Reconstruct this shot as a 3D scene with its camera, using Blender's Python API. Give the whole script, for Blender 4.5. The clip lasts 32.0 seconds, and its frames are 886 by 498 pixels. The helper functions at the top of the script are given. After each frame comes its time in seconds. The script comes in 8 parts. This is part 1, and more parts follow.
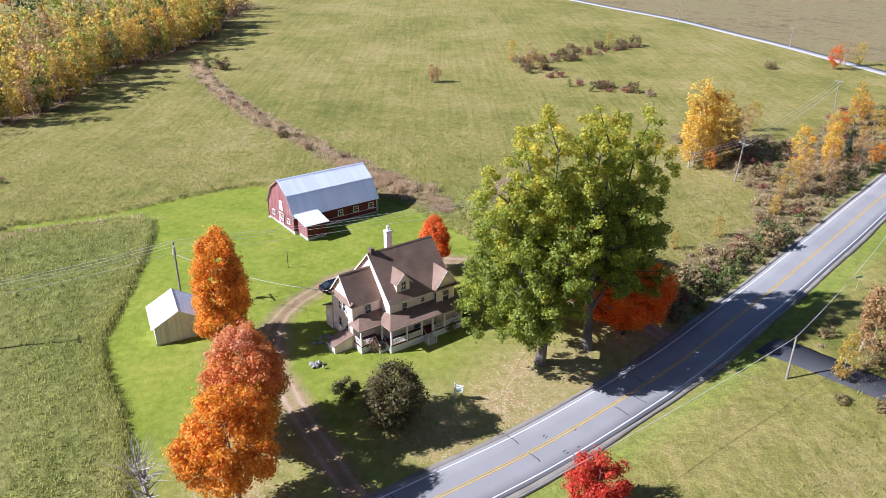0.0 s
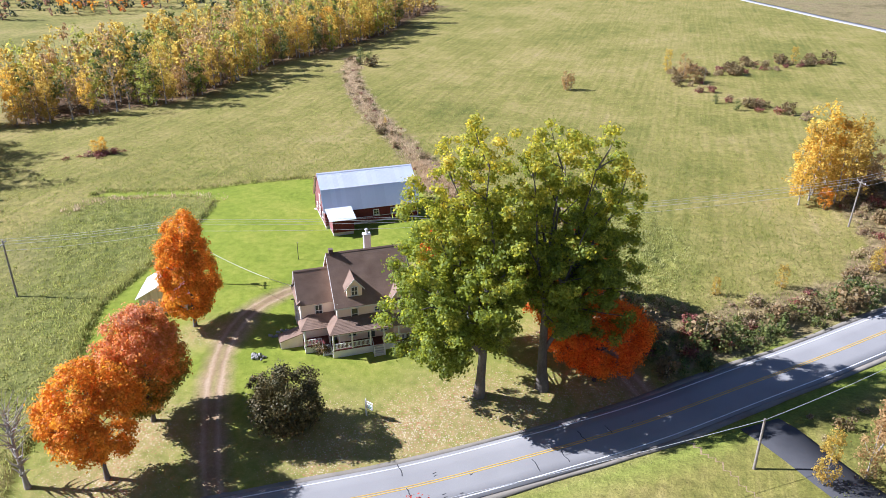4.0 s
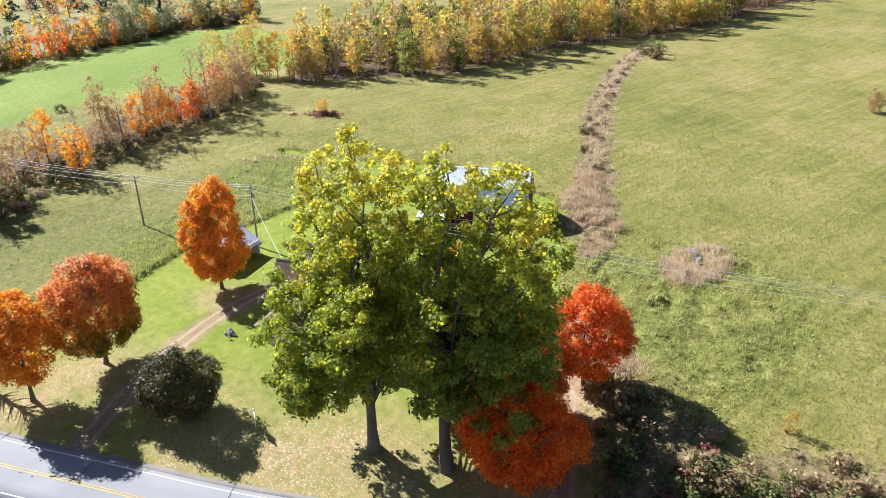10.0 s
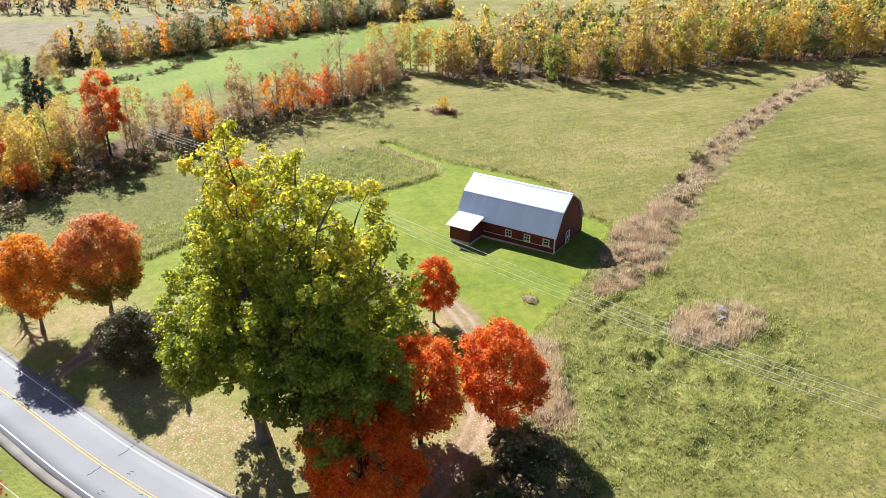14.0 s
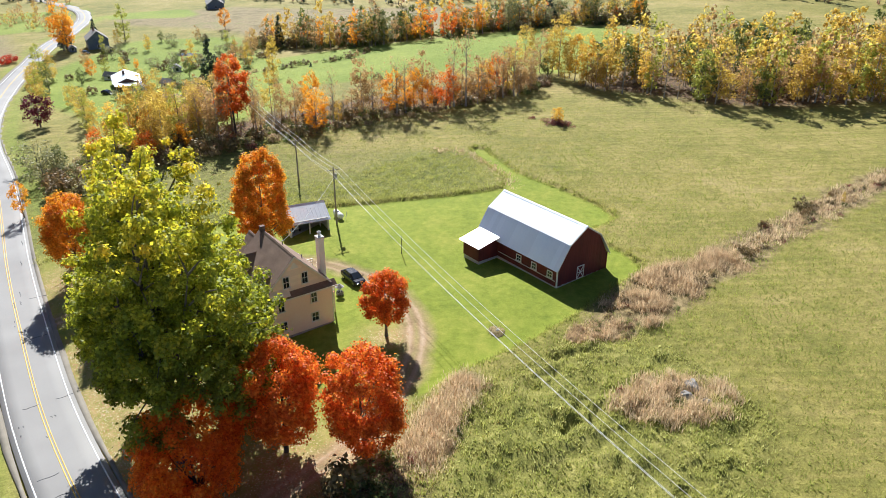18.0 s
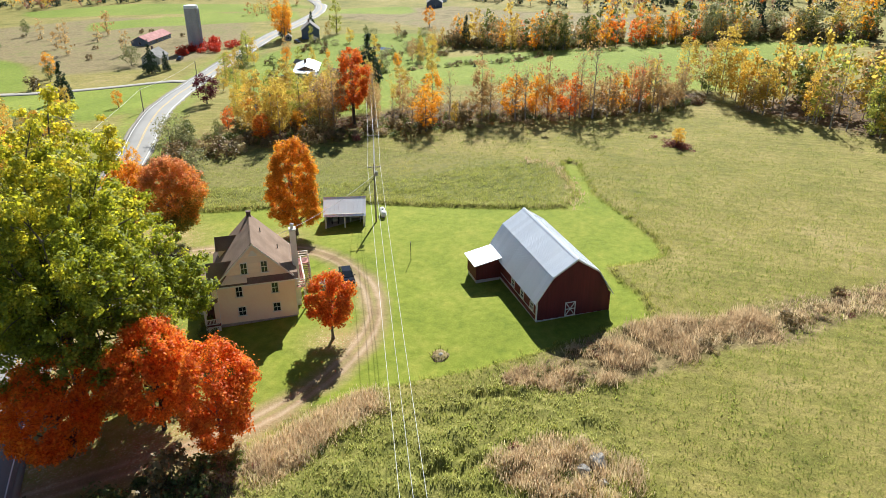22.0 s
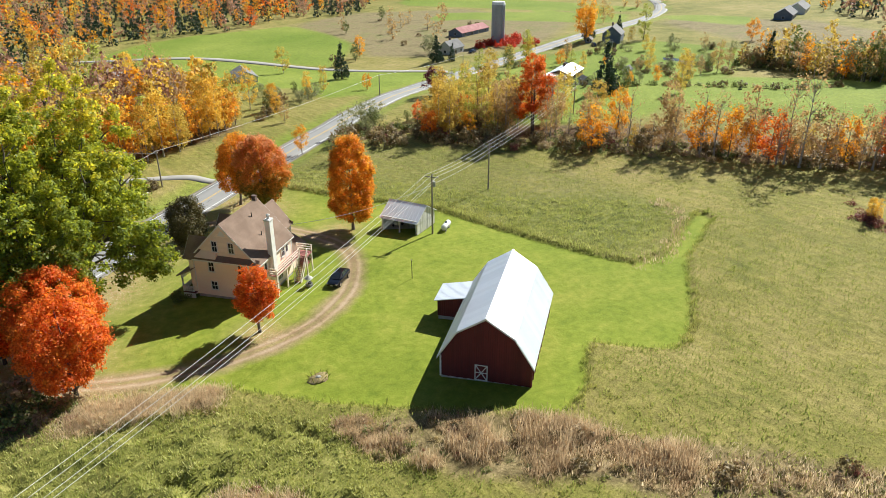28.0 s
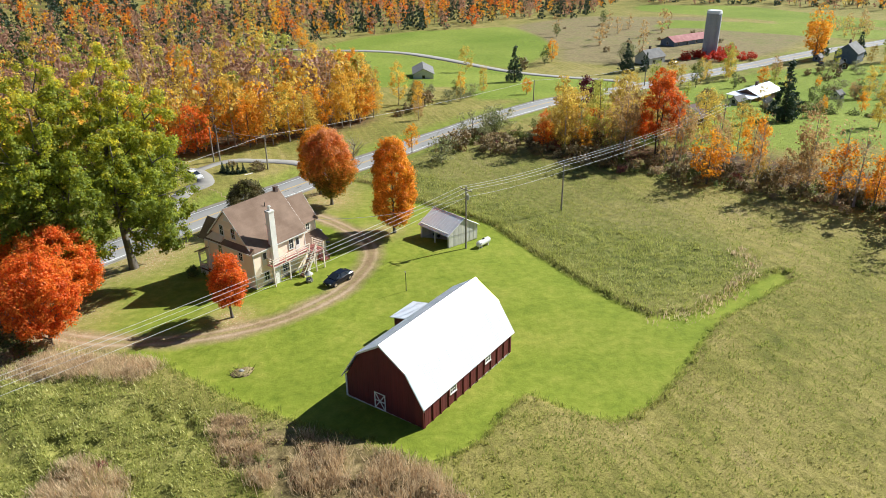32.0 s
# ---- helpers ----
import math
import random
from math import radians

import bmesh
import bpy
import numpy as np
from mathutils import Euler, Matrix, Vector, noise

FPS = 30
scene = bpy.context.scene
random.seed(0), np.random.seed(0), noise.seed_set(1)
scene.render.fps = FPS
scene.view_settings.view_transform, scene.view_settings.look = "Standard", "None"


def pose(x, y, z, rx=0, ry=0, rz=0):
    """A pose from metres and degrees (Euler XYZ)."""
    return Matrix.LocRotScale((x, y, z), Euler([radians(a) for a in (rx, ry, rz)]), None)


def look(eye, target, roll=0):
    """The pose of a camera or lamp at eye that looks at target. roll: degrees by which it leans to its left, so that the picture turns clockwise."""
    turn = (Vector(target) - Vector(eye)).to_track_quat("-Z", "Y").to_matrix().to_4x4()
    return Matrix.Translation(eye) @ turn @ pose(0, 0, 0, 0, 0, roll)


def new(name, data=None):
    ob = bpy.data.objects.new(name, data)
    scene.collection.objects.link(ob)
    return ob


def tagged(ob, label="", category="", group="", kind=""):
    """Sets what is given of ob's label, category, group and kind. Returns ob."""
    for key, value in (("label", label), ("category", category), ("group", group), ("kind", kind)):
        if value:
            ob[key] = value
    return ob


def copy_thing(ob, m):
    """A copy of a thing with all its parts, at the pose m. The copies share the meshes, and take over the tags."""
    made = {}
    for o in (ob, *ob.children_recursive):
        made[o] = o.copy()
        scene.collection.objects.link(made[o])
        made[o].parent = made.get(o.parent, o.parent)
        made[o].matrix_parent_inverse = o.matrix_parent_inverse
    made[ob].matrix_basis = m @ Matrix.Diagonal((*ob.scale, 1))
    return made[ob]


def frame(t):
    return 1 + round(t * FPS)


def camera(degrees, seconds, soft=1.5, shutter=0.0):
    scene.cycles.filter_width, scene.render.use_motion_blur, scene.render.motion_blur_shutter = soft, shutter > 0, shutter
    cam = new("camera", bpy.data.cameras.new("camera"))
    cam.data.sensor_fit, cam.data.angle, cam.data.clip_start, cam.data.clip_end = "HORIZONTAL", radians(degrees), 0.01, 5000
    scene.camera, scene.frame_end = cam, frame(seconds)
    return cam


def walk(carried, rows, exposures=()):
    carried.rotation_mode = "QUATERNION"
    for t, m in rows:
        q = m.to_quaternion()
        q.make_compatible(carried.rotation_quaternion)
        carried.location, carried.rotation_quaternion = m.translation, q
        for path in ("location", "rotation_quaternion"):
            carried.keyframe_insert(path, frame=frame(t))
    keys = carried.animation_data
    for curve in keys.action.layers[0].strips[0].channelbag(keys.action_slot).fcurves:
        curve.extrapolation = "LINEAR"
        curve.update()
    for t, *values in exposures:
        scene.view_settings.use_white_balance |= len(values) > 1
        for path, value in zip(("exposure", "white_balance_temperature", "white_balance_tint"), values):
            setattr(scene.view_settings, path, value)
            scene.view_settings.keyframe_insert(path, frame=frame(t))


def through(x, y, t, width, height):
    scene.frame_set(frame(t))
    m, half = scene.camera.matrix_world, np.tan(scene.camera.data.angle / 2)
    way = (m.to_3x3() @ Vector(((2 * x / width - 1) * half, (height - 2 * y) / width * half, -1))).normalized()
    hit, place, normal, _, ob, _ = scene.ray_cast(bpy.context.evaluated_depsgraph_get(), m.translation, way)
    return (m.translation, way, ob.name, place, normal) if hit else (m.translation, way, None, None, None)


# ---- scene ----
cam = camera(63.0, 32.0, 0.6)
# seconds, x, y, z in metres; yaw, pitch, lean in degrees
ROWS = [
    (0.0, -9.24, -27.48, 48.91, -1.23, -24.41, 0.63),
    (1.0, -1.29, -26.20, 48.51, 3.39, -24.28, 0.59),
    (1.5, 2.65, -25.13, 48.58, 5.71, -24.38, 0.55),
    (2.0, 6.61, -24.06, 48.31, 8.12, -24.25, 0.36),
    (2.5, 10.31, -22.83, 48.22, 10.37, -24.22, 0.30),
    (3.0, 14.12, -21.40, 48.17, 12.72, -24.23, 0.20),
    (3.5, 18.09, -19.90, 48.02, 15.22, -24.16, 0.08),
    (5.5, 30.84, -10.23, 47.87, 25.03, -24.59, 0.25),
    (6.0, 33.30, -6.83, 47.86, 27.78, -24.89, 0.38),
    (6.5, 35.46, -3.41, 47.73, 30.39, -25.14, 0.51),
    (7.0, 37.39, -0.12, 47.67, 32.82, -25.39, 0.50),
    (7.5, 39.71, 2.99, 47.38, 35.55, -25.46, 0.40),
    (8.0, 42.33, 5.89, 47.16, 38.44, -25.45, 0.20),
    (8.5, 44.93, 9.05, 47.05, 41.47, -25.54, -0.19),
    (9.0, 47.54, 12.22, 46.96, 44.43, -25.52, -0.33),
    (9.5, 50.09, 15.42, 46.97, 47.39, -25.53, -0.55),
    (10.0, 52.40, 18.70, 46.91, 50.27, -25.46, -0.59),
    (10.5, 54.56, 22.06, 46.88, 52.97, -25.44, -0.70),
    (11.0, 56.48, 25.42, 46.78, 55.56, -25.44, -0.68),
    (11.5, 58.27, 28.65, 46.71, 57.96, -25.42, -0.59),
    (12.0, 59.93, 31.88, 46.69, 60.30, -25.38, -0.47),
    (12.5, 61.36, 35.23, 46.75, 62.65, -25.38, -0.38),
    (13.0, 62.62, 38.68, 46.94, 65.01, -25.42, -0.19),
    (13.5, 63.82, 42.34, 47.01, 67.41, -25.41, -0.14),
    (14.0, 64.93, 46.22, 47.04, 69.83, -25.41, -0.02),
    (14.5, 65.72, 50.13, 47.13, 72.25, -25.47, 0.21),
    (16.5, 68.31, 65.60, 48.26, 81.95, -25.72, 0.31),
    (17.0, 67.99, 69.84, 48.16, 84.50, -25.67, 0.27),
    (17.5, 67.51, 74.11, 48.06, 87.07, -25.64, 0.26),
    (18.0, 66.93, 78.36, 47.86, 89.68, -25.59, 0.26),
    (18.5, 66.19, 82.50, 47.84, 92.26, -25.58, 0.15),
    (19.0, 65.35, 86.63, 47.74, 94.88, -25.54, -0.05),
    (19.5, 64.23, 90.61, 47.68, 97.42, -25.58, -0.16),
    (20.0, 62.90, 94.57, 47.52, 99.96, -25.56, -0.24),
    (20.5, 61.54, 98.52, 47.22, 102.55, -25.42, -0.23),
    (21.0, 59.97, 102.29, 46.89, 105.08, -25.32, -0.15),
    (21.5, 58.24, 105.92, 46.71, 107.54, -25.29, -0.07),
    (22.0, 56.32, 109.42, 46.66, 110.03, -25.31, -0.00),
    (22.5, 54.25, 112.87, 46.69, 112.51, -25.33, 0.02),
    (23.0, 52.01, 116.25, 46.63, 115.02, -25.33, -0.00),
    (23.5, 49.57, 119.45, 46.65, 117.52, -25.37, 0.01),
    (24.0, 46.98, 122.68, 46.52, 120.09, -25.33, -0.01),
    (24.5, 44.17, 125.83, 46.44, 122.70, -25.32, -0.09),
    (25.0, 41.19, 128.87, 46.39, 125.31, -25.28, -0.14),
    (25.5, 38.10, 131.78, 46.31, 127.91, -25.26, -0.16),
    (27.5, 25.43, 142.36, 46.70, 138.41, -25.24, -0.25),
    (28.0, 21.70, 144.53, 46.59, 141.07, -25.24, -0.31),
    (28.5, 18.13, 146.53, 46.50, 143.62, -25.24, -0.36),
    (29.0, 14.58, 148.39, 46.36, 146.14, -25.21, -0.41),
    (29.5, 10.99, 150.10, 46.29, 148.63, -25.20, -0.35),
    (30.0, 7.21, 151.61, 46.10, 151.17, -25.07, -0.37),
    (30.5, 3.16, 152.84, 46.04, 153.84, -25.06, -0.46),
    (31.0, -0.95, 153.89, 46.00, 156.59, -25.03, -0.60),
    (31.5, -5.03, 154.74, 46.04, 159.28, -24.99, -0.62),
    (32.0, -9.17, 155.37, 46.10, 162.00, -24.98, -0.61),
]
EXPOSURES = [(0.0, 0.93, 5300, 22), (7.0, 1.22, 5350, 17), (14.0, 1.12, 5600, 14), (20.0, 0.97, 6000, 9), (26.0, 0.92, 6150, 5), (32.0, 0.76, 5900, 7)]
walk(cam, [(t, Matrix.Translation((x, y, z)) @ pose(0, 0, 0, 0, 0, yaw) @ pose(0, 0, 0, 90 + pitch) @ pose(0, 0, 0, 0, 0, roll)) for t, x, y, z, yaw, pitch, roll in ROWS], EXPOSURES)

# ---- light: afternoon sun from the west-south-west under a clear sky ----
SUN_AZ, SUN_EL = 191.5, 37.0
world = bpy.data.worlds.new("sky")
scene.world = world
world.use_nodes = True
wt = world.node_tree
wt.nodes.clear()
sky = wt.nodes.new("ShaderNodeTexSky")
sky.sky_type = "NISHITA"
sky.sun_disc = False
sky.sun_elevation = radians(SUN_EL)
sky.sun_rotation = radians(90 - SUN_AZ)
sky.air_density, sky.dust_density, sky.ozone_density = 0.65, 0.3, 1.0
bg = wt.nodes.new("ShaderNodeBackground")
bg.inputs["Strength"].default_value = 0.05
wo = wt.nodes.new("ShaderNodeOutputWorld")
wt.links.new(sky.outputs[0], bg.inputs[0])
wt.links.new(bg.outputs[0], wo.inputs[0])
sun = new("sun", bpy.data.lights.new("sun", "SUN"))
sun.data.energy, sun.data.angle, sun.data.color = 5.0, radians(0.53), (1.0, 0.95, 0.86)
sun.matrix_world = look((-300 * math.cos(radians(SUN_AZ - 180)), -300 * math.sin(radians(SUN_AZ - 180)), 300 * math.tan(radians(SUN_EL))), (0, 0, 0))

# ---- materials ----
def nod(nt, kind, ins=None, **props):
    nd = nt.nodes.new(kind)
    if "op" in props:
        nd.operation = props["op"]
    if "dims" in props:
        nd.noise_dimensions = props["dims"]
    if "feature" in props:
        nd.feature = props["feature"]
    for key, value in (ins or {}).items():
        if isinstance(value, bpy.types.NodeSocket):
            nt.links.new(value, nd.inputs[key])
        else:
            nd.inputs[key].default_value = value
    return nd


def start(name):
    m = bpy.data.materials.new(name)
    m.use_nodes = True
    nt = m.node_tree
    nt.nodes.clear()
    out = nt.nodes.new("ShaderNodeOutputMaterial")
    return m, nt, out


def math_(nt, op, a, b=0.0, clamp=False):
    nd = nod(nt, "ShaderNodeMath", {0: a, 1: b}, op=op)
    nd.use_clamp = clamp
    return nd.outputs[0]


def mixc(nt, fac, a, b, blend="MIX"):
    nd = nt.nodes.new("ShaderNodeMix")
    nd.data_type, nd.blend_type = "RGBA", blend
    for key, value in ((0, fac), (6, a), (7, b)):
        if isinstance(value, bpy.types.NodeSocket):
            nt.links.new(value, nd.inputs[key])
        elif key == 0:
            nd.inputs[key].default_value = value
        else:
            nd.inputs[key].default_value = (*value[:3], 1)
    return nd.outputs[2]


def ramp(nt, fac, stops):
    nd = nod(nt, "ShaderNodeValToRGB", {0: fac})
    el = nd.color_ramp.elements
    while len(el) < len(stops):
        el.new(0.5)
    for e, (p, c) in zip(el, stops):
        e.position, e.color = p, (*c, 1) if not isinstance(c, (int, float)) else (c, c, c, 1)
    return nd.outputs[0]


def place_of(nt, world_space=False):
    if world_space:
        return nod(nt, "ShaderNodeNewGeometry").outputs["Position"]
    return nod(nt, "ShaderNodeTexCoord").outputs["Object"]


def noise_of(nt, vec, scale, detail=4.0, rough=0.55):
    return nod(nt, "ShaderNodeTexNoise", {"Vector": vec, "Scale": scale, "Detail": detail, "Roughness": rough}).outputs[0]


def surf(name, col, col2, rough=0.7, grain=6.0, patch=0.5, bump=0.15, metal=0.0, spread=0.12, world_space=False, stretch=None):
    """A surface of two tones, mottled at two scales, with relief and an uneven gloss."""
    m, nt, out = start(name)
    vec = place_of(nt, world_space)
    if stretch:
        vec = nod(nt, "ShaderNodeMapping", {"Vector": vec, "Scale": stretch}).outputs[0]
    big, small = noise_of(nt, vec, patch, 3.0), noise_of(nt, vec, grain, 5.0, 0.65)
    f = math_(nt, "ADD", math_(nt, "MULTIPLY", big, 0.55), math_(nt, "MULTIPLY", small, 0.45))
    f = ramp(nt, f, [(0.36, 0.0), (0.64, 1.0)])
    rnd = nod(nt, "ShaderNodeObjectInfo").outputs["Random"]
    c = mixc(nt, f, col, col2)
    hsv = nod(nt, "ShaderNodeHueSaturation", {"Color": c, "Value": math_(nt, "ADD", math_(nt, "MULTIPLY", rnd, 2 * spread), 1 - spread)}).outputs[0]
    bs = nod(nt, "ShaderNodeBsdfPrincipled", {"Base Color": hsv, "Metallic": metal, "Roughness": math_(nt, "ADD", math_(nt, "MULTIPLY", small, 0.25), rough - 0.12)})
    if bump:
        b = nod(nt, "ShaderNodeBump", {"Height": small, "Strength": bump, "Distance": 0.05})
        nt.links.new(b.outputs[0], bs.inputs["Normal"])
    nt.links.new(bs.outputs[0], out.inputs[0])
    return m


def leaf_mat(name, stops, through=0.35, clump=0.35, rise=None, glow=(1.0, 1.0, 1.0), vary=0.30):
    """Leaves: colours from leaf to leaf, clump to clump and tree to tree; light passes through."""
    m, nt, out = start(name)
    island = nod(nt, "ShaderNodeNewGeometry").outputs["Random Per Island"]
    rnd = nod(nt, "ShaderNodeObjectInfo").outputs["Random"]
    tint = nod(nt, "ShaderNodeAttribute")
    tint.attribute_name = "tint"
    n = noise_of(nt, place_of(nt), clump, 2.0)
    tree = math_(nt, "FRACT", math_(nt, "ADD", rnd, tint.outputs["Fac"]))
    f = math_(nt, "ADD", math_(nt, "MULTIPLY", island, 0.30), math_(nt, "MULTIPLY", tree, vary))
    f = math_(nt, "ADD", f, math_(nt, "MULTIPLY", math_(nt, "SUBTRACT", n, 0.32, True), 1.1), True)
    if rise:
        z = nod(nt, "ShaderNodeSeparateXYZ", {0: place_of(nt)}).outputs[2]
        f = math_(nt, "ADD", math_(nt, "MULTIPLY", f, 0.6), math_(nt, "MULTIPLY", math_(nt, "DIVIDE", math_(nt, "SUBTRACT", z, rise[0]), rise[1] - rise[0]), 0.45), True)
    c = ramp(nt, f, stops)
    v = nod(nt, "ShaderNodeHueSaturation", {"Color": c, "Value": math_(nt, "ADD", math_(nt, "MULTIPLY", island, 0.4), 0.82)}).outputs[0]
    d = nod(nt, "ShaderNodeBsdfPrincipled", {"Base Color": v, "Roughness": 0.55})
    d.inputs["Specular IOR Level"].default_value = 0.3
    t = nod(nt, "ShaderNodeBsdfTranslucent", {"Color": mixc(nt, 1.0, v, glow, "MULTIPLY")})
    mx = nod(nt, "ShaderNodeMixShader", {0: through, 1: d.outputs[0], 2: t.outputs[0]})
    nt.links.new(mx.outputs[0], out.inputs[0])
    return m


LEAF = {
    "cottonwood": leaf_mat("cottonwood_leaves", [(0.0, (0.09, 0.13, 0.026)), (0.30, (0.19, 0.24, 0.044)), (0.46, (0.26, 0.33, 0.058)), (0.59, (0.42, 0.435, 0.072)), (0.86, (0.70, 0.575, 0.09))], 0.58, 0.32, (-2.0, 38.0), (1.74, 1.45, 0.5), 0.06),
    "orange": leaf_mat("orange_maple_leaves", [(0.0, (0.50, 0.17, 0.02)), (0.5, (0.72, 0.29, 0.03)), (1.0, (0.80, 0.44, 0.06))], 0.55, 0.35, None, (1.2, 1.4, 0.7)),
    "red": leaf_mat("red_maple_leaves", [(0.0, (0.54, 0.10, 0.02)), (0.5, (0.74, 0.18, 0.03)), (1.0, (0.84, 0.33, 0.05))], 0.55, 0.35, None, (1.1, 1.3, 0.8)),
    "deep": leaf_mat("deep_red_maple_leaves", [(0.0, (0.72, 0.13, 0.028)), (0.5, (0.88, 0.25, 0.035)), (1.0, (0.92, 0.40, 0.06))], 0.7, 0.35, None, (1.1, 1.4, 0.8)),
    "pink": leaf_mat("faded_maple_leaves", [(0.0, (0.12, 0.17, 0.035)), (0.28, (0.26, 0.22, 0.04)), (0.42, (0.68, 0.30, 0.045)), (0.58, (0.72, 0.30, 0.09)), (0.75, (0.62, 0.32, 0.19)), (1.0, (0.56, 0.36, 0.27))], 0.55, 0.35, (2.0, 15.0), (1.1, 1.1, 0.8)),
    "yellow": leaf_mat("yellow_birch_leaves", [(0.0, (0.36, 0.22, 0.05)), (0.4, (0.58, 0.40, 0.075)), (0.75, (0.72, 0.55, 0.10)), (1.0, (0.52, 0.50, 0.12))], 0.58),
    "tan": leaf_mat("tan_ash_leaves", [(0.0, (0.38, 0.22, 0.09)), (0.5, (0.50, 0.33, 0.135)), (1.0, (0.60, 0.44, 0.17))], 0.56),
    "green": leaf_mat("green_leaves", [(0.0, (0.09, 0.12, 0.035)), (0.6, (0.17, 0.20, 0.05)), (1.0, (0.34, 0.31, 0.08))], 0.4),
    "dark": leaf_mat("dark_needles", [(0.0, (0.025, 0.05, 0.028)), (1.0, (0.06, 0.095, 0.045))], 0.15),
    "yew": leaf_mat("dark_yew_needles", [(0.0, (0.06, 0.065, 0.022)), (0.5, (0.15, 0.12, 0.04)), (1.0, (0.26, 0.17, 0.065))], 0.25),
    "brown": leaf_mat("brown_shrub_leaves", [(0.0, (0.12, 0.105, 0.045)), (0.6, (0.24, 0.17, 0.07)), (1.0, (0.36, 0.21, 0.09))], 0.3),
    "crimson": leaf_mat("crimson_leaves", [(0.0, (0.10, 0.016, 0.028)), (1.0, (0.20, 0.03, 0.045))], 0.3),
    "scarlet": leaf_mat("scarlet_sumac_leaves", [(0.0, (0.42, 0.03, 0.016)), (1.0, (0.68, 0.08, 0.03))], 0.4),
    "gold": leaf_mat("golden_leaves", [(0.0, (0.68, 0.36, 0.04)), (0.5, (0.80, 0.52, 0.07)), (1.0, (0.84, 0.66, 0.14))], 0.55),
    "rust": leaf_mat("rusty_leaves", [(0.0, (0.28, 0.135, 0.085)), (0.5, (0.42, 0.23, 0.14)), (1.0, (0.52, 0.35, 0.22))], 0.45),
    "willow": leaf_mat("grey_green_leaves", [(0.0, (0.17, 0.18, 0.08)), (0.6, (0.30, 0.30, 0.13)), (1.0, (0.44, 0.38, 0.17))], 0.45),
    "poplar": leaf_mat("yellow_green_leaves", [(0.0, (0.28, 0.32, 0.06)), (0.6, (0.46, 0.46, 0.08)), (1.0, (0.62, 0.54, 0.12))], 0.5),
    "grass": leaf_mat("uncut_grass_blades", [(0.0, (0.21, 0.26, 0.05)), (0.45, (0.33, 0.36, 0.08)), (0.75, (0.42, 0.39, 0.105)), (1.0, (0.50, 0.42, 0.17))], 0.6, 0.12),
    "wine": leaf_mat("wine_red_brush", [(0.0, (0.16, 0.06, 0.05)), (0.6, (0.30, 0.11, 0.08)), (1.0, (0.44, 0.26, 0.10))], 0.35),
    "reed": leaf_mat("dry_reed_blades", [(0.0, (0.42, 0.30, 0.17)), (0.4, (0.60, 0.45, 0.27)), (0.75, (0.74, 0.60, 0.39)), (1.0, (0.50, 0.47, 0.18))], 0.55, 0.5),
    "weed": leaf_mat("weedy_leaves", [(0.0, (0.24, 0.17, 0.10)), (0.4, (0.42, 0.30, 0.18)), (0.7, (0.48, 0.40, 0.18)), (1.0, (0.52, 0.34, 0.20))], 0.5, 0.4),
    "sedge": leaf_mat("pale_sedge_blades", [(0.0, (0.30, 0.33, 0.07)), (0.5, (0.46, 0.46, 0.13)), (1.0, (0.62, 0.58, 0.25))], 0.5, 0.3),
}
BARK = surf("grey_bark", (0.085, 0.07, 0.055), (0.20, 0.175, 0.14), 0.9, 9.0, 1.2, 0.6, stretch=(1, 1, 0.35))
BARK_PALE = surf("pale_bark", (0.26, 0.23, 0.19), (0.45, 0.41, 0.35), 0.85, 7.0, 1.2, 0.4, stretch=(1, 1, 0.5))
BARK_DARK = surf("dark_bark", (0.035, 0.03, 0.025), (0.09, 0.075, 0.06), 0.9, 9.0, 1.2, 0.6, stretch=(1, 1, 0.35))
ASPHALT = surf("worn_asphalt", (0.27, 0.26, 0.245), (0.345, 0.335, 0.315), 0.85, 14.0, 0.12, 0.12)
FRESH_ASPHALT = surf("fresh_asphalt", (0.028, 0.028, 0.03), (0.05, 0.05, 0.052), 0.8, 14.0, 0.3, 0.2)
SHOULDER = surf("gravel_shoulder", (0.17, 0.15, 0.115), (0.27, 0.24, 0.19), 0.9, 16.0, 0.4, 0.3)
PAINT_WHITE = surf("white_road_paint", (0.62, 0.62, 0.60), (0.78, 0.78, 0.76), 0.6, 9.0, 1.0, 0.0)
PAINT_YELLOW = surf("yellow_road_paint", (0.55, 0.33, 0.04), (0.68, 0.44, 0.07), 0.6, 9.0, 1.0, 0.0)
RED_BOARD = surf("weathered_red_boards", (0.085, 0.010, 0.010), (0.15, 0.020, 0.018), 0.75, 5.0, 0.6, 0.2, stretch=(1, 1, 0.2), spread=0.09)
RED_PALE = surf("pale_red_boards", (0.22, 0.07, 0.065), (0.36, 0.17, 0.155), 0.85, 4.0, 0.5, 0.25, stretch=(1, 1, 0.2), spread=0.25)
ROOF_METAL = surf("galvanised_roofing", (0.84, 0.88, 0.93), (0.90, 0.93, 0.96), 0.38, 3.0, 0.25, 0.05, 0.3, spread=0.04)
SIDING = surf("cream_siding", (0.85, 0.66, 0.49), (0.90, 0.75, 0.58), 0.6, 4.0, 0.4, 0.06, spread=0.05)
TRIM = surf("white_trim_paint", (0.72, 0.68, 0.60), (0.82, 0.79, 0.72), 0.55, 6.0, 0.8, 0.05, spread=0.05)
SHINGLE = surf("brown_shingles", (0.16, 0.10, 0.064), (0.26, 0.175, 0.122), 0.9, 11.0, 0.5, 0.25, spread=0.04)
STONE = surf("grey_fieldstone", (0.20, 0.19, 0.17), (0.42, 0.40, 0.36), 0.9, 5.0, 1.0, 0.4, spread=0.25)
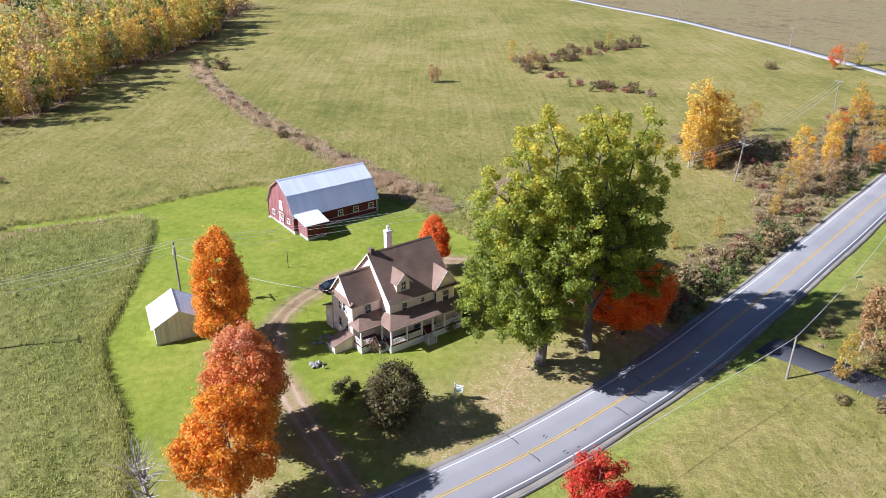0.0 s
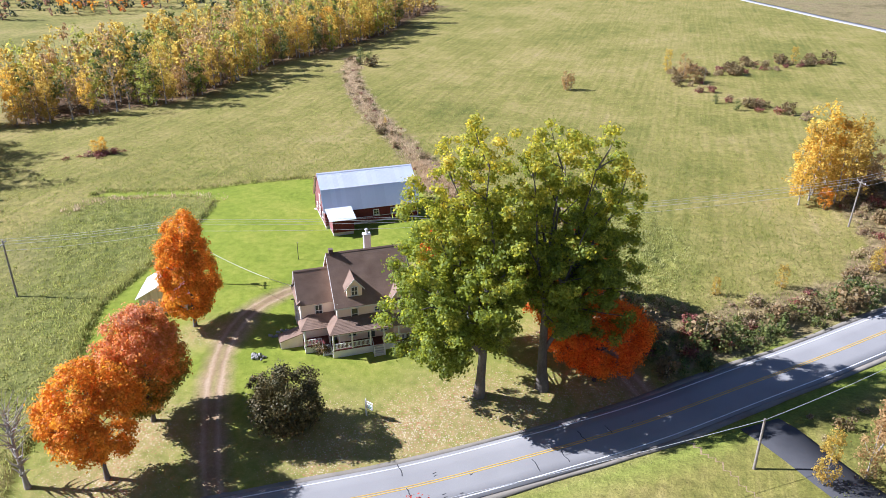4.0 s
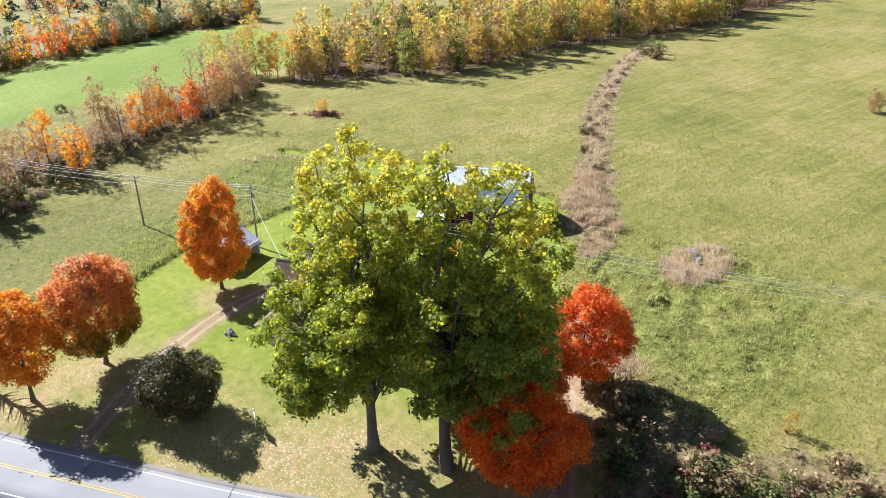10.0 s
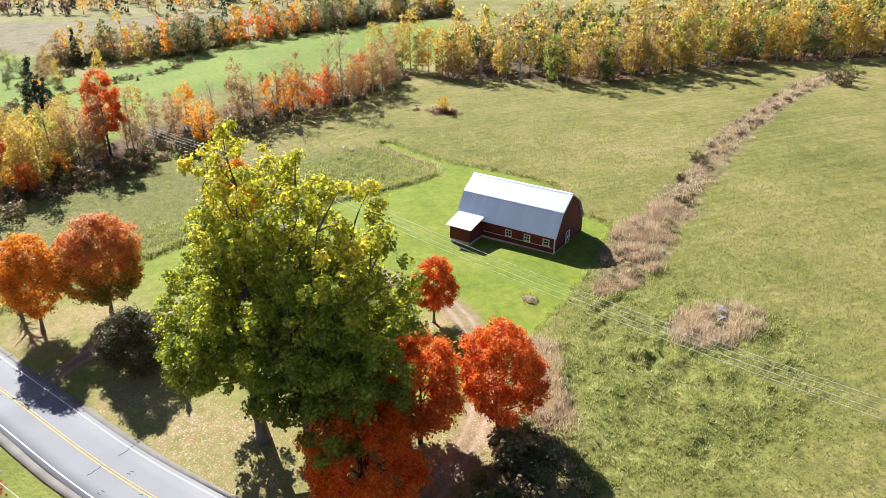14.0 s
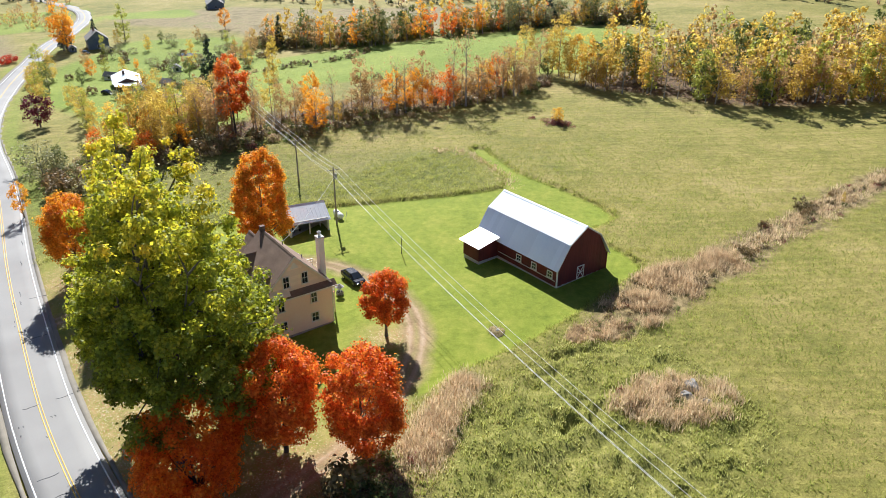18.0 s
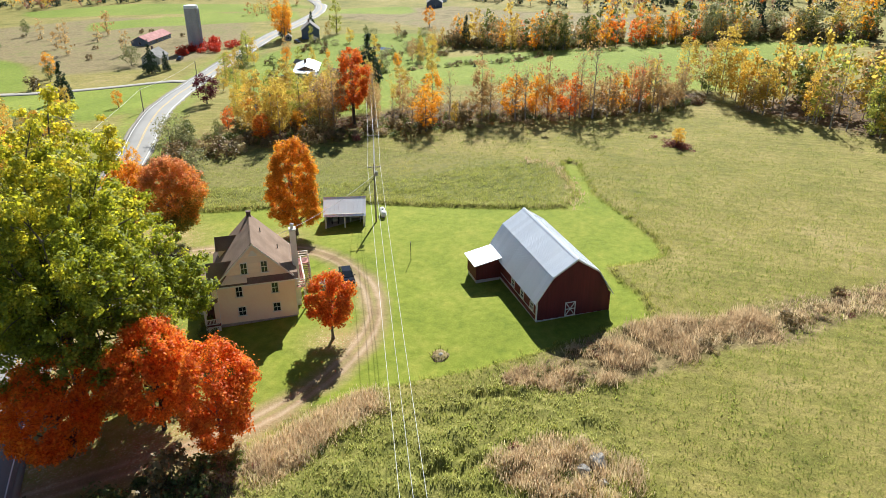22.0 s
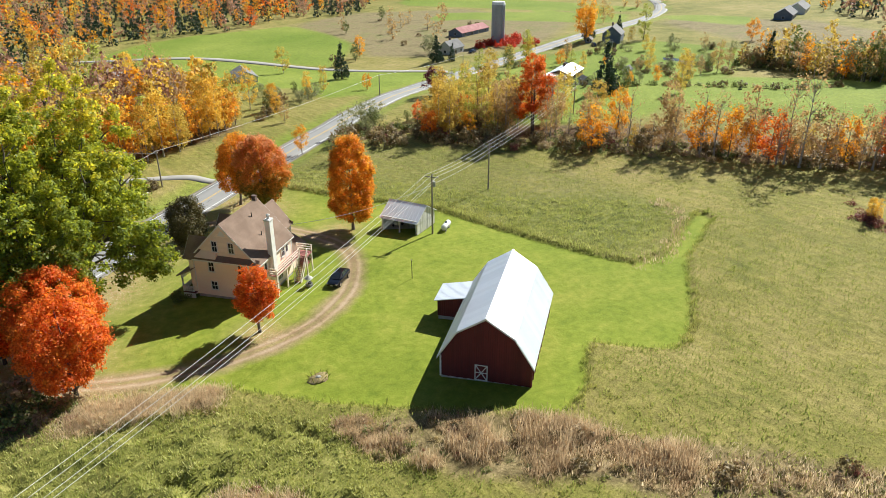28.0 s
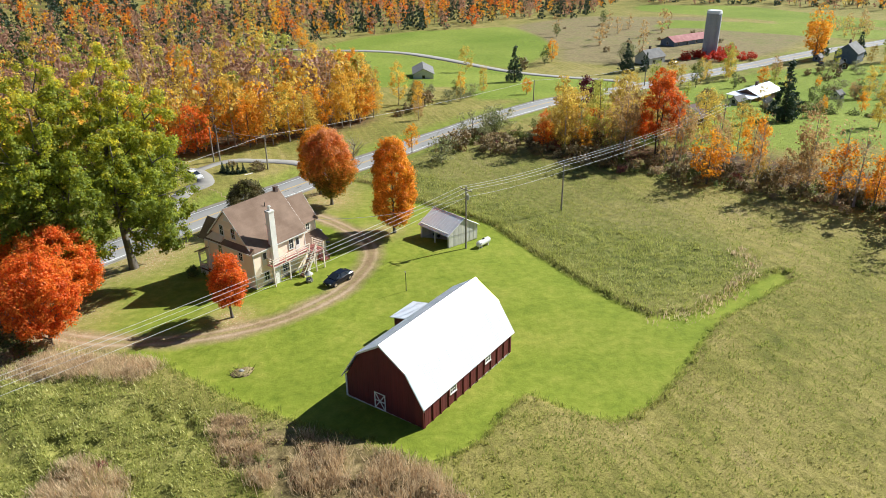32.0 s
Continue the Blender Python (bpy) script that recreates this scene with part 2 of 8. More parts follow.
CONCRETE = surf("old_concrete", (0.38, 0.36, 0.32), (0.52, 0.50, 0.45), 0.9, 6.0, 0.6, 0.2)
POLE_WOOD = surf("weathered_pole_wood", (0.20, 0.17, 0.135), (0.34, 0.30, 0.25), 0.9, 8.0, 1.0, 0.3, stretch=(1, 1, 0.2))
WIRE = surf("aluminium_cable", (0.55, 0.54, 0.50), (0.66, 0.65, 0.62), 0.5, 5.0, 1.0, 0.0)
BLACK = surf("black_plastic", (0.012, 0.012, 0.013), (0.022, 0.022, 0.023), 0.5, 8.0, 1.0, 0.0)
# near-black that stands in for the shade inside buildings and the well
SHADE_IN = surf("shade_inside", (0.02, 0.018, 0.016), (0.045, 0.04, 0.036), 0.9, 3.0, 0.8, 0.1)
GREY_BOARD = surf("grey_weathered_boards", (0.52, 0.49, 0.43), (0.70, 0.67, 0.60), 0.85, 5.0, 0.6, 0.2, stretch=(1, 1, 0.2), spread=0.15)
DECK_RED = surf("faded_red_deck_paint", (0.30, 0.10, 0.08), (0.42, 0.17, 0.14), 0.7, 6.0, 0.8, 0.1)
PORCH_RED = surf("dark_red_porch_paint", (0.10, 0.02, 0.02), (0.17, 0.04, 0.035), 0.6, 6.0, 0.8, 0.05)
PEACH = surf("peach_deck_paint", (0.74, 0.63, 0.51), (0.82, 0.73, 0.61), 0.6, 6.0, 0.8, 0.05)
TANK = surf("white_tank_paint", (0.76, 0.75, 0.72), (0.84, 0.83, 0.81), 0.35, 5.0, 0.8, 0.02)
CAR_BLACK = surf("black_car_paint", (0.006, 0.008, 0.013), (0.010, 0.012, 0.018), 0.10, 5.0, 0.8, 0.0)
CHROME = surf("chrome", (0.65, 0.65, 0.66), (0.72, 0.72, 0.73), 0.2, 5.0, 0.8, 0.0, 1.0)
RUBBER = surf("tyre_rubber", (0.015, 0.015, 0.015), (0.03, 0.03, 0.03), 0.85, 10.0, 1.0, 0.1)
BRICK = surf("dark_chimney_brick", (0.09, 0.06, 0.05), (0.17, 0.11, 0.09), 0.9, 9.0, 1.0, 0.3)
TEAL = surf("teal_roofing", (0.02, 0.20, 0.16), (0.04, 0.28, 0.23), 0.5, 4.0, 0.5, 0.05)
SIGN_GREEN = surf("green_sign_sheet", (0.01, 0.24, 0.13), (0.02, 0.30, 0.17), 0.45, 4.0, 0.5, 0.0)
BLUE_GREY = surf("blue_grey_siding", (0.10, 0.13, 0.18), (0.16, 0.19, 0.25), 0.7, 4.0, 0.5, 0.05)
BROWN_WALL = surf("brown_stained_siding", (0.11, 0.06, 0.04), (0.18, 0.10, 0.07), 0.8, 4.0, 0.5, 0.1)
PALE_WALL = surf("pale_vinyl_siding", (0.55, 0.55, 0.53), (0.66, 0.66, 0.64), 0.6, 4.0, 0.5, 0.05)
GREY_SHINGLE = surf("grey_shingles", (0.14, 0.135, 0.13), (0.24, 0.23, 0.22), 0.9, 9.0, 0.5, 0.2)


def glass_mat():
    m, nt, out = start("window_glass")
    n = noise_of(nt, place_of(nt), 1.5, 2.0)
    bs = nod(nt, "ShaderNodeBsdfPrincipled", {"Base Color": mixc(nt, n, (0.016, 0.02, 0.026), (0.035, 0.042, 0.05)), "Roughness": 0.06})
    bs.inputs["Specular IOR Level"].default_value = 0.6
    nt.links.new(bs.outputs[0], out.inputs[0])
    return m


GLASS = glass_mat()


def water_mat():
    m, nt, out = start("pond_water")
    n = noise_of(nt, place_of(nt), 0.8, 3.0)
    bs = nod(nt, "ShaderNodeBsdfPrincipled", {"Base Color": mixc(nt, n, (0.03, 0.04, 0.035), (0.05, 0.06, 0.05)), "Roughness": 0.08})
    b = nod(nt, "ShaderNodeBump", {"Height": n, "Strength": 0.05, "Distance": 0.1})
    nt.links.new(b.outputs[0], bs.inputs["Normal"])
    nt.links.new(bs.outputs[0], out.inputs[0])
    return m


WATER = water_mat()

# ---- the lie of the land ----
def gz(x, y):
    """Height of the ground: a slope rising to the north, a dip in the meadow and a bank down to the road."""
    x, y = np.asarray(x, float), np.asarray(y, float)
    z = -0.0042 * x + 0.0303 * (y - 72.0)
    z = z - 1.0 * np.exp(-((x + 66) ** 2 + (y - 50) ** 2) / 700.0)
    z = z + 0.25 * np.exp(-((x + 30) ** 2 + (y - 95) ** 2) / 500.0)
    z = z + 0.12 * np.sin(x * 0.071 + 1.3) * np.sin(y * 0.063 + 0.4) + 0.07 * np.sin(x * 0.19 + y * 0.13)
    # the land falls away to the valley in the south-west
    u = np.clip((-0.75 * x - 0.66 * y - 60.0) / 120.0, 0, 1)
    z = z - 5.5 * u * u * (3 - 2 * u)
    w = np.exp(-((x + 232) ** 2 + (y + 24) ** 2) / 420.0)
    z = z * (1 - w) - 8.6 * w
    d = off_road(x, y)
    return z - 1.7 * (1 - np.clip((d - 5.0) / 16.0, 0, 1)) ** 1.6 * np.exp(-((x - 5) / 55.0) ** 2)


ROAD = np.array([(-560, -330), (-490, -245), (-444, -195), (-409, -159), (-374, -131), (-338, -113), (-300, -102), (-256, -92), (-222, -82), (-182, -69), (-145, -54), (-101, -31), (-65, -7.5), (-33, 11.5), (-14, 23.5), (4, 35.5), (20, 48), (34, 60.5), (52, 77.5), (74, 99), (100, 124), (150, 170), (260, 262)], float)


def smooth_line(pts, step):
    """Points along a smooth curve through pts."""
    pts = np.asarray(pts, float)
    out = []
    for i in range(len(pts) - 1):
        a, b = pts[max(i - 1, 0)], pts[i]
        c, d = pts[i + 1], pts[min(i + 2, len(pts) - 1)]
        n = max(2, int(np.linalg.norm(c - b) / step))
        t = np.linspace(0, 1, n, endpoint=False)[:, None]
        out.append(0.5 * (2 * b + (c - a) * t + (2 * a - 5 * b + 4 * c - d) * t**2 + (3 * b - a - 3 * c + d) * t**3))
    return np.vstack(out + [pts[-1:]])


ROAD_LINE = smooth_line(ROAD, 3.0)


def line_dist(x, y, line):
    shape = np.shape(x)
    px, py = np.ravel(x), np.ravel(y)
    best = np.full(px.shape, 1e9)
    for (ax, ay), (bx, by) in zip(line[:-1], line[1:]):
        vx, vy = bx - ax, by - ay
        t = np.clip(((px - ax) * vx + (py - ay) * vy) / (vx * vx + vy * vy + 1e-9), 0, 1)
        best = np.minimum(best, (px - ax - t * vx) ** 2 + (py - ay - t * vy) ** 2)
    return np.sqrt(best).reshape(shape)


def off_road(x, y):
    return line_dist(x, y, ROAD)


def inside(x, y, poly):
    shape = np.shape(x)
    px, py = np.ravel(x), np.ravel(y)
    hit = np.zeros(px.shape, bool)
    for (ax, ay), (bx, by) in zip(poly, poly[1:] + poly[:1]):
        hit ^= ((ay > py) != (by > py)) & (px < (bx - ax) * (py - ay) / (by - ay + 1e-12) + ax)
    return hit.reshape(shape)


def signed(x, y, poly):
    """Distance to a closed outline, positive inside."""
    d = line_dist(x, y, np.array(poly + poly[:1], float))
    return np.where(inside(x, y, poly), d, -d)


LAWN = [(-33, 17), (-37, 25), (-40, 33), (-43, 39), (-48, 47), (-51, 53), (-52, 62), (-53, 72), (-55, 84), (-57, 90), (-63, 91), (-74, 87), (-81, 85), (-80, 88), (-64, 94), (-56, 100), (-47, 106), (-42, 107), (-38.5, 103.5), (-36, 100), (-33, 102), (-29, 105.5), (-24, 107), (-19, 102), (-13, 96.5), (-7, 90), (0, 80), (6, 74), (14, 70), (20, 62), (26, 58), (20, 52), (4, 40), (-14, 28), (-26, 20)]
VERGE_SOUTH = [(-48, -6), (-33, 5), (-14, 17), (4, 29), (20, 41), (36, 56), (60, 80), (64, 74), (46, 50), (34, 34), (16, 14), (-4, -2), (-24, -6)]
GREEN_HILL = [(-140, 28), (-148, 55), (-152, 82), (-150, 108), (-148, 128), (-190, 150), (-232, 152), (-241, 124), (-236, 90), (-222, 45), (-205, 15), (-180, 20), (-160, 12)]
GREEN_STRIP = [(-92, 14), (-104, 30), (-128, 40), (-148, 34), (-176, 22), (-176, -5), (-160, -30), (-140, -30), (-118, -14), (-98, 0)]
GREEN_FAR = [(-66, -209), (-92, -236), (-126, -246), (-154, -243), (-181, -245), (-176, -195), (-166, -156), (-152, -136), (-124, -106), (-113, -138), (-99, -166), (-82, -182), (-62, -196)]
GREEN_NEAR = [(-58, -74), (-60, -110), (-54, -150), (-62, -190), (-84, -178), (-104, -150), (-114, -112), (-128, -86), (-148, -66), (-130, -52), (-100, -38), (-84, -40), (-86, -66)]
GREEN_STRIPS = [[(-309, -319), (-365, -274), (-372, -142), (-353, -130), (-322, -190), (-290, -285)], [(-243, -52), (-268, -14), (-254, -2), (-246, -24), (-238, -42)], [(-330, -102), (-333, -73), (-330, -46), (-368, -66), (-352, -108)]]
WEST_YARDS = [(-118, -14), (-140, -36), (-170, -52), (-206, -64), (-262, -58), (-268, -20), (-232, 4), (-190, 22), (-166, 14), (-150, 12), (-132, 6)]
GREEN_WEST = [(-240, -195), (-276, -225), (-324, -169), (-335, -125), (-305, -106), (-288, -135), (-262, -185)]
DRY_FIELD = [(-318, -96), (-300, -54), (-284, -23), (-262, 0), (-264, 60), (-275, 160), (-345, 140), (-350, 7), (-372, -40), (-345, -88)]
MARSH = [(-166, -150), (-182, -245), (-240, -270), (-300, -230), (-290, -130), (-240, -96), (-190, -86), (-166, -96), (-150, -120)]
WOODS_NW = [(-128, 124), (-113, 142), (-104, 158), (-107, 182), (-107, 205), (-99, 226), (-93, 262), (-97, 318), (-96, 360), (-126, 360), (-136, 300), (-142, 260), (-152, 220), (-158, 180), (-163, 150), (-150, 132), (-134, 116)]
WOODS_S = [(-4, -9), (-22, -11), (-41, -17), (-49, -24), (-50, -48), (-45, -70), (-38, -100), (-36, -150), (-22, -205), (-4, -245), (60, -285), (140, -200), (120, -60), (40, 2), (12, -4)]
TREE_BELT = [(-74, 24), (-95, 36), (-102, 53), (-111, 75), (-125, 97), (-134, 109), (-148, 110), (-140, 90), (-128, 62), (-116, 40), (-100, 24), (-84, 12)]
FIELD_FAR = [(136, 239), (123, 280), (107, 324), (69, 394), (40, 470), (400, 470), (400, 200), (170, 222)]
REED_BED = [(-6, 93.5), (-9, 95.5), (-13.5, 99.5), (-18, 102.8), (-22.5, 107.5), (-25.5, 113.5), (-29, 119), (-23, 121.5), (-18.5, 116), (-13.5, 110.5), (-9.5, 106), (-6, 101), (-5, 96)]
SEDGE = [(14, 74), (6, 80), (0, 86), (-6, 94), (-12, 100), (-2, 106), (10, 112), (22, 106), (28, 92), (26, 80), (22, 72)]
ROUGH_WEST = [(-36, 18), (-41, 32), (-48, 45), (-53, 56), (-54, 72), (-57, 86), (-62, 89), (-78, 83), (-76, 70), (-66, 60), (-58, 44), (-50, 28), (-44, 14)]
PASTURE = [(-36, 12), (-41, 32), (-48, 45), (-53, 56), (-54, 72), (-57, 88), (-78, 84), (-84, 60), (-76, 30), (-62, 4)]
HEDGEROW = np.array([(-12, 102), (-19, 110), (-26, 120), (-34, 130), (-41, 139), (-55, 158), (-69, 181), (-79, 200), (-86, 218)], float)
BRUSH_EAST = [(25, 59.5), (29, 62.5), (38, 71), (50, 82), (66, 98), (89, 121), (119, 172), (101, 166), (79, 135), (72, 140), (61, 144), (48, 141), (50, 126), (54, 114), (54, 104), (48, 90), (36, 80), (29, 74), (20, 76), (13, 77), (12, 72), (20, 65)]
LITTER = [(-27, 25, 9), (-27, 32, 7), (4, 46, 10), (10, 47, 10), (18, 54, 9), (13, 63, 8), (-8, 37, 9), (0, 41, 9), (13, 71, 6), (-8, 72, 3.5), (-33, 50, 4)]
DRIVE = smooth_line([(-14, 24.5), (-17.5, 29), (-21.5, 35), (-25, 41), (-28, 47.5), (-29.6, 54), (-29, 59.6), (-26.2, 65), (-21.6, 70.2), (-14.6, 74.4), (-7, 75.6), (1, 74.4), (9, 71), (15, 66), (21.5, 58), (25.5, 52.5)], 0.8)


def spaced(lo, hi, fine_lo, fine_hi, step):
    core = list(np.arange(fine_lo, fine_hi + 0.01, step))
    up, down, s, t = [], [], step, step
    while core[-1] + sum(up) < hi:
        s *= 1.06
        up.append(s)
    while core[0] - sum(down) > lo:
        t *= 1.06
        down.append(t)
    return np.array(list(core[0] - np.cumsum(down))[::-1] + core + list(core[-1] + np.cumsum(up)))


def set_attr(me, name, values):
    a = me.attributes.new(name, "FLOAT", "POINT")
    a.data.foreach_set("value", np.asarray(values, np.float32).ravel())


def quad_mesh(name, verts, quads, smooth=True):
    """A mesh of quads from arrays."""
    verts, quads = np.asarray(verts, np.float32).reshape(-1, 3), np.asarray(quads, np.int32).reshape(-1, 4)
    me = bpy.data.meshes.new(name)
    me.vertices.add(len(verts))
    me.vertices.foreach_set("co", verts.ravel())
    me.loops.add(len(quads) * 4)
    me.loops.foreach_set("vertex_index", quads.ravel())
    me.polygons.add(len(quads))
    me.polygons.foreach_set("loop_start", np.arange(0, len(quads) * 4, 4, dtype=np.int32))
    me.polygons.foreach_set("loop_total", np.full(len(quads), 4, np.int32))
    if smooth:
        me.polygons.foreach_set("use_smooth", np.ones(len(quads), bool))
    me.update(calc_edges=True)
    return me


def side_of(x, y, line):
    """Distance to a line, negative on its right."""
    shape = np.shape(x)
    px, py = np.ravel(x), np.ravel(y)
    best, sign = np.full(px.shape, 1e9), np.ones(px.shape)
    for (ax, ay), (bx, by) in zip(line[:-1], line[1:]):
        vx, vy = bx - ax, by - ay
        t = np.clip(((px - ax) * vx + (py - ay) * vy) / (vx * vx + vy * vy + 1e-9), 0, 1)
        d = (px - ax - t * vx) ** 2 + (py - ay - t * vy) ** 2
        near = d < best
        best, sign = np.where(near, d, best), np.where(near, np.sign(vx * (py - ay) - vy * (px - ax)), sign)
    return (np.sqrt(best) * sign).reshape(shape)


def ground_attrs(me, x, y):
    lawn = signed(x, y, LAWN)
    set_attr(me, "lawn", lawn)
    bright = np.full(x.shape, -50.0)
    for poly in (GREEN_HILL, GREEN_STRIP, GREEN_FAR, GREEN_NEAR, GREEN_WEST, WEST_YARDS, *GREEN_STRIPS):
        bright = np.maximum(bright, signed(x, y, poly))
    set_attr(me, "bright", np.maximum(bright, 1.5 - np.abs(off_road(x, y) - 5.8)))
    woods = np.maximum.reduce([signed(x, y, p) for p in (WOODS_NW, WOODS_S, TREE_BELT)])
    set_attr(me, "woods", woods)
    set_attr(me, "tan", np.maximum.reduce([signed(x, y, p) for p in (MARSH, FIELD_FAR, DRY_FIELD)]))
    brush = np.maximum.reduce([signed(x, y, REED_BED), signed(x, y, BRUSH_EAST), 3.2 - line_dist(x, y, HEDGEROW)])
    set_attr(me, "brush", brush)
    set_attr(me, "sedge", np.maximum(signed(x, y, SEDGE), signed(x, y, ROUGH_WEST)))
    set_attr(me, "pasture", signed(x, y, PASTURE))
    lit = np.zeros(x.shape)
    for cx, cy, r in LITTER:
        lit = np.maximum(lit, np.exp(-((x - cx) ** 2 + (y - cy) ** 2) / (r * r)))
    set_attr(me, "litter", lit)
    set_attr(me, "drive", side_of(x, y, DRIVE))


LATTICE = np.random.default_rng(5).random((64, 64))


def lumps(x, y, seed):
    """Smooth random values from 0 to 1 over the plane."""
    x, y = np.asarray(x, float) + 17.3 * seed, np.asarray(y, float) + 9.1 * seed
    i, j = np.floor(x).astype(int), np.floor(y).astype(int)
    u, v = x - i, y - j
    u, v = u * u * (3 - 2 * u), v * v * (3 - 2 * v)
    i, j, k, m = i % 64, j % 64, (i + 1) % 64, (j + 1) % 64
    return (LATTICE[i, j] * (1 - u) + LATTICE[k, j] * u) * (1 - v) + (LATTICE[i, m] * (1 - u) + LATTICE[k, m] * u) * v


RUTS = [((-2.5, 91.6), (-3.3, 95.4)), ((1.2, 88.8), (0.2, 91.4)), ((9.1, 93.6), (6.3, 95.2)), ((10.3, 90.7), (9.0, 91.9)), ((6.6, 92.5), (5.4, 93.4)), ((8.1, 89.4), (8.5, 90.3))]


def rough_height(x, y):
    """Uncut grass stands higher than the lawn."""
    lawn = signed(x, y, LAWN)
    up = np.clip(-lawn / 0.6, 0, 1) * 0.42
    up = up * np.clip((off_road(x, y) - 6) / 3, 0, 1) * np.clip((line_dist(x, y, DRIVE) - 2.2) / 2, 0, 1)
    hum = 0.7 * lumps(x * 0.5 + y * 0.25, y * 0.6, 1) + 0.35 * lumps(x * 1.3, y * 1.3, 2) - 0.5
    for a, b in RUTS:
        up = up - 0.65 * np.exp(-((line_dist(x, y, np.array([a, b], float)) / 0.5) ** 2))
    return up + hum * np.clip(signed(x, y, SEDGE) / 2, 0, 1) * 1.0 + hum * np.clip(signed(x, y, ROUGH_WEST) / 2, 0, 1) * 0.5


def ground_mat():
    m, nt, out = start("field_and_lawn")
    pos = place_of(nt, True)

    def attr(name):
        nd = nt.nodes.new("ShaderNodeAttribute")
        nd.attribute_name = name
        return nd.outputs["Fac"]

    n_fine, n_small = noise_of(nt, pos, 4.2, 5.0, 0.75), noise_of(nt, pos, 0.9, 4.0, 0.6)
    n_mid, n_big = noise_of(nt, pos, 0.16, 4.0, 0.6), noise_of(nt, pos, 0.028, 4.0, 0.55)
    wob = math_(nt, "MULTIPLY", math_(nt, "SUBTRACT", n_small, 0.5), 1.6)
    wob_big = math_(nt, "MULTIPLY", math_(nt, "SUBTRACT", n_mid, 0.5), 9.0)

    def mask(name, w, ragged, amount=1.0):
        d = math_(nt, "ADD", attr(name), ragged)
        return math_(nt, "MULTIPLY", math_(nt, "ADD", math_(nt, "DIVIDE", d, w), 0.5, True), amount)

    streak = nod(nt, "ShaderNodeMapping", {"Vector": pos, "Rotation": (0, 0, 1.03), "Scale": (0.9, 0.03, 1)}).outputs[0]
    lines = noise_of(nt, streak, 1.0, 3.0, 0.6)
    f = math_(nt, "ADD", math_(nt, "ADD", math_(nt, "MULTIPLY", n_big, 0.5), math_(nt, "MULTIPLY", n_mid, 0.35)), math_(nt, "ADD", math_(nt, "MULTIPLY", math_(nt, "SUBTRACT", lines, 0.5), 0.34), 0.11))
    field = ramp(nt, f, [(0.37, (0.132, 0.137, 0.026)), (0.50, (0.218, 0.198, 0.046)), (0.61, (0.286, 0.238, 0.072)), (0.76, (0.365, 0.28, 0.126))])
    lawn_c = ramp(nt, math_(nt, "ADD", math_(nt, "MULTIPLY", n_mid, 0.6), math_(nt, "MULTIPLY", n_small, 0.4)), [(0.3, (0.142, 0.188, 0.015)), (0.5, (0.202, 0.240, 0.024)), (0.7, (0.274, 0.278, 0.044))])
    green_c = ramp(nt, n_big, [(0.3, (0.150, 0.208, 0.020)), (0.7, (0.235, 0.275, 0.042))])
    tan_c = ramp(nt, math_(nt, "ADD", math_(nt, "MULTIPLY", n_mid, 0.6), math_(nt, "MULTIPLY", n_big, 0.4)), [(0.35, (0.15, 0.125, 0.05)), (0.5, (0.25, 0.195, 0.095)), (0.65, (0.20, 0.19, 0.065))])
    wood_c = ramp(nt, n_small, [(0.3, (0.07, 0.05, 0.028)), (0.7, (0.17, 0.10, 0.05))])
    sedge_c = ramp(nt, math_(nt, "ADD", math_(nt, "MULTIPLY", n_mid, 0.4), math_(nt, "MULTIPLY", n_small, 0.6)), [(0.35, (0.098, 0.115, 0.020)), (0.5, (0.18, 0.185, 0.038)), (0.68, (0.32, 0.295, 0.09))])
    brush_c = ramp(nt, n_small, [(0.3, (0.12, 0.085, 0.04)), (0.5, (0.22, 0.165, 0.075)), (0.7, (0.32, 0.235, 0.125))])
    c = mixc(nt, mask("tan", 8.0, wob_big), field, tan_c)
    c = mixc(nt, mask("bright", 4.0, wob), c, green_c)
    c = mixc(nt, mask("sedge", 9.0, wob_big, 0.75), c, sedge_c)
    c = mixc(nt, mask("pasture", 6.0, wob_big, 0.42), c, ramp(nt, n_small, [(0.3, (0.075, 0.10, 0.022)), (0.7, (0.16, 0.17, 0.045))]))
    c = mixc(nt, mask("woods", 6.0, wob_big), c, wood_c)
    c = mixc(nt, mask("brush", 2.0, wob_big, 0.9), c, brush_c)
    on_lawn = mask("lawn", 0.6, math_(nt, "MULTIPLY", wob, 0.4))
    c = mixc(nt, on_lawn, c, lawn_c)
    c = mixc(nt, math_(nt, "MULTIPLY", math_(nt, "MULTIPLY", attr("litter"), n_small), 1.3, True), c, (0.36, 0.26, 0.12))
    # the dirt drive: two wheel tracks, worn through to a ragged edge
    d = math_(nt, "ABSOLUTE", math_(nt, "ADD", attr("drive"), math_(nt, "MULTIPLY", math_(nt, "SUBTRACT", n_small, 0.5), 0.5)))
    wide = math_(nt, "ADD", math_(nt, "SUBTRACT", 1.95, d), math_(nt, "MULTIPLY", math_(nt, "SUBTRACT", n_mid, 0.5), 2.4))
    wide = math_(nt, "ADD", math_(nt, "DIVIDE", math_(nt, "ADD", wide, math_(nt, "MULTIPLY", math_(nt, "SUBTRACT", n_fine, 0.5), 1.2)), 1.9), 0.35, True)
    crown = math_(nt, "MULTIPLY", math_(nt, "SUBTRACT", 1.0, math_(nt, "DIVIDE", d, 0.55), True), math_(nt, "MULTIPLY", math_(nt, "SUBTRACT", n_mid, 0.32, True), 3.2, True))
    dirt = math_(nt, "MULTIPLY", wide, math_(nt, "SUBTRACT", 1.0, math_(nt, "MULTIPLY", crown, 0.5)))
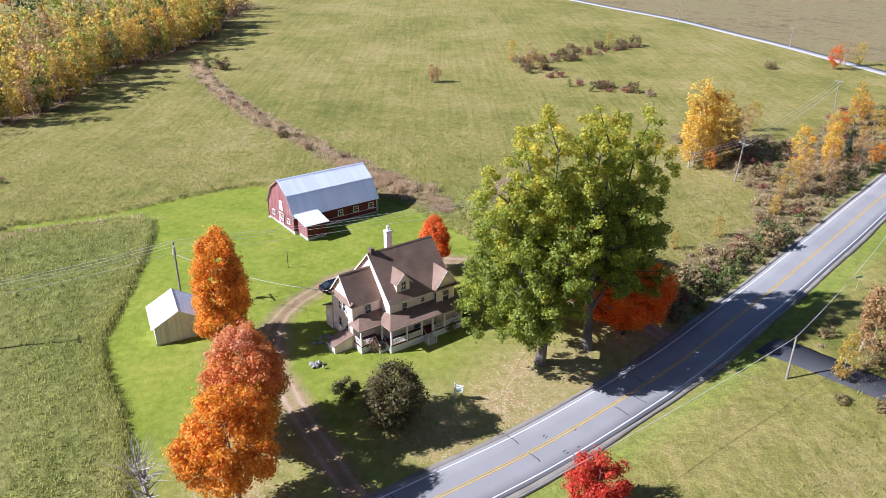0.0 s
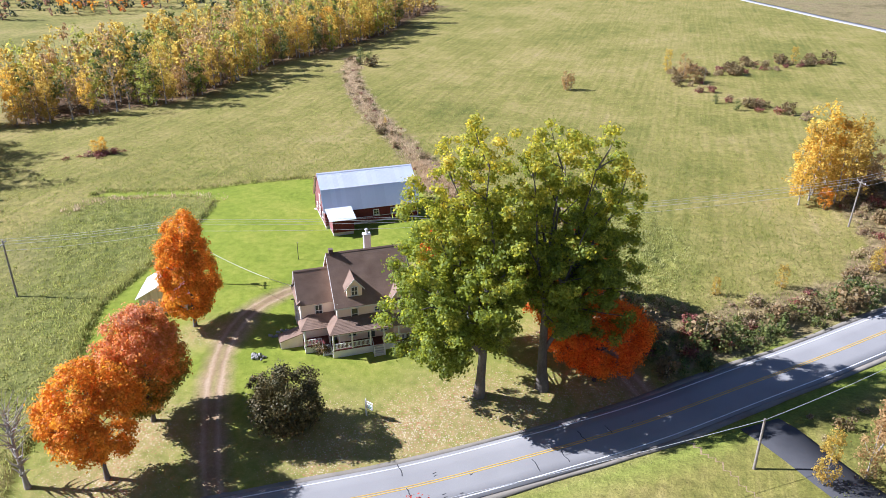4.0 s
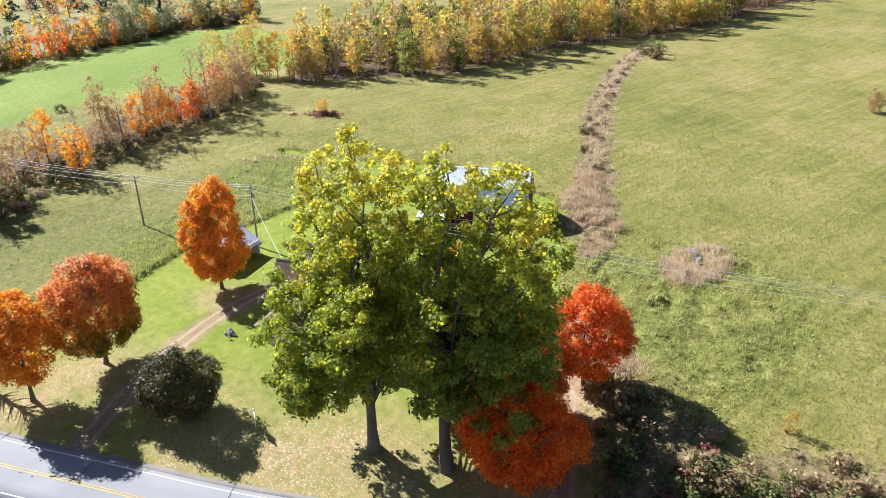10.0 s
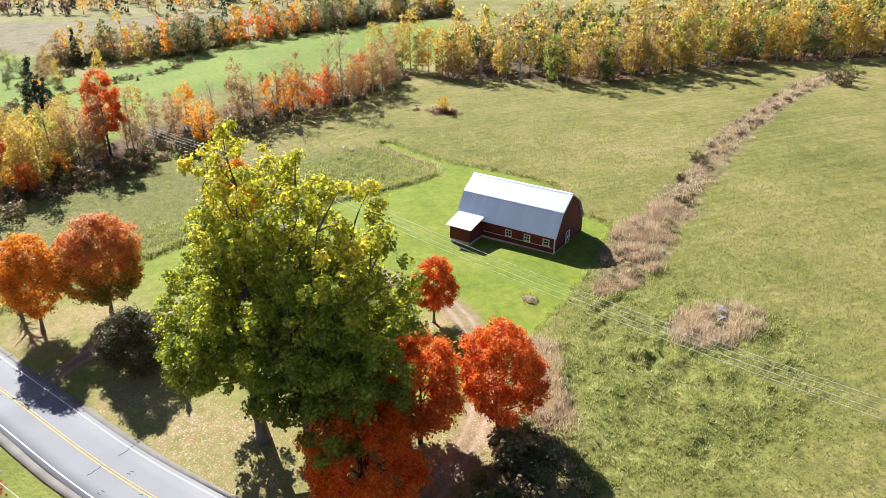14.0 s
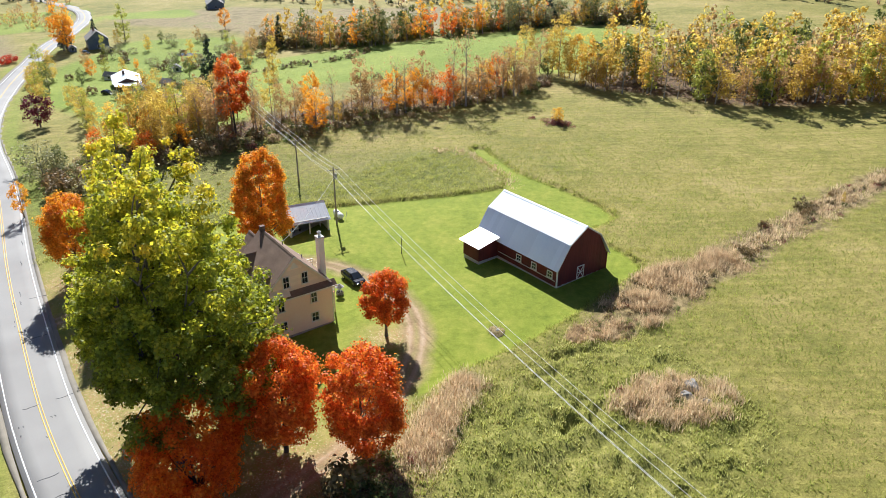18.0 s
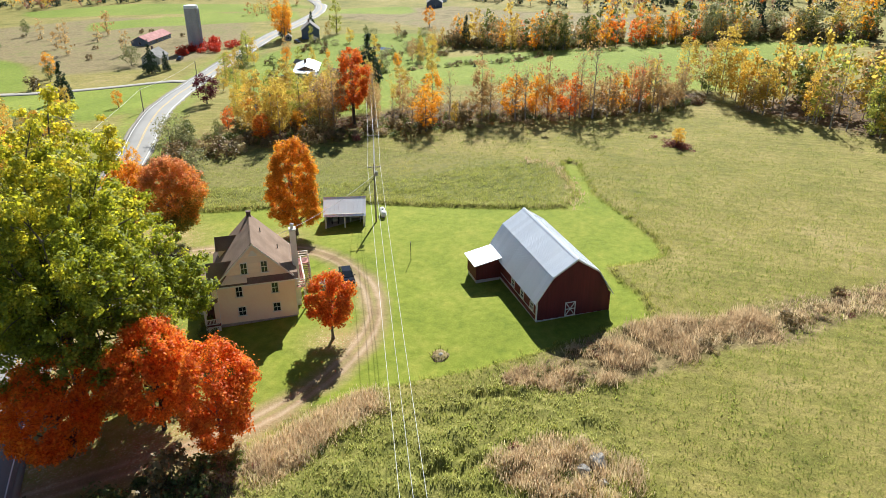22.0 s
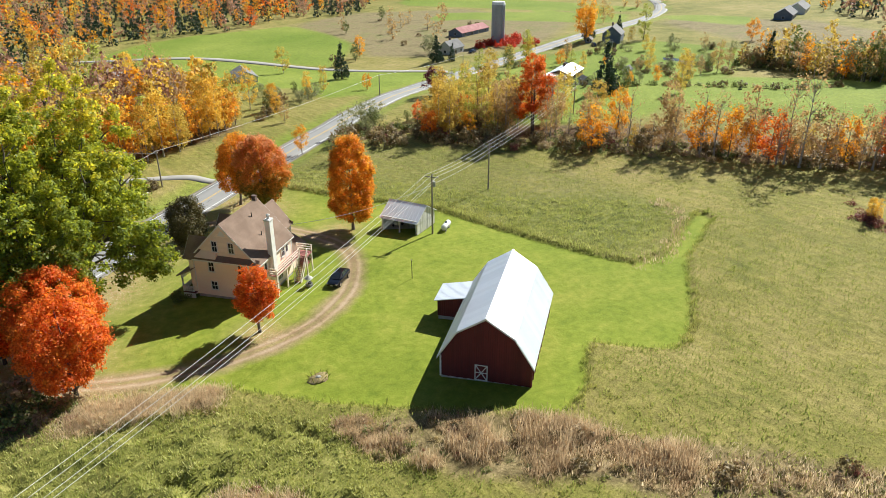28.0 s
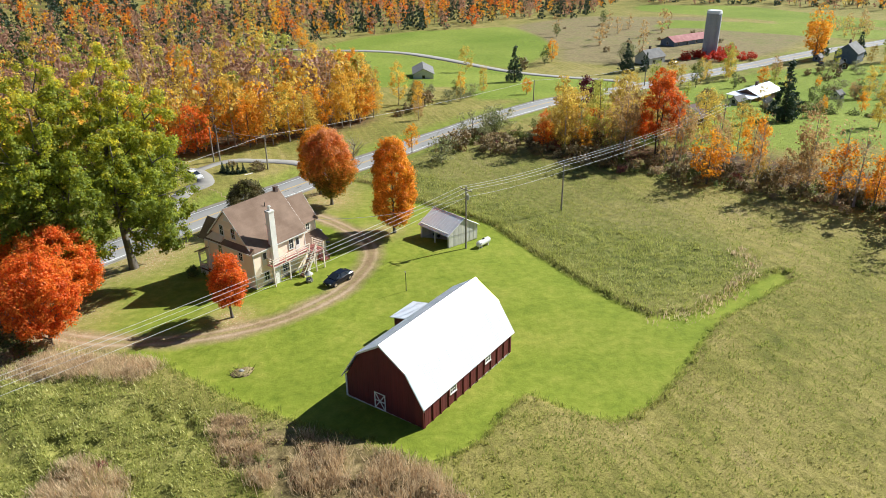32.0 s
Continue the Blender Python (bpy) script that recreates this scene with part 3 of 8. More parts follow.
    rut = math_(nt, "SUBTRACT", 1.0, math_(nt, "MULTIPLY", math_(nt, "ABSOLUTE", math_(nt, "SUBTRACT", d, 0.8)), 2.2), True)
    dirt_c = ramp(nt, math_(nt, "ADD", math_(nt, "ADD", math_(nt, "MULTIPLY", n_mid, 0.5), math_(nt, "MULTIPLY", n_fine, 0.25)), math_(nt, "MULTIPLY", rut, 0.2)), [(0.3, (0.24, 0.155, 0.088)), (0.5, (0.38, 0.265, 0.165)), (0.7, (0.49, 0.375, 0.255))])
    c = mixc(nt, math_(nt, "MULTIPLY", dirt, 0.95), c, dirt_c)
    # fallen leaves: pale and russet flecks
    cell = nod(nt, "ShaderNodeTexVoronoi", {"Vector": pos, "Scale": 4.6})
    fleck = math_(nt, "LESS_THAN", cell.outputs["Distance"], math_(nt, "MULTIPLY", math_(nt, "MULTIPLY", attr("litter"), n_mid), 0.85))
    tone = nod(nt, "ShaderNodeSeparateColor", {0: cell.outputs["Color"]}).outputs[0]
    c = mixc(nt, fleck, c, ramp(nt, tone, [(0.0, (0.52, 0.45, 0.28)), (0.5, (0.42, 0.29, 0.15)), (1.0, (0.34, 0.16, 0.07))]))
    c = nod(nt, "ShaderNodeHueSaturation", {"Color": c, "Value": mixc(nt, math_(nt, "MAXIMUM", math_(nt, "MULTIPLY", on_lawn, 0.6), math_(nt, "MULTIPLY", dirt, 0.85)), ramp(nt, math_(nt, "ADD", math_(nt, "MULTIPLY", n_fine, 0.6), math_(nt, "MULTIPLY", n_small, 0.4)), [(0.32, 0.54), (0.5, 1.0), (0.68, 1.52)]), (1.0, 1.0, 1.0))}).outputs[0]
    bs = nod(nt, "ShaderNodeBsdfPrincipled", {"Base Color": c, "Roughness": 0.9})
    bs.inputs["Specular IOR Level"].default_value = 0.15
    h = math_(nt, "ADD", math_(nt, "MULTIPLY", n_fine, 0.5), n_small)
    b = nod(nt, "ShaderNodeBump", {"Height": h, "Strength": math_(nt, "SUBTRACT", 0.85, math_(nt, "MULTIPLY", on_lawn, 0.45)), "Distance": 0.3})
    nt.links.new(b.outputs[0], bs.inputs["Normal"])
    nt.links.new(bs.outputs[0], out.inputs[0])
    return m


GROUND = ground_mat()
gx, gy = spaced(-2400, 2400, -84, 40, 0.66), spaced(-2400, 2400, 12, 124, 0.66)
GX, GY = np.meshgrid(gx, gy)
ROUGH = rough_height(GX, GY)
GZ = gz(GX, GY) + ROUGH
near_road = off_road(GX, GY)
GZ = GZ - 0.25 * np.clip(1 - (near_road - 3.2) / 1.5, 0, 1)
GZ = GZ - 0.05 * np.exp(-((np.abs(line_dist(GX, GY, DRIVE)) - 0.8) / 0.4) ** 2)
idx = np.arange(GX.size).reshape(GX.shape)
quads = np.stack([idx[:-1, :-1], idx[:-1, 1:], idx[1:, 1:], idx[1:, :-1]], -1).reshape(-1, 4)
co = np.stack([GX, GY, GZ], -1).reshape(-1, 3)
is_lawn = (signed(GX, GY, LAWN) > 0.6).ravel()
lawn_quads = is_lawn[quads].all(1)


def ground_piece(name, chosen, label):
    used, back = np.unique(chosen, return_inverse=True)
    me = quad_mesh(name, co[used], back.reshape(-1, 4))
    ground_attrs(me, co[used, 0], co[used, 1])
    me.materials.append(GROUND)
    return tagged(new(name, me), label, "ground", kind="structure")


ground_piece("ground", quads[~lawn_quads & ~((line_dist(GX, GY, DRIVE) < 2.6).ravel()[quads].all(1) & (off_road(GX, GY) > 4.2).ravel()[quads].all(1))], "olive autumn hay fields with rough uncut grass")
drive_quads = (line_dist(GX, GY, DRIVE) < 2.6).ravel()[quads].all(1) & (off_road(GX, GY) > 4.2).ravel()[quads].all(1)
ground_piece("driveway", quads[drive_quads], "worn gravel and dirt driveway looping through the lawn")
ground_piece("lawn", quads[lawn_quads & ~drive_quads], "bright green mown lawn strewn with fallen leaves")


def ribbon(name, line, lo, hi, lift, material, label, category, cross=2, edge=0.0, flat_z=None, parent=None):
    """A strip that follows a line on the ground between two offsets to its left."""
    line = np.asarray(line, float)
    tan = np.gradient(line, axis=0)
    tan /= np.linalg.norm(tan, axis=1)[:, None]
    nrm = np.stack([-tan[:, 1], tan[:, 0]], -1)
    rng = np.random.default_rng(len(line))
    offs = np.linspace(lo, hi, cross)
    P = line[:, None] + nrm[:, None] * offs[None, :, None]
    if edge:
        wig = np.convolve(rng.normal(0, edge, len(line) + 4), [0.2] * 5, "valid")[:, None]
        P[:, 0] += nrm * wig
        P[:, -1] += nrm * np.roll(wig, 7, 0)
    if lift is None:
        lift = rough_height(P[..., 0], P[..., 1]) + 0.07
    z = gz(P[..., 0], P[..., 1]) if flat_z is None else np.repeat(flat_z[:, None], cross, 1)
    V = np.concatenate([P, (z + lift)[..., None]], -1)
    n, k = V.shape[:2]
    top = V.reshape(-1, 3)
    low = top - [0, 0, 0.3]
    i = np.arange(n * k).reshape(n, k)
    q = [np.stack([i[:-1, :-1], i[1:, :-1], i[1:, 1:], i[:-1, 1:]], -1).reshape(-1, 4)]
    m = n * k
    q.append(np.stack([i[:-1, 0], i[:-1, 0] + m, i[1:, 0] + m, i[1:, 0]], -1))
    q.append(np.stack([i[:-1, -1], i[1:, -1], i[1:, -1] + m, i[:-1, -1] + m], -1))
    q = np.vstack(q)[:, ::-1]
    me = quad_mesh(name, np.vstack([top, low]), q, False)
    me.materials.append(material)
    ob = new(name, me)
    if parent:
        ob.parent = parent
        return ob
    return tagged(ob, label, category, kind="structure")


ROAD_Z = gz(ROAD_LINE[:, 0], ROAD_LINE[:, 1])
road = ribbon("road", ROAD_LINE, -3.55, 3.55, 0.06, ASPHALT, "grey worn asphalt two-lane country road", "road", 5, flat_z=ROAD_Z)
ribbon("road_shoulder", ROAD_LINE, 3.55, 4.3, 0.03, SHOULDER, "narrow gravel shoulder beside the asphalt road", "road", 2, 0.25, flat_z=ROAD_Z)
ribbon("road_shoulder", ROAD_LINE, -4.3, -3.55, 0.03, SHOULDER, "narrow gravel shoulder beside the asphalt road", "road", 2, 0.25, flat_z=ROAD_Z)
for name, lo, hi, paint in (("edge_line", 2.98, 3.12, PAINT_WHITE), ("edge_line", -3.12, -2.98, PAINT_WHITE), ("centre_line", 0.08, 0.2, PAINT_YELLOW), ("centre_line", -0.2, -0.08, PAINT_YELLOW)):
    ribbon(name, ROAD_LINE, lo, hi, 0.068, paint, "", "", 2, flat_z=ROAD_Z, parent=road)
TAR = surf("crack_sealer", (0.03, 0.03, 0.032), (0.06, 0.06, 0.06), 0.6, 8.0, 1.0, 0.0)
seam_rng = random.Random(12)
ALONG = int(np.argmin(np.hypot(ROAD_LINE[:, 0] + 60, ROAD_LINE[:, 1] + 6)))
for k in range(26):
    # sealed cracks: short wandering strips along and across the lanes
    i = ALONG + seam_rng.randrange(0, 38)
    a, b = ROAD_LINE[i], ROAD_LINE[i + 1]
    t = (b - a) / np.linalg.norm(b - a)
    nrm = np.array([-t[1], t[0]])
    across = seam_rng.random() < 0.5
    start_at = a + nrm * seam_rng.uniform(-2.6, 2.0 if across else 2.6)
    step = (nrm if across else t) * seam_rng.uniform(0.25, 0.6)
    line = np.array([start_at + step * n + (t if across else nrm) * seam_rng.uniform(-0.1, 0.1) for n in range(5)])
    ribbon("tar_seam", line, -0.05, 0.05, 0.07, TAR, "", "", 2, flat_z=np.array([np.interp(0, [0], [ROAD_Z[np.argmin(np.hypot(*(ROAD_LINE - q).T))]]) for q in line]), parent=road)

# ---- builders of parts ----
def root(name, label, category, x, y, z=None, turn=0.0, group="", kind=""):
    """The empty base of a thing that stands on the ground."""
    ob = new(name)
    ob.matrix_world = pose(x, y, float(gz(x, y)) if z is None else z, 0, 0, turn)
    return tagged(ob, label, category, group, kind)


def part(name, bm, material, parent, label=""):
    """One mesh object under a thing or a part. bm: a bmesh or a mesh."""
    if isinstance(bm, bpy.types.Mesh):
        me = bm
    else:
        me = bpy.data.meshes.new(name)
        bmesh.ops.recalc_face_normals(bm, faces=bm.faces)
        bm.to_mesh(me)
        bm.free()
    if not me.materials:
        me.materials.append(material)
    ob = new(name, me)
    ob.parent = parent
    if label:
        ob["label"] = label
    return ob


def box(x0, x1, y0, y1, z0, z1, bm=None, bevel=0.0):
    bm = bm or bmesh.new()
    vs = [bm.verts.new(p) for p in ((x0, y0, z0), (x1, y0, z0), (x1, y1, z0), (x0, y1, z0), (x0, y0, z1), (x1, y0, z1), (x1, y1, z1), (x0, y1, z1))]
    fs = [bm.faces.new([vs[i] for i in f]) for f in ((3, 2, 1, 0), (4, 5, 6, 7), (0, 1, 5, 4), (1, 2, 6, 5), (2, 3, 7, 6), (3, 0, 4, 7))]
    if bevel:
        edges = list({e for f in fs for e in f.edges})
        bmesh.ops.bevel(bm, geom=edges, offset=bevel, segments=1, affect="EDGES", clamp_overlap=True)
    return bm


def prism(outline, x0, x1, axis="x", bm=None):
    """An outline of (a, z) pulled along x, or of (x, z) along y, or of (x, y) along z."""
    bm = bm or bmesh.new()

    def at(p, s):
        if axis == "x":
            return (s, p[0], p[1])
        if axis == "y":
            return (p[0], s, p[1])
        return (p[0], p[1], s)

    a, b = [bm.verts.new(at(p, x0)) for p in outline], [bm.verts.new(at(p, x1)) for p in outline]
    n = len(outline)
    bm.faces.new(a)
    bm.faces.new(b[::-1])
    for i in range(n):
        bm.faces.new((a[i], b[i], b[(i + 1) % n], a[(i + 1) % n]))
    return bm


def slab(corners, thick, bm=None):
    """A flat plate: corners of its top face, thick downwards along its normal."""
    bm = bm or bmesh.new()
    c = [Vector(p) for p in corners]
    nrm = (c[1] - c[0]).cross(c[2] - c[0]).normalized()
    if nrm.z < 0:
        c.reverse()
        nrm = -nrm
    a = [bm.verts.new(p) for p in c]
    b = [bm.verts.new(p - nrm * thick) for p in c]
    bm.faces.new(a)
    bm.faces.new(b[::-1])
    for i in range(len(c)):
        j = (i + 1) % len(c)
        bm.faces.new((a[j], a[i], b[i], b[j]))
    return bm


def rod(p, q, r0, r1=None, sides=8, bm=None):
    """A round bar from p to q."""
    bm = bm or bmesh.new()
    p, q = Vector(p), Vector(q)
    r1 = r0 if r1 is None else r1
    t = (q - p).normalized()
    u = t.orthogonal().normalized()
    v = t.cross(u)
    ring = [[bm.verts.new(c + (u * math.cos(2 * math.pi * i / sides) + v * math.sin(2 * math.pi * i / sides)) * r) for i in range(sides)] for c, r in ((p, r0), (q, r1))]
    for i in range(sides):
        j = (i + 1) % sides
        bm.faces.new((ring[0][i], ring[0][j], ring[1][j], ring[1][i]))
    bm.faces.new(ring[0][::-1])
    bm.faces.new(ring[1])
    return bm


def blob(center, size, seed, subdiv=2, rough=0.25, bm=None):
    """A lumpy stone."""
    bm = bm or bmesh.new()
    made = bmesh.ops.create_icosphere(bm, subdivisions=subdiv, radius=1.0)["verts"]
    for v in made:
        k = 1 + rough * noise.noise(v.co * 1.3 + Vector((seed * 3.1, seed * 1.7, 0)))
        v.co = Vector((v.co.x * size[0] * k + center[0], v.co.y * size[1] * k + center[1], v.co.z * size[2] * k + center[2]))
    return bm


# ---- trees ----
def tubes(paths, sides=6):
    """Arrays of tapered tubes; each path: points and radii."""
    V, Q, base = [], [], 0
    ang = np.arange(sides) * 2 * np.pi / sides
    for pts, rad in paths:
        pts, rad = np.asarray(pts, float), np.asarray(rad, float)
        t = np.gradient(pts, axis=0)
        t /= np.linalg.norm(t, axis=1)[:, None] + 1e-9
        ref = np.where(np.abs(t[:, 2:3]) < 0.9, np.array([[0, 0, 1.0]]), np.array([[1.0, 0, 0]]))
        u = np.cross(t, ref)
        u /= np.linalg.norm(u, axis=1)[:, None] + 1e-9
        v = np.cross(t, u)
        ring = pts[:, None] + rad[:, None, None] * (u[:, None] * np.cos(ang)[None, :, None] + v[:, None] * np.sin(ang)[None, :, None])
        n = len(pts)
        V.append(ring.reshape(-1, 3))
        i = np.arange(n * sides).reshape(n, sides) + base
        j = np.roll(i, -1, 1)
        Q.append(np.stack([i[:-1], j[:-1], j[1:], i[1:]], -1).reshape(-1, 4))
        base += n * sides
    return np.vstack(V), np.vstack(Q)


def leaf_quads(rng, centers, radii, n, size, flat=0.8, hollow=0.5, droop=0.3):
    """n leaves over clumps: small folded rhombs, facing outwards and up."""
    w = radii**2
    k = rng.choice(len(centers), n, p=w / w.sum())
    d = rng.normal(size=(n, 3))
    d /= np.linalg.norm(d, axis=1)[:, None]
    r = np.clip(np.abs(rng.normal(0, 0.34, n)) + 0.5 * rng.random(n) ** 0.5 + hollow * 0.3, 0, 1.5)
    p = centers[k] + d * (radii[k] * r)[:, None] * np.array([1, 1, flat])
    nrm = d * 0.85 + rng.normal(0, 0.42, (n, 3)) + [0, 0, droop]
    nrm /= np.linalg.norm(nrm, axis=1)[:, None]
    t = np.cross(nrm, rng.normal(size=(n, 3)))
    t /= np.linalg.norm(t, axis=1)[:, None]
    b = np.cross(nrm, t)
    s = (size * rng.uniform(0.6, 1.35, n))[:, None]
    V = np.stack([p - t * s * 0.5, p + b * s * 0.36 + nrm * s * 0.1, p + t * s * 0.5, p - b * s * 0.36 + nrm * s * 0.1], 1)
    return V.reshape(-1, 3), np.arange(n * 4).reshape(-1, 4)


def bent(rng, a, b, n=5, sag=0.12):
    a, b = np.asarray(a, float), np.asarray(b, float)
    t = np.linspace(0, 1, n)[:, None]
    mid = rng.normal(0, sag, 3) * np.linalg.norm(b - a)
    mid[2] += 0.10 * np.linalg.norm((b - a)[:2])
    return a + (b - a) * t + mid * (4 * t * (1 - t)) * 0.5


def leaders_tree(seed, leaders, leaves, size, trunk, clump_r=1.5, per=16):
    """A big many-headed tree. leaders: x, y, top, foot and reach of each upright head."""
    rng = np.random.default_rng(seed)
    C, R, paths = [], [], []
    tall = max(l[2] for l in leaders)
    tp = bent(rng, (0, 0, -0.5), (leaders[0][0] * 0.7, leaders[0][1] * 0.7, tall * 0.7), 9, 0.02)
    tp[0] = (0, 0, -0.5)
    tr = trunk * (1 - np.linspace(0, 1, 9) * 0.85)
    tr[0] *= 1.35
    paths.append((tp, tr))
    for x, y, top, foot, reach in leaders:
        z0 = max(5.2, foot - 2.0 - 0.35 * math.hypot(x, y))
        f = np.clip((z0 + 0.5) / (tall * 0.7 + 0.5), 0.08, 0.85)
        a = tp[int(f * 8 + 0.95)]
        b = np.array([x * 0.9, y * 0.9, foot + (top - foot) * 0.7])
        limb = bent(rng, a, b, 5, 0.08)
        paths.append((limb, max(0.1, trunk * 0.42) * (1 - np.linspace(0, 1, 5) * 0.85)))
        for i in range(per):
            u = (i + rng.random()) / per
            env = reach * math.sqrt(max(0.06, 1 - (2 * u - 0.9) ** 2 / 1.75)) * rng.uniform(0.35, 1.05)
            g = rng.random() * 6.283
            c = np.array([x + env * math.cos(g), y + env * math.sin(g), foot + (top - foot) * u * 0.97])
            C.append(c)
            R.append(clump_r * rng.uniform(0.65, 1.3) * (1.1 - 0.15 * u))
            if i % 7 == 0:
                s = limb[min(4, 1 + int(u * 4))]
                paths.append((bent(rng, s, c, 5, 0.1), 0.11 * (1 - np.linspace(0, 1, 5) * 0.8)))
    tv, tq = tubes(paths)
    cv, cq = leaf_quads(rng, np.array(C), np.array(R), leaves, size, 0.8, 0.3, 0.35)
    return tv, tq, cv, cq


def grow(seed, h, base, radius, leaves, size, clumps=60, clump_r=1.3, trunk=0.3, form="oval", lean=(0, 0), limbs=16, stems=1, sparse=0.5, squash=0.85):
    """Arrays of a tree: trunk and limbs, crown. base: where the crown begins; radius: of the crown."""
    rng = np.random.default_rng(seed)
    ch = h - base
    cz = rng.random(clumps * 6)
    prof = {
        "oval": lambda u: np.sqrt(np.clip(1 - (2 * u - 0.95) ** 2, 0.02, 1)),
        "column": lambda u: np.clip(np.minimum(u * 5 + 0.45, 1.0) * np.sqrt(np.clip(1 - np.clip((u - 0.45) / 0.58, 0, 1) ** 2.4, 0.02, 1)), 0.1, 1),
        "cone": lambda u: np.clip(1.0 - u * 0.97, 0.03, 1) * np.clip(u * 9 + 0.5, 0, 1),
        "spread": lambda u: np.clip(np.minimum(u * 4 + 0.5, 1.0) * np.sqrt(np.clip(1 - np.clip((u - 0.3) / 0.73, 0, 1) ** 2, 0.05, 1)), 0.1, 1),
        "vase": lambda u: np.clip(0.35 + 0.75 * u, 0, 1) * np.sqrt(np.clip(1 - np.clip((u - 0.6) / 0.42, 0, 1) ** 2, 0.05, 1)),
        "egg": lambda u: np.clip(np.minimum(u * 4.5 + 0.5, 1.0) * np.sqrt(np.clip(1 - np.clip((u - 0.33) / 0.70, 0, 1) ** 2.1, 0.04, 1)), 0.1, 1),
        "round": lambda u: np.sqrt(np.clip(1 - (2 * u - 1) ** 2, 0.02, 1)),
    }[form]
    keep = rng.random(len(cz)) < prof(cz) ** 1.4
    cz = cz[keep][:clumps]
    ang = rng.random(len(cz)) * 2 * np.pi
    wob = 1 + 0.16 * np.sin(ang * 2 + seed) + 0.12 * np.sin(ang * 3 + cz * 7 + seed * 2)
    rr = radius * prof(cz) * wob * (sparse + (1 - sparse) * rng.random(len(cz)) ** 0.5)
    rr = np.maximum(rr - clump_r * 0.55, 0)
    C = np.stack([rr * np.cos(ang) + lean[0] * cz, rr * np.sin(ang) + lean[1] * cz, base + ch * cz * 0.96], -1)
    R = clump_r * rng.uniform(0.65, 1.25, len(C)) * (0.75 if form == "cone" else 1)
    paths = []
    for s in range(stems):
        off = rng.normal(0, 0.5 if stems > 1 else 0.0, 2)
        top = np.array([lean[0] * 0.9 + off[0] * 2.5, lean[1] * 0.9 + off[1] * 2.5, h * (0.93 if form in ("cone", "column", "oval") else 0.8) * rng.uniform(0.9, 1)])
        tp = bent(rng, (off[0], off[1], -0.4), top, 9, 0.03)
        tp[0] = (off[0], off[1], -0.4)
        tr = trunk / math.sqrt(stems) * (1 - np.linspace(0, 1, 9) * 0.88)
        tr[0] *= 1.5
        tr[1] *= 1.05
        paths.append((tp, tr))
        order = rng.permutation(len(C))[: max(1, limbs // stems)]
        for i in order:
            z0 = max(base * 0.55, C[i, 2] - 0.55 * np.hypot(C[i, 0], C[i, 1]) - 0.8)
            f = np.clip((z0 + 0.4) / (top[2] + 0.4), 0.05, 0.92)
            k = f * 8
            a = tp[int(k)] + (tp[min(int(k) + 1, 8)] - tp[int(k)]) * (k - int(k))
            r0 = max(0.03, trunk / math.sqrt(stems) * (1 - f * 0.85) * 0.5)
            paths.append((bent(rng, a, C[i], 5), r0 * (1 - np.linspace(0, 1, 5) * 0.85)))
    tv, tq = tubes(paths)
    cv, cq = leaf_quads(rng, C, R, leaves, size, squash, 0.35 if form != "cone" else 0.1, 0.35 if form != "cone" else -0.3)
    return tv, tq, cv, cq


def tree_thing(name, label, arrays, leaf, bark, x, y, turn=0.0, category="tree", group="", scale=1.0, leafless=False, z=None, limbs_apart=False):
    ob = root(name, label, category, x, y, z, turn, group)
    ob.scale = (scale,) * 3
    tv, tq, cv, cq = arrays
    if limbs_apart:
        part("trunk", quad_mesh("trunk", tv[:54], tq[:48]), bark, ob)
        for k in range((len(tv) - 54) // 30):
            part("limb", quad_mesh("limb", tv[54 + 30 * k : 84 + 30 * k], tq[:24]), bark, ob)
    else:
        part("trunk", quad_mesh("trunk", tv, tq), bark, ob)
    if not leafless:
        part("crown", quad_mesh("crown", cv, cq, False), leaf, ob)
    return ob


def plant(ob, x, y, turn, scale=1.0):
    c = copy_thing(ob, pose(x, y, float(gz(x, y)), 0, 0, turn))
    c.scale = (scale * ob.scale[0],) * 3
    return c

# ---- the trees round the house ----
HEADS_A = [(0.5, 0.5, 33.0, 14, 3.4), (-3.2, -1.0, 30.6, 14, 3.4), (-5.6, -1.2, 26.0, 12, 3.2), (-7.4, -3.0, 19.0, 6, 3.0), (-4.0, -5.0, 18.0, 6, 3.2), (-2.0, -6.0, 14.5, 6.5, 2.4), (2.0, -2.4, 25.0, 9, 3.2), (-2.6, 3.6, 29.6, 12, 3.4), (-6.0, 3.6, 21.0, 7, 3.2), (-4.2, 8.0, 17.0, 6.5, 3.2), (-6.2, 9.0, 13.5, 6, 2.6), (1.4, -3.6, 18.0, 9, 2.8), (0.0, 0.0, 25.0, 9, 3.6), (-1.0, 6.2, 23.0, 9, 3.4), (-2.8, 0.0, 22.0, 10, 3.6)]
HEADS_B = [(0.6, 0.6, 32.2, 14, 3.6), (4.2, 1.6, 31.6, 15, 3.4), (7.0, 2.4, 27.0, 13, 3.2), (-1.8, -1.6, 29.0, 12, 3.4), (3.4, -1.6, 23.0, 10, 3.2), (4.6, 5.8, 27.5, 11, 3.4), (0.4, 5.2, 29.5, 11, 3.4), (5.6, 0.8, 19.0, 7, 3.2), (-2.6, 4.6, 21.0, 8, 3.4), (1.8, 1.8, 25.0, 9, 3.8), (2.2, 7.4, 21.0, 7, 3.2), (-2.6, -0.4, 31.0, 14, 3.2), (-3.5, 7.0, 18.0, 7.5, 3.0), (2.0, -3.0, 18.0, 9.5, 2.8)]
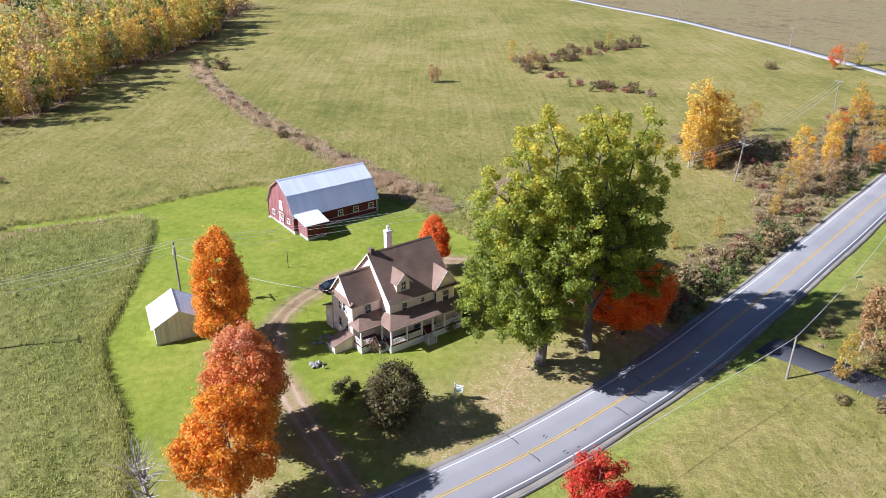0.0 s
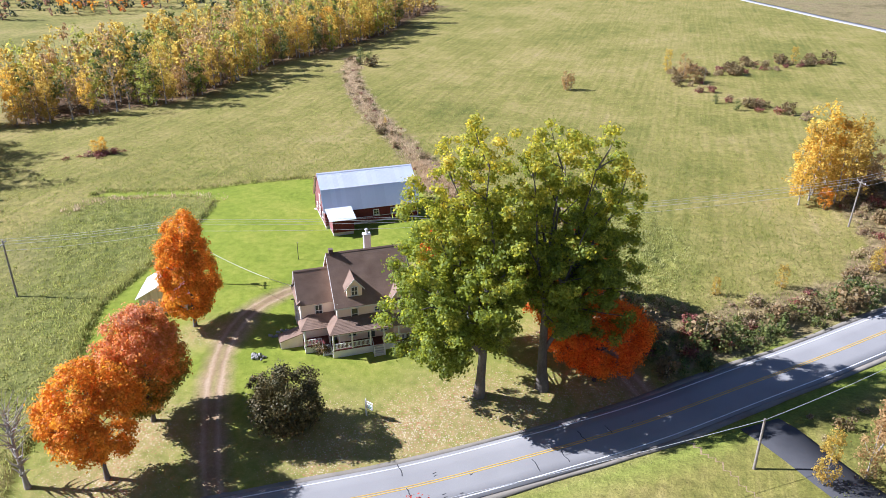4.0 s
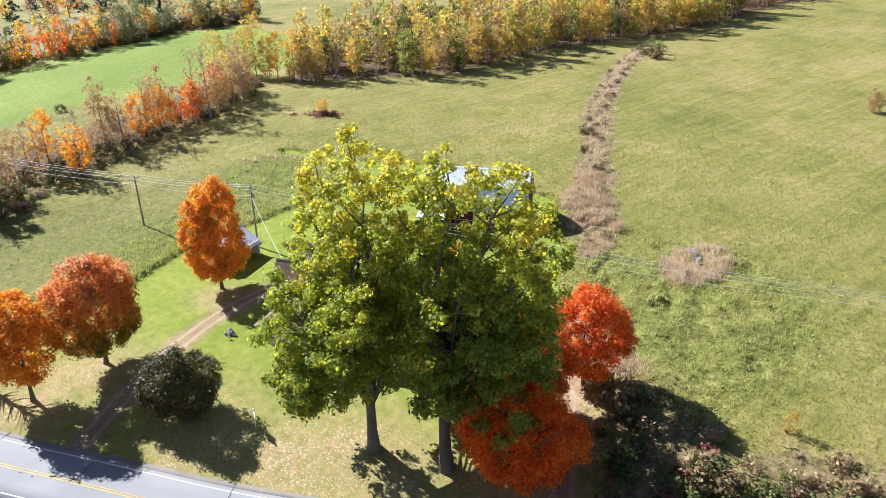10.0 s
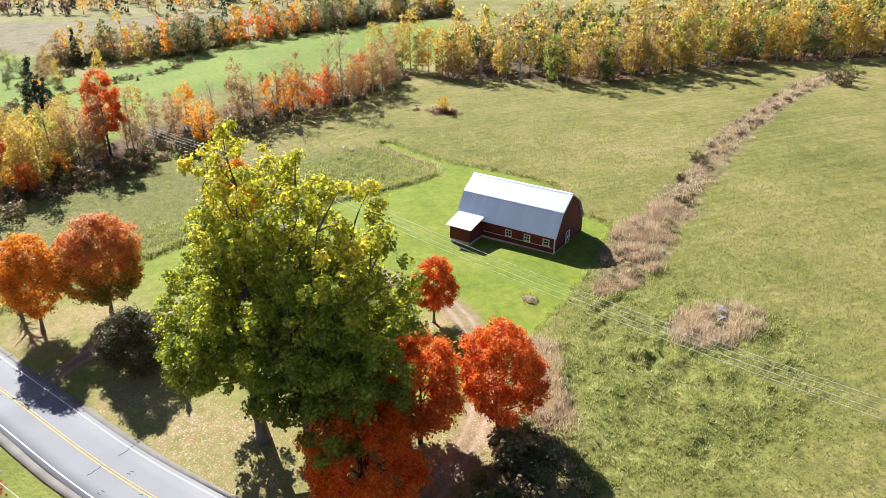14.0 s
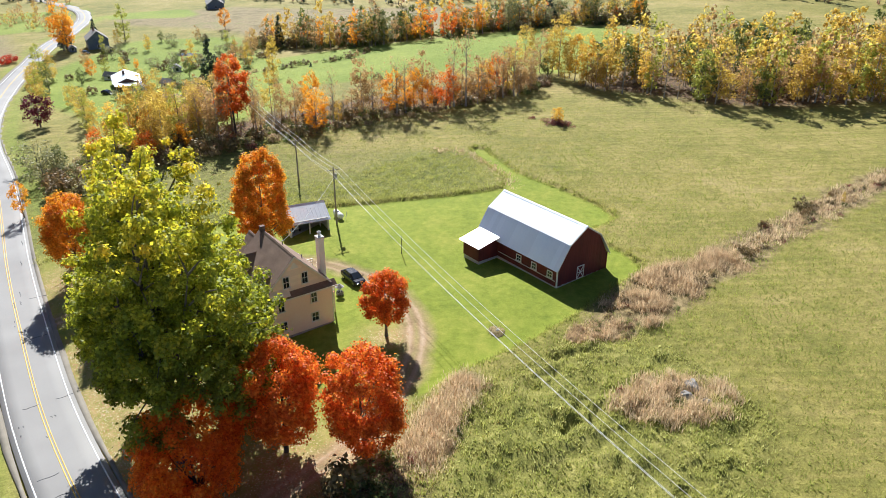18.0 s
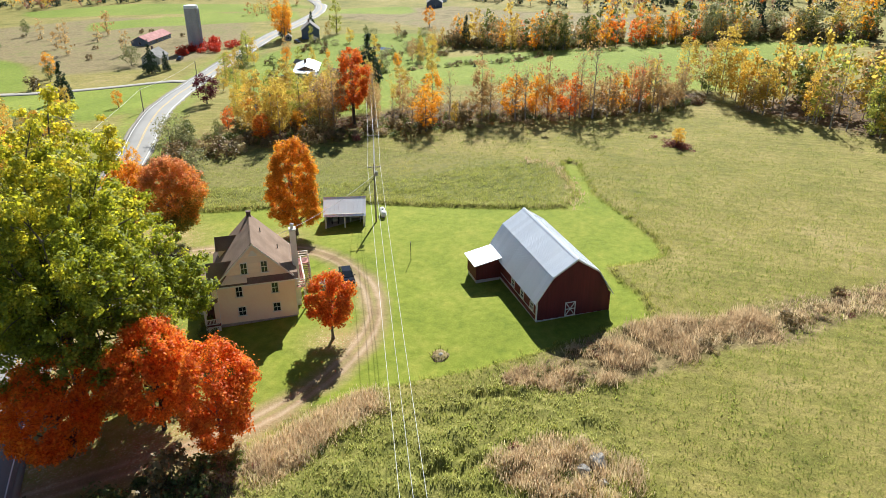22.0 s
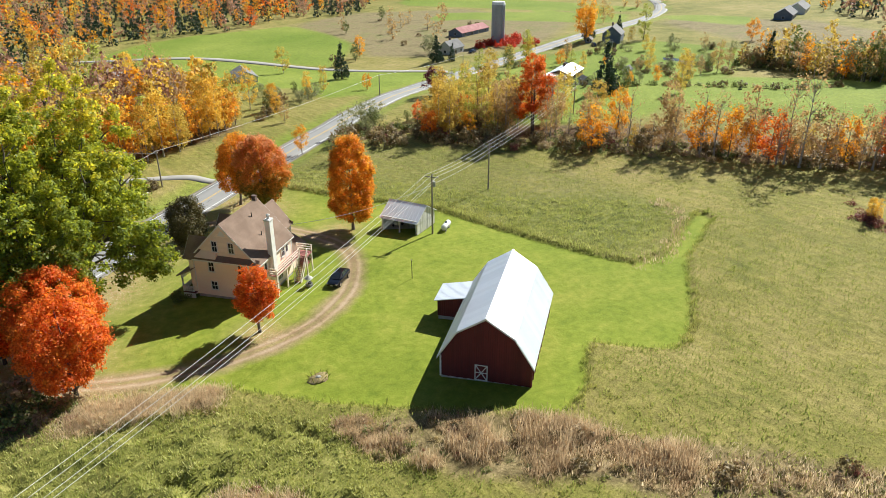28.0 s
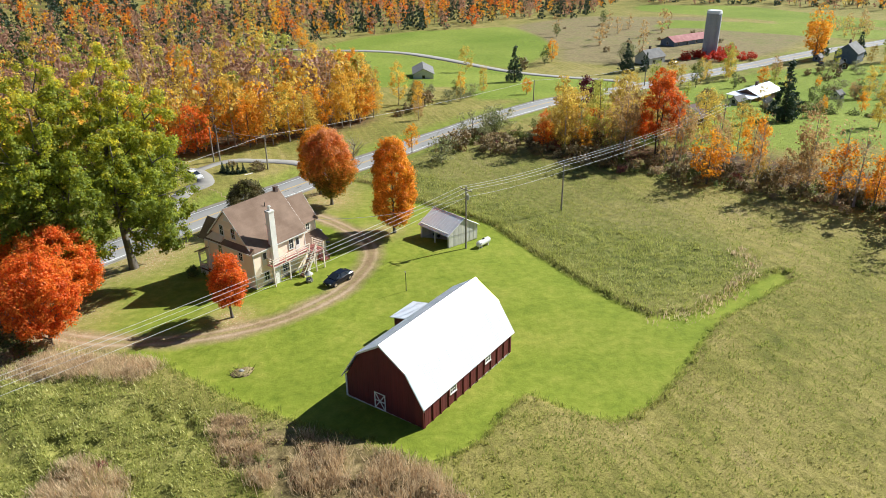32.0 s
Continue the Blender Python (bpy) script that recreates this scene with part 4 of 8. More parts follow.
tree_thing("cottonwood", "towering green cottonwood yellowing at its top beside the lawn", leaders_tree(3, HEADS_A, 74000, 0.34, 0.62, 0.88, 44), LEAF["cottonwood"], BARK, 4.7, 49.2, 0, group="cottonwoods by the road", limbs_apart=True)
tree_thing("cottonwood", "towering green cottonwood with a thick grey forked trunk", leaders_tree(8, HEADS_B, 74000, 0.34, 0.7, 0.88, 44), LEAF["cottonwood"], BARK, 11.4, 53.0, 0, group="cottonwoods by the road", limbs_apart=True)
tree_thing("maple_tree", "tall egg-shaped orange maple beside the garage", grow(11, 16.4, 2.2, 3.65, 36000, 0.28, 330, 0.78, 0.24, "egg", limbs=26, sparse=0.8), LEAF["orange"], BARK, -34.8, 51.4, 0, limbs_apart=True)
tree_thing("maple_tree", "round faded-orange maple with green lower leaves by the driveway", grow(12, 14.2, 1.9, 5.0, 34000, 0.28, 430, 0.82, 0.26, "round", limbs=44, sparse=0.4), LEAF["pink"], BARK, -27.8, 33.6, 40, limbs_apart=True)
tree_thing("maple_tree", "golden-orange maple near the road with litter beneath", grow(13, 13.6, 2.6, 4.25, 24000, 0.28, 260, 0.8, 0.24, "round", (-0.6, 0.3), 40, sparse=0.5), LEAF["orange"], BARK, -27.0, 25.4, 10, limbs_apart=True)
tree_thing("maple_tree", "low spreading red maple under the cottonwoods", grow(14, 11.4, 1.6, 5.7, 30000, 0.28, 320, 0.85, 0.22, "round", limbs=24, sparse=0.65), LEAF["deep"], BARK_DARK, 17.0, 56.5, 0, limbs_apart=True)
tree_thing("maple_tree", "red-orange maple between cottonwoods and driveway", grow(15, 12.6, 2.0, 4.6, 26000, 0.28, 260, 0.8, 0.22, "round", limbs=24, sparse=0.6), LEAF["red"], BARK_DARK, 11.6, 63.4, 30, limbs_apart=True)
tree_thing("maple_tree", "bright orange-red maple beside the driveway", grow(16, 12.8, 1.6, 4.15, 24000, 0.27, 250, 0.78, 0.22, "oval", limbs=24, sparse=0.62), LEAF["red"], BARK, 12.6, 71.4, 80, limbs_apart=True)
tree_thing("maple_tree", "small vivid orange-red maple on the back lawn", grow(17, 9.2, 2.4, 2.6, 13000, 0.25, 130, 0.66, 0.2, "egg", limbs=18, sparse=0.6), LEAF["red"], BARK, -8.3, 71.9, 0, limbs_apart=True)
tree_thing("evergreen_shrub", "dark brown-green rounded yew on the front lawn", grow(18, 8.0, 0.3, 3.6, 18000, 0.24, 140, 0.9, 0.22, "oval", limbs=10, sparse=0.75), LEAF["yew"], BARK_DARK, -12.9, 37.3, 0, "shrub", limbs_apart=True)
tree_thing("evergreen_shrub", "small rounded shrub beside the dark yew", grow(19, 2.7, 0.1, 1.6, 2500, 0.2, 24, 0.6, 0.1, "round", limbs=6, sparse=0.7), LEAF["yew"], BARK_DARK, -18.6, 41.0, 0, "shrub", limbs_apart=True)
tree_thing("maple_tree", "scarlet young maple on the far verge of the road", grow(20, 7.2, 1.0, 3.0, 9000, 0.24, 60, 0.9, 0.2, "round", limbs=14, sparse=0.65), LEAF["scarlet"], BARK, 6.5, 24.0, 0, limbs_apart=True)
bare = grow(21, 11.2, 2.0, 4.0, 10, 0.2, 90, 0.9, 0.28, "vase", (-1.5, 1.0), 80)
tree_thing("bare_tree", "bare grey tree leaning at the lawn's rough edge", bare, LEAF["brown"], BARK_PALE, -33.4, 21.9, 0, leafless=True, limbs_apart=True)
# low bushes against the house
for bx, by, bh, br, seed in ((-16.0, 50.6, 1.5, 1.3, 31), (-10.4, 53.4, 1.0, 0.9, 32), (-4.0, 57.4, 1.7, 1.4, 33), (-6.5, 55.6, 1.1, 1.0, 34)):
    tree_thing("foundation_shrub", "low olive shrub against the house foundation", grow(seed, bh, 0.05, br, 1500, 0.16, 16, 0.5, 0.06, "round", limbs=5, sparse=0.7), LEAF["green" if seed != 31 else "brown"], BARK_DARK, bx, by, 0, "shrub", "shrubs by the porch")

# ---- woods: kinds of tree, each built in two or three shapes ----
KINDS = {
    "yellow": [grow(40 + i, 14 + i, 1.4, 2.9 + 0.3 * i, 1500, 0.42, 70, 1.0, 0.16, "column", limbs=9, sparse=0.45) for i in range(3)],
    "tan": [grow(50 + i, 12.5 + i, 1.8, 3.0, 1200, 0.40, 60, 0.95, 0.17, "oval", limbs=12, sparse=0.45) for i in range(3)],
    "orange": [grow(60 + i, 11 + i, 1.6, 3.4, 1400, 0.42, 70, 0.95, 0.2, "round", limbs=8, sparse=0.5) for i in range(2)],
    "red": [grow(66 + i, 10.5 + i, 1.6, 3.2, 1400, 0.42, 70, 0.95, 0.2, "round", limbs=8, sparse=0.5) for i in range(2)],
    "green": [grow(70 + i, 11 + i, 1.6, 3.4, 900, 0.50, 40, 1.2, 0.2, "round", limbs=8, sparse=0.5) for i in range(2)],
    "dark": [grow(76 + i, 13 + i * 2, 0.8, 3.6, 2600, 0.46, 170, 0.9, 0.22, "cone", limbs=6, sparse=0.6) for i in range(2)],
    "brown": [grow(80 + i, 3.0 + i * 0.6, 0.1, 2.0, 320, 0.46, 16, 0.85, 0.1, "round", limbs=5, sparse=0.6) for i in range(2)],
    "weed": [grow(84 + i, 1.5 + i * 0.3, 0.0, 1.3, 170, 0.36, 12, 0.6, 0.05, "round", limbs=3, sparse=0.6) for i in range(2)],
    "gold": [grow(240 + i, 14 + i, 2.4, 2.9 + 0.3 * i, 1500, 0.42, 70, 0.95, 0.16, "column", limbs=9, sparse=0.45) for i in range(2)],
    "poplar": [grow(244, 15, 0.8, 2.7, 1500, 0.42, 74, 0.9, 0.2, "column", limbs=7, sparse=0.4)],
    "willow": [grow(246 + i, 7 + i, 0.2, 4.0, 1000, 0.42, 40, 1.2, 0.16, "round", limbs=10, sparse=0.5) for i in range(2)],
    "olive": [grow(87 + i, 1.6 + i * 0.3, 0.0, 1.4, 190, 0.36, 13, 0.65, 0.05, "round", limbs=3, sparse=0.6) for i in range(2)],
    "wine": [grow(187 + i, 1.5 + i * 0.3, 0.0, 1.4, 190, 0.34, 13, 0.65, 0.05, "round", limbs=3, sparse=0.6) for i in range(2)],
    "bare": [grow(90 + i, 13 + i, 2.2, 2.8, 200, 0.36, 44, 0.9, 0.2, "vase", limbs=40) for i in range(2)],
    "scarlet": [grow(94 + i, 3.4, 0.2, 2.4, 420, 0.5, 18, 0.9, 0.1, "round", limbs=4, sparse=0.6) for i in range(2)],
    "crimson": [grow(97, 9.0, 1.5, 3.6, 1500, 0.5, 40, 1.2, 0.25, "round", limbs=8, sparse=0.6)],
}
BARKS = {"gold": BARK_PALE, "yellow": BARK_PALE, "tan": BARK_PALE, "bare": BARK_PALE, "dark": BARK_DARK}
LEAFOF = {"bare": LEAF["tan"], "wine": LEAF["wine"], "olive": LEAF["green"]}
SAY = {
    "yellow": ("birch_tree", "yellow-gold birch with a slender pale trunk"), "tan": ("ash_tree", "thin tan-leaved ash with grey branches showing"),
    "orange": ("maple_tree", "orange autumn maple in the tree belt"), "red": ("maple_tree", "red-orange autumn maple in full colour"),
    "green": ("willow_tree", "olive-green broad-crowned tree still in leaf"), "dark": ("spruce_tree", "dark green conical spruce standing in grass"),
    "brown": ("bush", "brown-leaved rounded bush in rough grass"), "weed": ("bush", "low russet weedy bush in rough grass"),
    "gold": ("poplar_tree", "golden autumn poplar with bare lower stem"), "poplar": ("poplar_tree", "yellow-green upright poplar by the road"), "willow": ("willow_bush", "grey-green spreading willow in rough ground"),
    "bare": ("bare_tree", "nearly bare grey tree with few remaining leaves"), "scarlet": ("sumac_bush", "scarlet sumac bush growing in a clump"),
    "olive": ("bush", "low olive-green bush in rough grass"), "wine": ("bush", "low wine-red bush in rough grass"),
    "crimson": ("maple_tree", "dark crimson ornamental maple on grass"),
}
MASTER = {}


def stand(kind, x, y, scale=1.0, group=""):
    """One tree or bush of a kind; the first of each shape is the one that is copied."""
    rng = random.Random(round(x * 7.3 + y * 3.1, 2))
    i = rng.randrange(len(KINDS[kind]))
    turn, scale = rng.uniform(0, 360), scale * rng.uniform(0.85, 1.15)
    if (kind, i) not in MASTER:
        name, label = SAY[kind]
        MASTER[kind, i] = tree_thing(name, label, KINDS[kind][i], LEAFOF.get(kind, LEAF.get(kind)), BARKS.get(kind, BARK), x, y, turn, "tree" if kind not in ("brown", "weed", "scarlet", "olive", "wine") else "bush", group)
        return MASTER[kind, i]
    ob = copy_thing(MASTER[kind, i], pose(x, y, float(gz(x, y)), 0, 0, turn))
    ob.scale = (scale, scale, scale * rng.uniform(0.85, 1.2))
    if group:
        ob["group"] = group
    return ob


def mass(name, label, spots, category="trees"):
    """Many trees of several kinds as one mass: spots of kind, x, y, scale. One object a kind of leaf."""
    ob = new(name)
    tagged(ob, label, category, kind="stuff")
    rng = np.random.default_rng(len(spots))
    by = {}
    for kind, x, y, s in spots:
        by.setdefault(kind, []).append((x, y, s))
    for kind, places in by.items():
        CV, CQ, CT, TV, TQ, nc, nt_ = [], [], [], [], [], 0, 0
        for x, y, s in places:
            tv, tq, cv, cq = KINDS[kind][rng.integers(len(KINDS[kind]))]
            a = rng.random() * 6.283
            rot = np.array([[math.cos(a), -math.sin(a), 0], [math.sin(a), math.cos(a), 0], [0, 0, 1]]) * s * rng.uniform(0.7, 1.25)
            rot[2] *= rng.uniform(0.85, 1.25)
            at = np.array([x, y, float(gz(x, y))])
            CV.append(cv @ rot.T + at)
            CQ.append(cq + nc)
            CT.append(np.full(len(cv), rng.random()))
            nc += len(cv)
            cut = tv[: 9 * 6]
            TV.append(cut @ rot.T + at)
            TQ.append(tq[: 8 * 6] + nt_)
            nt_ += len(cut)
        me = quad_mesh("crowns", np.vstack(CV), np.vstack(CQ), False)
        set_attr(me, "tint", np.concatenate(CT))
        part("crowns", me, LEAFOF.get(kind, LEAF.get(kind)), ob)
        part("trunks", quad_mesh("trunks", np.vstack(TV), np.vstack(TQ)), BARKS.get(kind, BARK), ob)
    return ob


def fill(poly, step, kinds, seed, keep=1.0, scale=1.0, inner=None):
    """Jittered spots inside an outline."""
    rng = np.random.default_rng(seed)
    p = np.array(poly)
    out = []
    names, weights = list(kinds), np.array(list(kinds.values()), float)
    for x in np.arange(p[:, 0].min(), p[:, 0].max(), step):
        for y in np.arange(p[:, 1].min(), p[:, 1].max(), step):
            u, v = x + rng.uniform(-0.9, 0.9) * step, y + rng.uniform(-0.9, 0.9) * step
            if rng.random() < keep and inside(np.array([u]), np.array([v]), poly)[0]:
                if inner is None or inner(u, v):
                    out.append((names[rng.choice(len(names), p=weights / weights.sum())], u, v, scale))
    return out

# simpler shapes for what stands hundreds of metres off
for k in ("yellow", "tan", "rust", "orange", "red", "green", "dark"):
    form = "cone" if k == "dark" else "round"
    KINDS["far_" + k] = [grow(200 + i * 7 + len(k), 13 + 2 * i, 0.3, 3.4, 100, 1.2, 26, 1.2, 0.2, form, limbs=1, sparse=0.5) for i in range(2)]
    LEAFOF["far_" + k] = LEAF[k]

for k, form in (("yellow", "column"), ("poplar", "column"), ("gold", "column"), ("rust", "oval"), ("tan", "oval"), ("orange", "round"), ("red", "round"), ("green", "round")):
    KINDS["mid_" + k] = [grow(260 + i * 7 + len(k), 12.5 + 1.5 * i, 1.5, 3.0, 290, 0.8, 40, 1.0, 0.17, form, limbs=1, sparse=0.45) for i in range(3)]
    LEAFOF["mid_" + k] = LEAF[k]
    BARKS["mid_" + k] = BARK_PALE

# wood north-west of the field: a golden front row, then the mass behind it
front = smooth_line([(-150, 104), (-146, 112), (-136, 117), (-124, 123), (-119, 132), (-110, 143), (-105, 158), (-108, 181), (-108, 204), (-101, 224), (-96, 260), (-100, 300)], 3.6)
for i, (x, y) in enumerate(front):
    r = random.Random(i)
    stand(r.choice(["yellow", "yellow", "tan", "yellow", "poplar", "tan", "yellow", "bare", "green", "gold"]), x + r.uniform(-2.5, 0.5) - 1.5, y + r.uniform(-1, 1), r.uniform(0.65, 1.2), "golden trees at the wood's edge")
mass("woodland", "dense golden and tan autumn wood behind the hay field", fill(WOODS_NW, 4.9, {"mid_yellow": 5.5, "mid_tan": 3, "mid_poplar": 2.6, "mid_green": 1.3, "bare": 2.4}, 5, inner=lambda x, y: y < 300) + fill(WOODS_NW, 7.0, {"far_yellow": 4, "far_tan": 3}, 6, inner=lambda x, y: y >= 300))

# belt of trees west of the meadow: leafy, thin and bare stems over brush
def grove(spots, group=""):
    for kind, x, y, s in spots:
        stand(kind, x, y, s, group)


WEST = "tree belt west of the meadow"
grove((("orange", -95, 50, 0.85), ("tan", -105, 40, 0.76), ("yellow", -104, 54, 0.43), ("tan", -106, 57, 0.76), ("tan", -109, 59, 1.05), ("orange", -108, 67, 0.9), ("bare", -107, 68, 1.25), ("orange", -111, 72, 0.9), ("bare", -109, 70, 1.04), ("tan", -115, 74, 1.07), ("bare", -113, 81, 1.15), ("bare", -114, 82, 1.15), ("red", -112, 80, 0.8), ("tan", -115, 84, 0.96), ("bare", -114, 85, 1.15), ("tan", -116, 88, 1.2), ("bare", -118, 89, 0.87)), WEST)
grove((("orange", -121, 90, 0.76), ("tan", -121, 93, 0.81), ("bare", -122, 95, 1.0), ("tan", -123, 98, 1.0), ("bare", -124, 99, 0.81), ("tan", -127, 100, 0.78), ("red", -129, 94, 0.48), ("tan", -128, 103, 0.65), ("bare", -134, 104, 0.8), ("brown", -136, 108, 0.76), ("green", -146, 110, 0.63), ("yellow", -140, 114, 0.55), ("yellow", -134, 118, 0.48), ("tan", -131, 120, 0.57)), WEST)
belt = smooth_line([(-92, 36), (-100, 47), (-106, 62), (-113, 76), (-122, 92), (-131, 106)], 2.6)
for i, (x, y) in enumerate(belt):
    r = random.Random(50 + i)
    stand(r.choice(["tan", "orange", "tan", "bare", "tan", "yellow", "tan", "bare", "bare"]), x - r.uniform(-1, 7), y - r.uniform(-1, 3), r.uniform(0.4, 0.85), WEST)
BELT_FOOT = [(-86, 40), (-96, 54), (-104, 70), (-112, 84), (-122, 99), (-134, 112), (-142, 108), (-130, 90), (-118, 70), (-110, 52), (-98, 36), (-84, 24), (-74, 22)]
mass("undergrowth", "brown and olive bushes along the tree belt", fill(BELT_FOOT, 2.5, {"brown": 2, "weed": 4, "olive": 3, "wine": 0.8}, 7, 0.8, 1.0) + fill([(-58, 6), (-64, 16), (-74, 22), (-84, 26), (-90, 22), (-84, 8), (-72, -2), (-64, 0)], 2.6, {"olive": 4, "brown": 2, "weed": 3, "wine": 1}, 72, 0.8, 1.1), "bushes")
# yards and trees along the road to the west
YARD = "trees round the roadside yards"
grove((("yellow", -113, -12, 0.7), ("tan", -89, 22, 0.76), ("tan", -92, 28, 0.8), ("yellow", -111, 9, 0.62), ("gold", -79, 14, 0.5), ("gold", -89, 6, 0.72), ("red", -84, 4, 0.65), ("willow", -67, 1, 1.3), ("green", -72, 2, 0.45), ("green", -77, 5, 0.4), ("green", -81, 8, 0.4), ("willow", -54, 17, 1.0), ("brown", -66, 12, 0.8), ("green", -79, 24, 0.35), ("willow", -85, 29, 0.5), ("yellow", -98, 10, 0.6), ("poplar", -104, -7, 0.8), ("tan", -84, 17, 0.7), ("yellow", -93, 0, 0.7), ("tan", -100, 18, 0.7), ("yellow", -106, 14, 0.65), ("bare", -97, 26, 0.8), ("bare", -92, 24, 0.8)), YARD)
tree_thing("maple_tree", "tall red-orange maple above the tree belt", grow(171, 19.0, 4.0, 4.6, 9000, 0.40, 120, 1.0, 0.3, "egg", limbs=30, stems=2, sparse=0.45), LEAF["red"], BARK_DARK, -97, 31, 0, group=YARD)
grove((("yellow", -84, 12, 0.9), ("yellow", -90, 16, 0.95), ("yellow", -96, 19, 0.8), ("orange", -88, 9, 0.75), ("yellow", -102, 22, 0.85), ("poplar", -95, 9, 0.9), ("yellow", -100, 12, 0.8), ("tan", -106, 20, 0.9), ("red", -92, 13, 0.7), ("yellow", -110, 28, 0.8), ("orange", -104, 27, 0.8), ("yellow", -113, 36, 0.8), ("tan", -111, 44, 0.9)), YARD)
for i in range(26):
    # loose trees between the road and the belt
    r = random.Random(900 + i)
    stand(r.choice(["yellow", "poplar", "tan", "gold", "willow", "yellow", "bare"]), -82 - 40 * r.random(), 22 - 0.75 * i + r.uniform(-4, 6), r.uniform(0.5, 0.9), YARD)
grove((("orange", -146, -118, 0.8), ("yellow", -104, -106, 0.8), ("brown", -127, -106, 1.3), ("dark", -110, -74, 0.5), ("orange", -102, -46, 0.5), ("crimson", -109, -21, 1.05), ("dark", -164, -88, 0.5), ("dark", -166, -82, 0.55), ("dark", -160, -84, 0.5), ("dark", -170, -86, 0.5), ("green", -140, -112, 0.7), ("orange", -243, -79, 1.7), ("orange", -240, -76, 1.4), ("poplar", -262, -61, 1.25), ("dark", -247, -80, 0.95), ("dark", -258, -72, 0.8), ("yellow", -252, -60, 0.5), ("dark", -147, 11, 1.1), ("dark", -145, 14, 0.85), ("willow", -172, -104, 1.4), ("orange", -290, -24, 0.95), ("yellow", -162, 26, 0.75), ("dark", -179, 35, 0.2)), YARD)
grove((("poplar", -190, -63, 0.95), ("poplar", -186, -60, 0.8), ("yellow", -178, -60, 0.6), ("yellow", -170, -53, 0.62), ("yellow", -160, -50, 0.6), ("yellow", -183, -55, 0.7), ("yellow", -152, -44, 0.7), ("poplar", -142, -38, 0.7), ("yellow", -129, -30, 0.62), ("yellow", -135, -26, 0.55), ("dark", -136, -6, 0.32), ("dark", -134, -2, 0.32), ("dark", -132, 2, 0.3), ("willow", -139, -9, 0.5)), YARD)
grove((("red", -77, 18, 0.85), ("yellow", -81, 20, 0.85), ("poplar", -88, 21, 1.05), ("tan", -93, 26, 1.15), ("tan", -90, 29, 1.0), ("bare", -98, 30, 1.2), ("orange", -84, 23, 0.6), ("tan", -101, 34, 0.9), ("yellow", -86, 17, 0.7), ("orange", -80, 15, 0.5)), YARD)
grove((("orange", -51, 5, 0.6), ("willow", -76, -5, 0.95), ("willow", -72, 1, 0.6), ("willow", -68, 5, 0.6), ("green", -82, 2, 0.35), ("brown", -60, 11, 1.2), ("willow", -84, -47, 0.75), ("green", -82, -56, 0.4), ("gold", -80, -44, 0.55), ("yellow", -90, -52, 0.5), ("willow", -74, -38, 0.7), ("willow", -79, -42, 0.6), ("willow", -70, -46, 0.7), ("brown", -66, -34, 1.3), ("orange", -55, -197, 1.2), ("red", -62, -124, 0.75), ("orange", -65, -128, 0.7), ("tan", -58, -130, 0.7), ("green", -52, -112, 0.75), ("willow", -66, -112, 0.8), ("green", -60, -96, 0.35), ("willow", -70, -56, 0.68), ("brown", -60, -30, 1.1), ("brown", -68, -40, 1.2), ("gold", -62, -28, 0.5), ("gold", -64, -34, 0.6), ("gold", -60, -40, 0.7), ("brown", -148, 60, 0.7), ("brown", -153, 70, 0.8), ("green", -153, 118, 0.5), ("yellow", -22, -232, 0.7), ("dark", -40, -214, 0.4), ("dark", -34, -222, 0.5)), YARD)
for i, (x, y) in enumerate(smooth_line([(-152, -2), (-162, 4), (-172, 16), (-184, 33), (-192, 46), (-208, 52)], 2.6)):
    # low growth along the ditch under the green hill
    r = random.Random(400 + i)
    stand(r.choice(["olive", "weed", "brown", "olive"]), x + r.uniform(-1.5, 1.5), y + r.uniform(-1.5, 1.5), r.uniform(0.6, 1.1), "bushes along the ditch")
KEEP_CLEAR = ((-168, -23, 13), (-118, 9, 12), (-248, -67, 12), (-232, -24, 17), (-152, -22, 6), (-107, -2, 7), (-128, 22, 14), (-150, 0, 10))
for kind, x, y, s in fill(WEST_YARDS, 8.2, {"willow": 3, "brown": 3, "yellow": 2, "tan": 1.5, "green": 1.5, "poplar": 1, "orange": 0.7}, 44, 0.75):
    if off_road(x, y) > 7 and all(math.hypot(x - a, y - b) > c for a, b, c in KEEP_CLEAR):
        stand(kind, x, y, 0.95 if kind == "brown" else 0.35 + 0.4 * random.Random(x).random(), YARD)
for i in range(16):
    r = random.Random(300 + i)
    stand("scarlet", -208 + r.uniform(-14, 14), -98 + r.uniform(-9, 9), r.uniform(0.9, 1.5), "sumac round the silo")

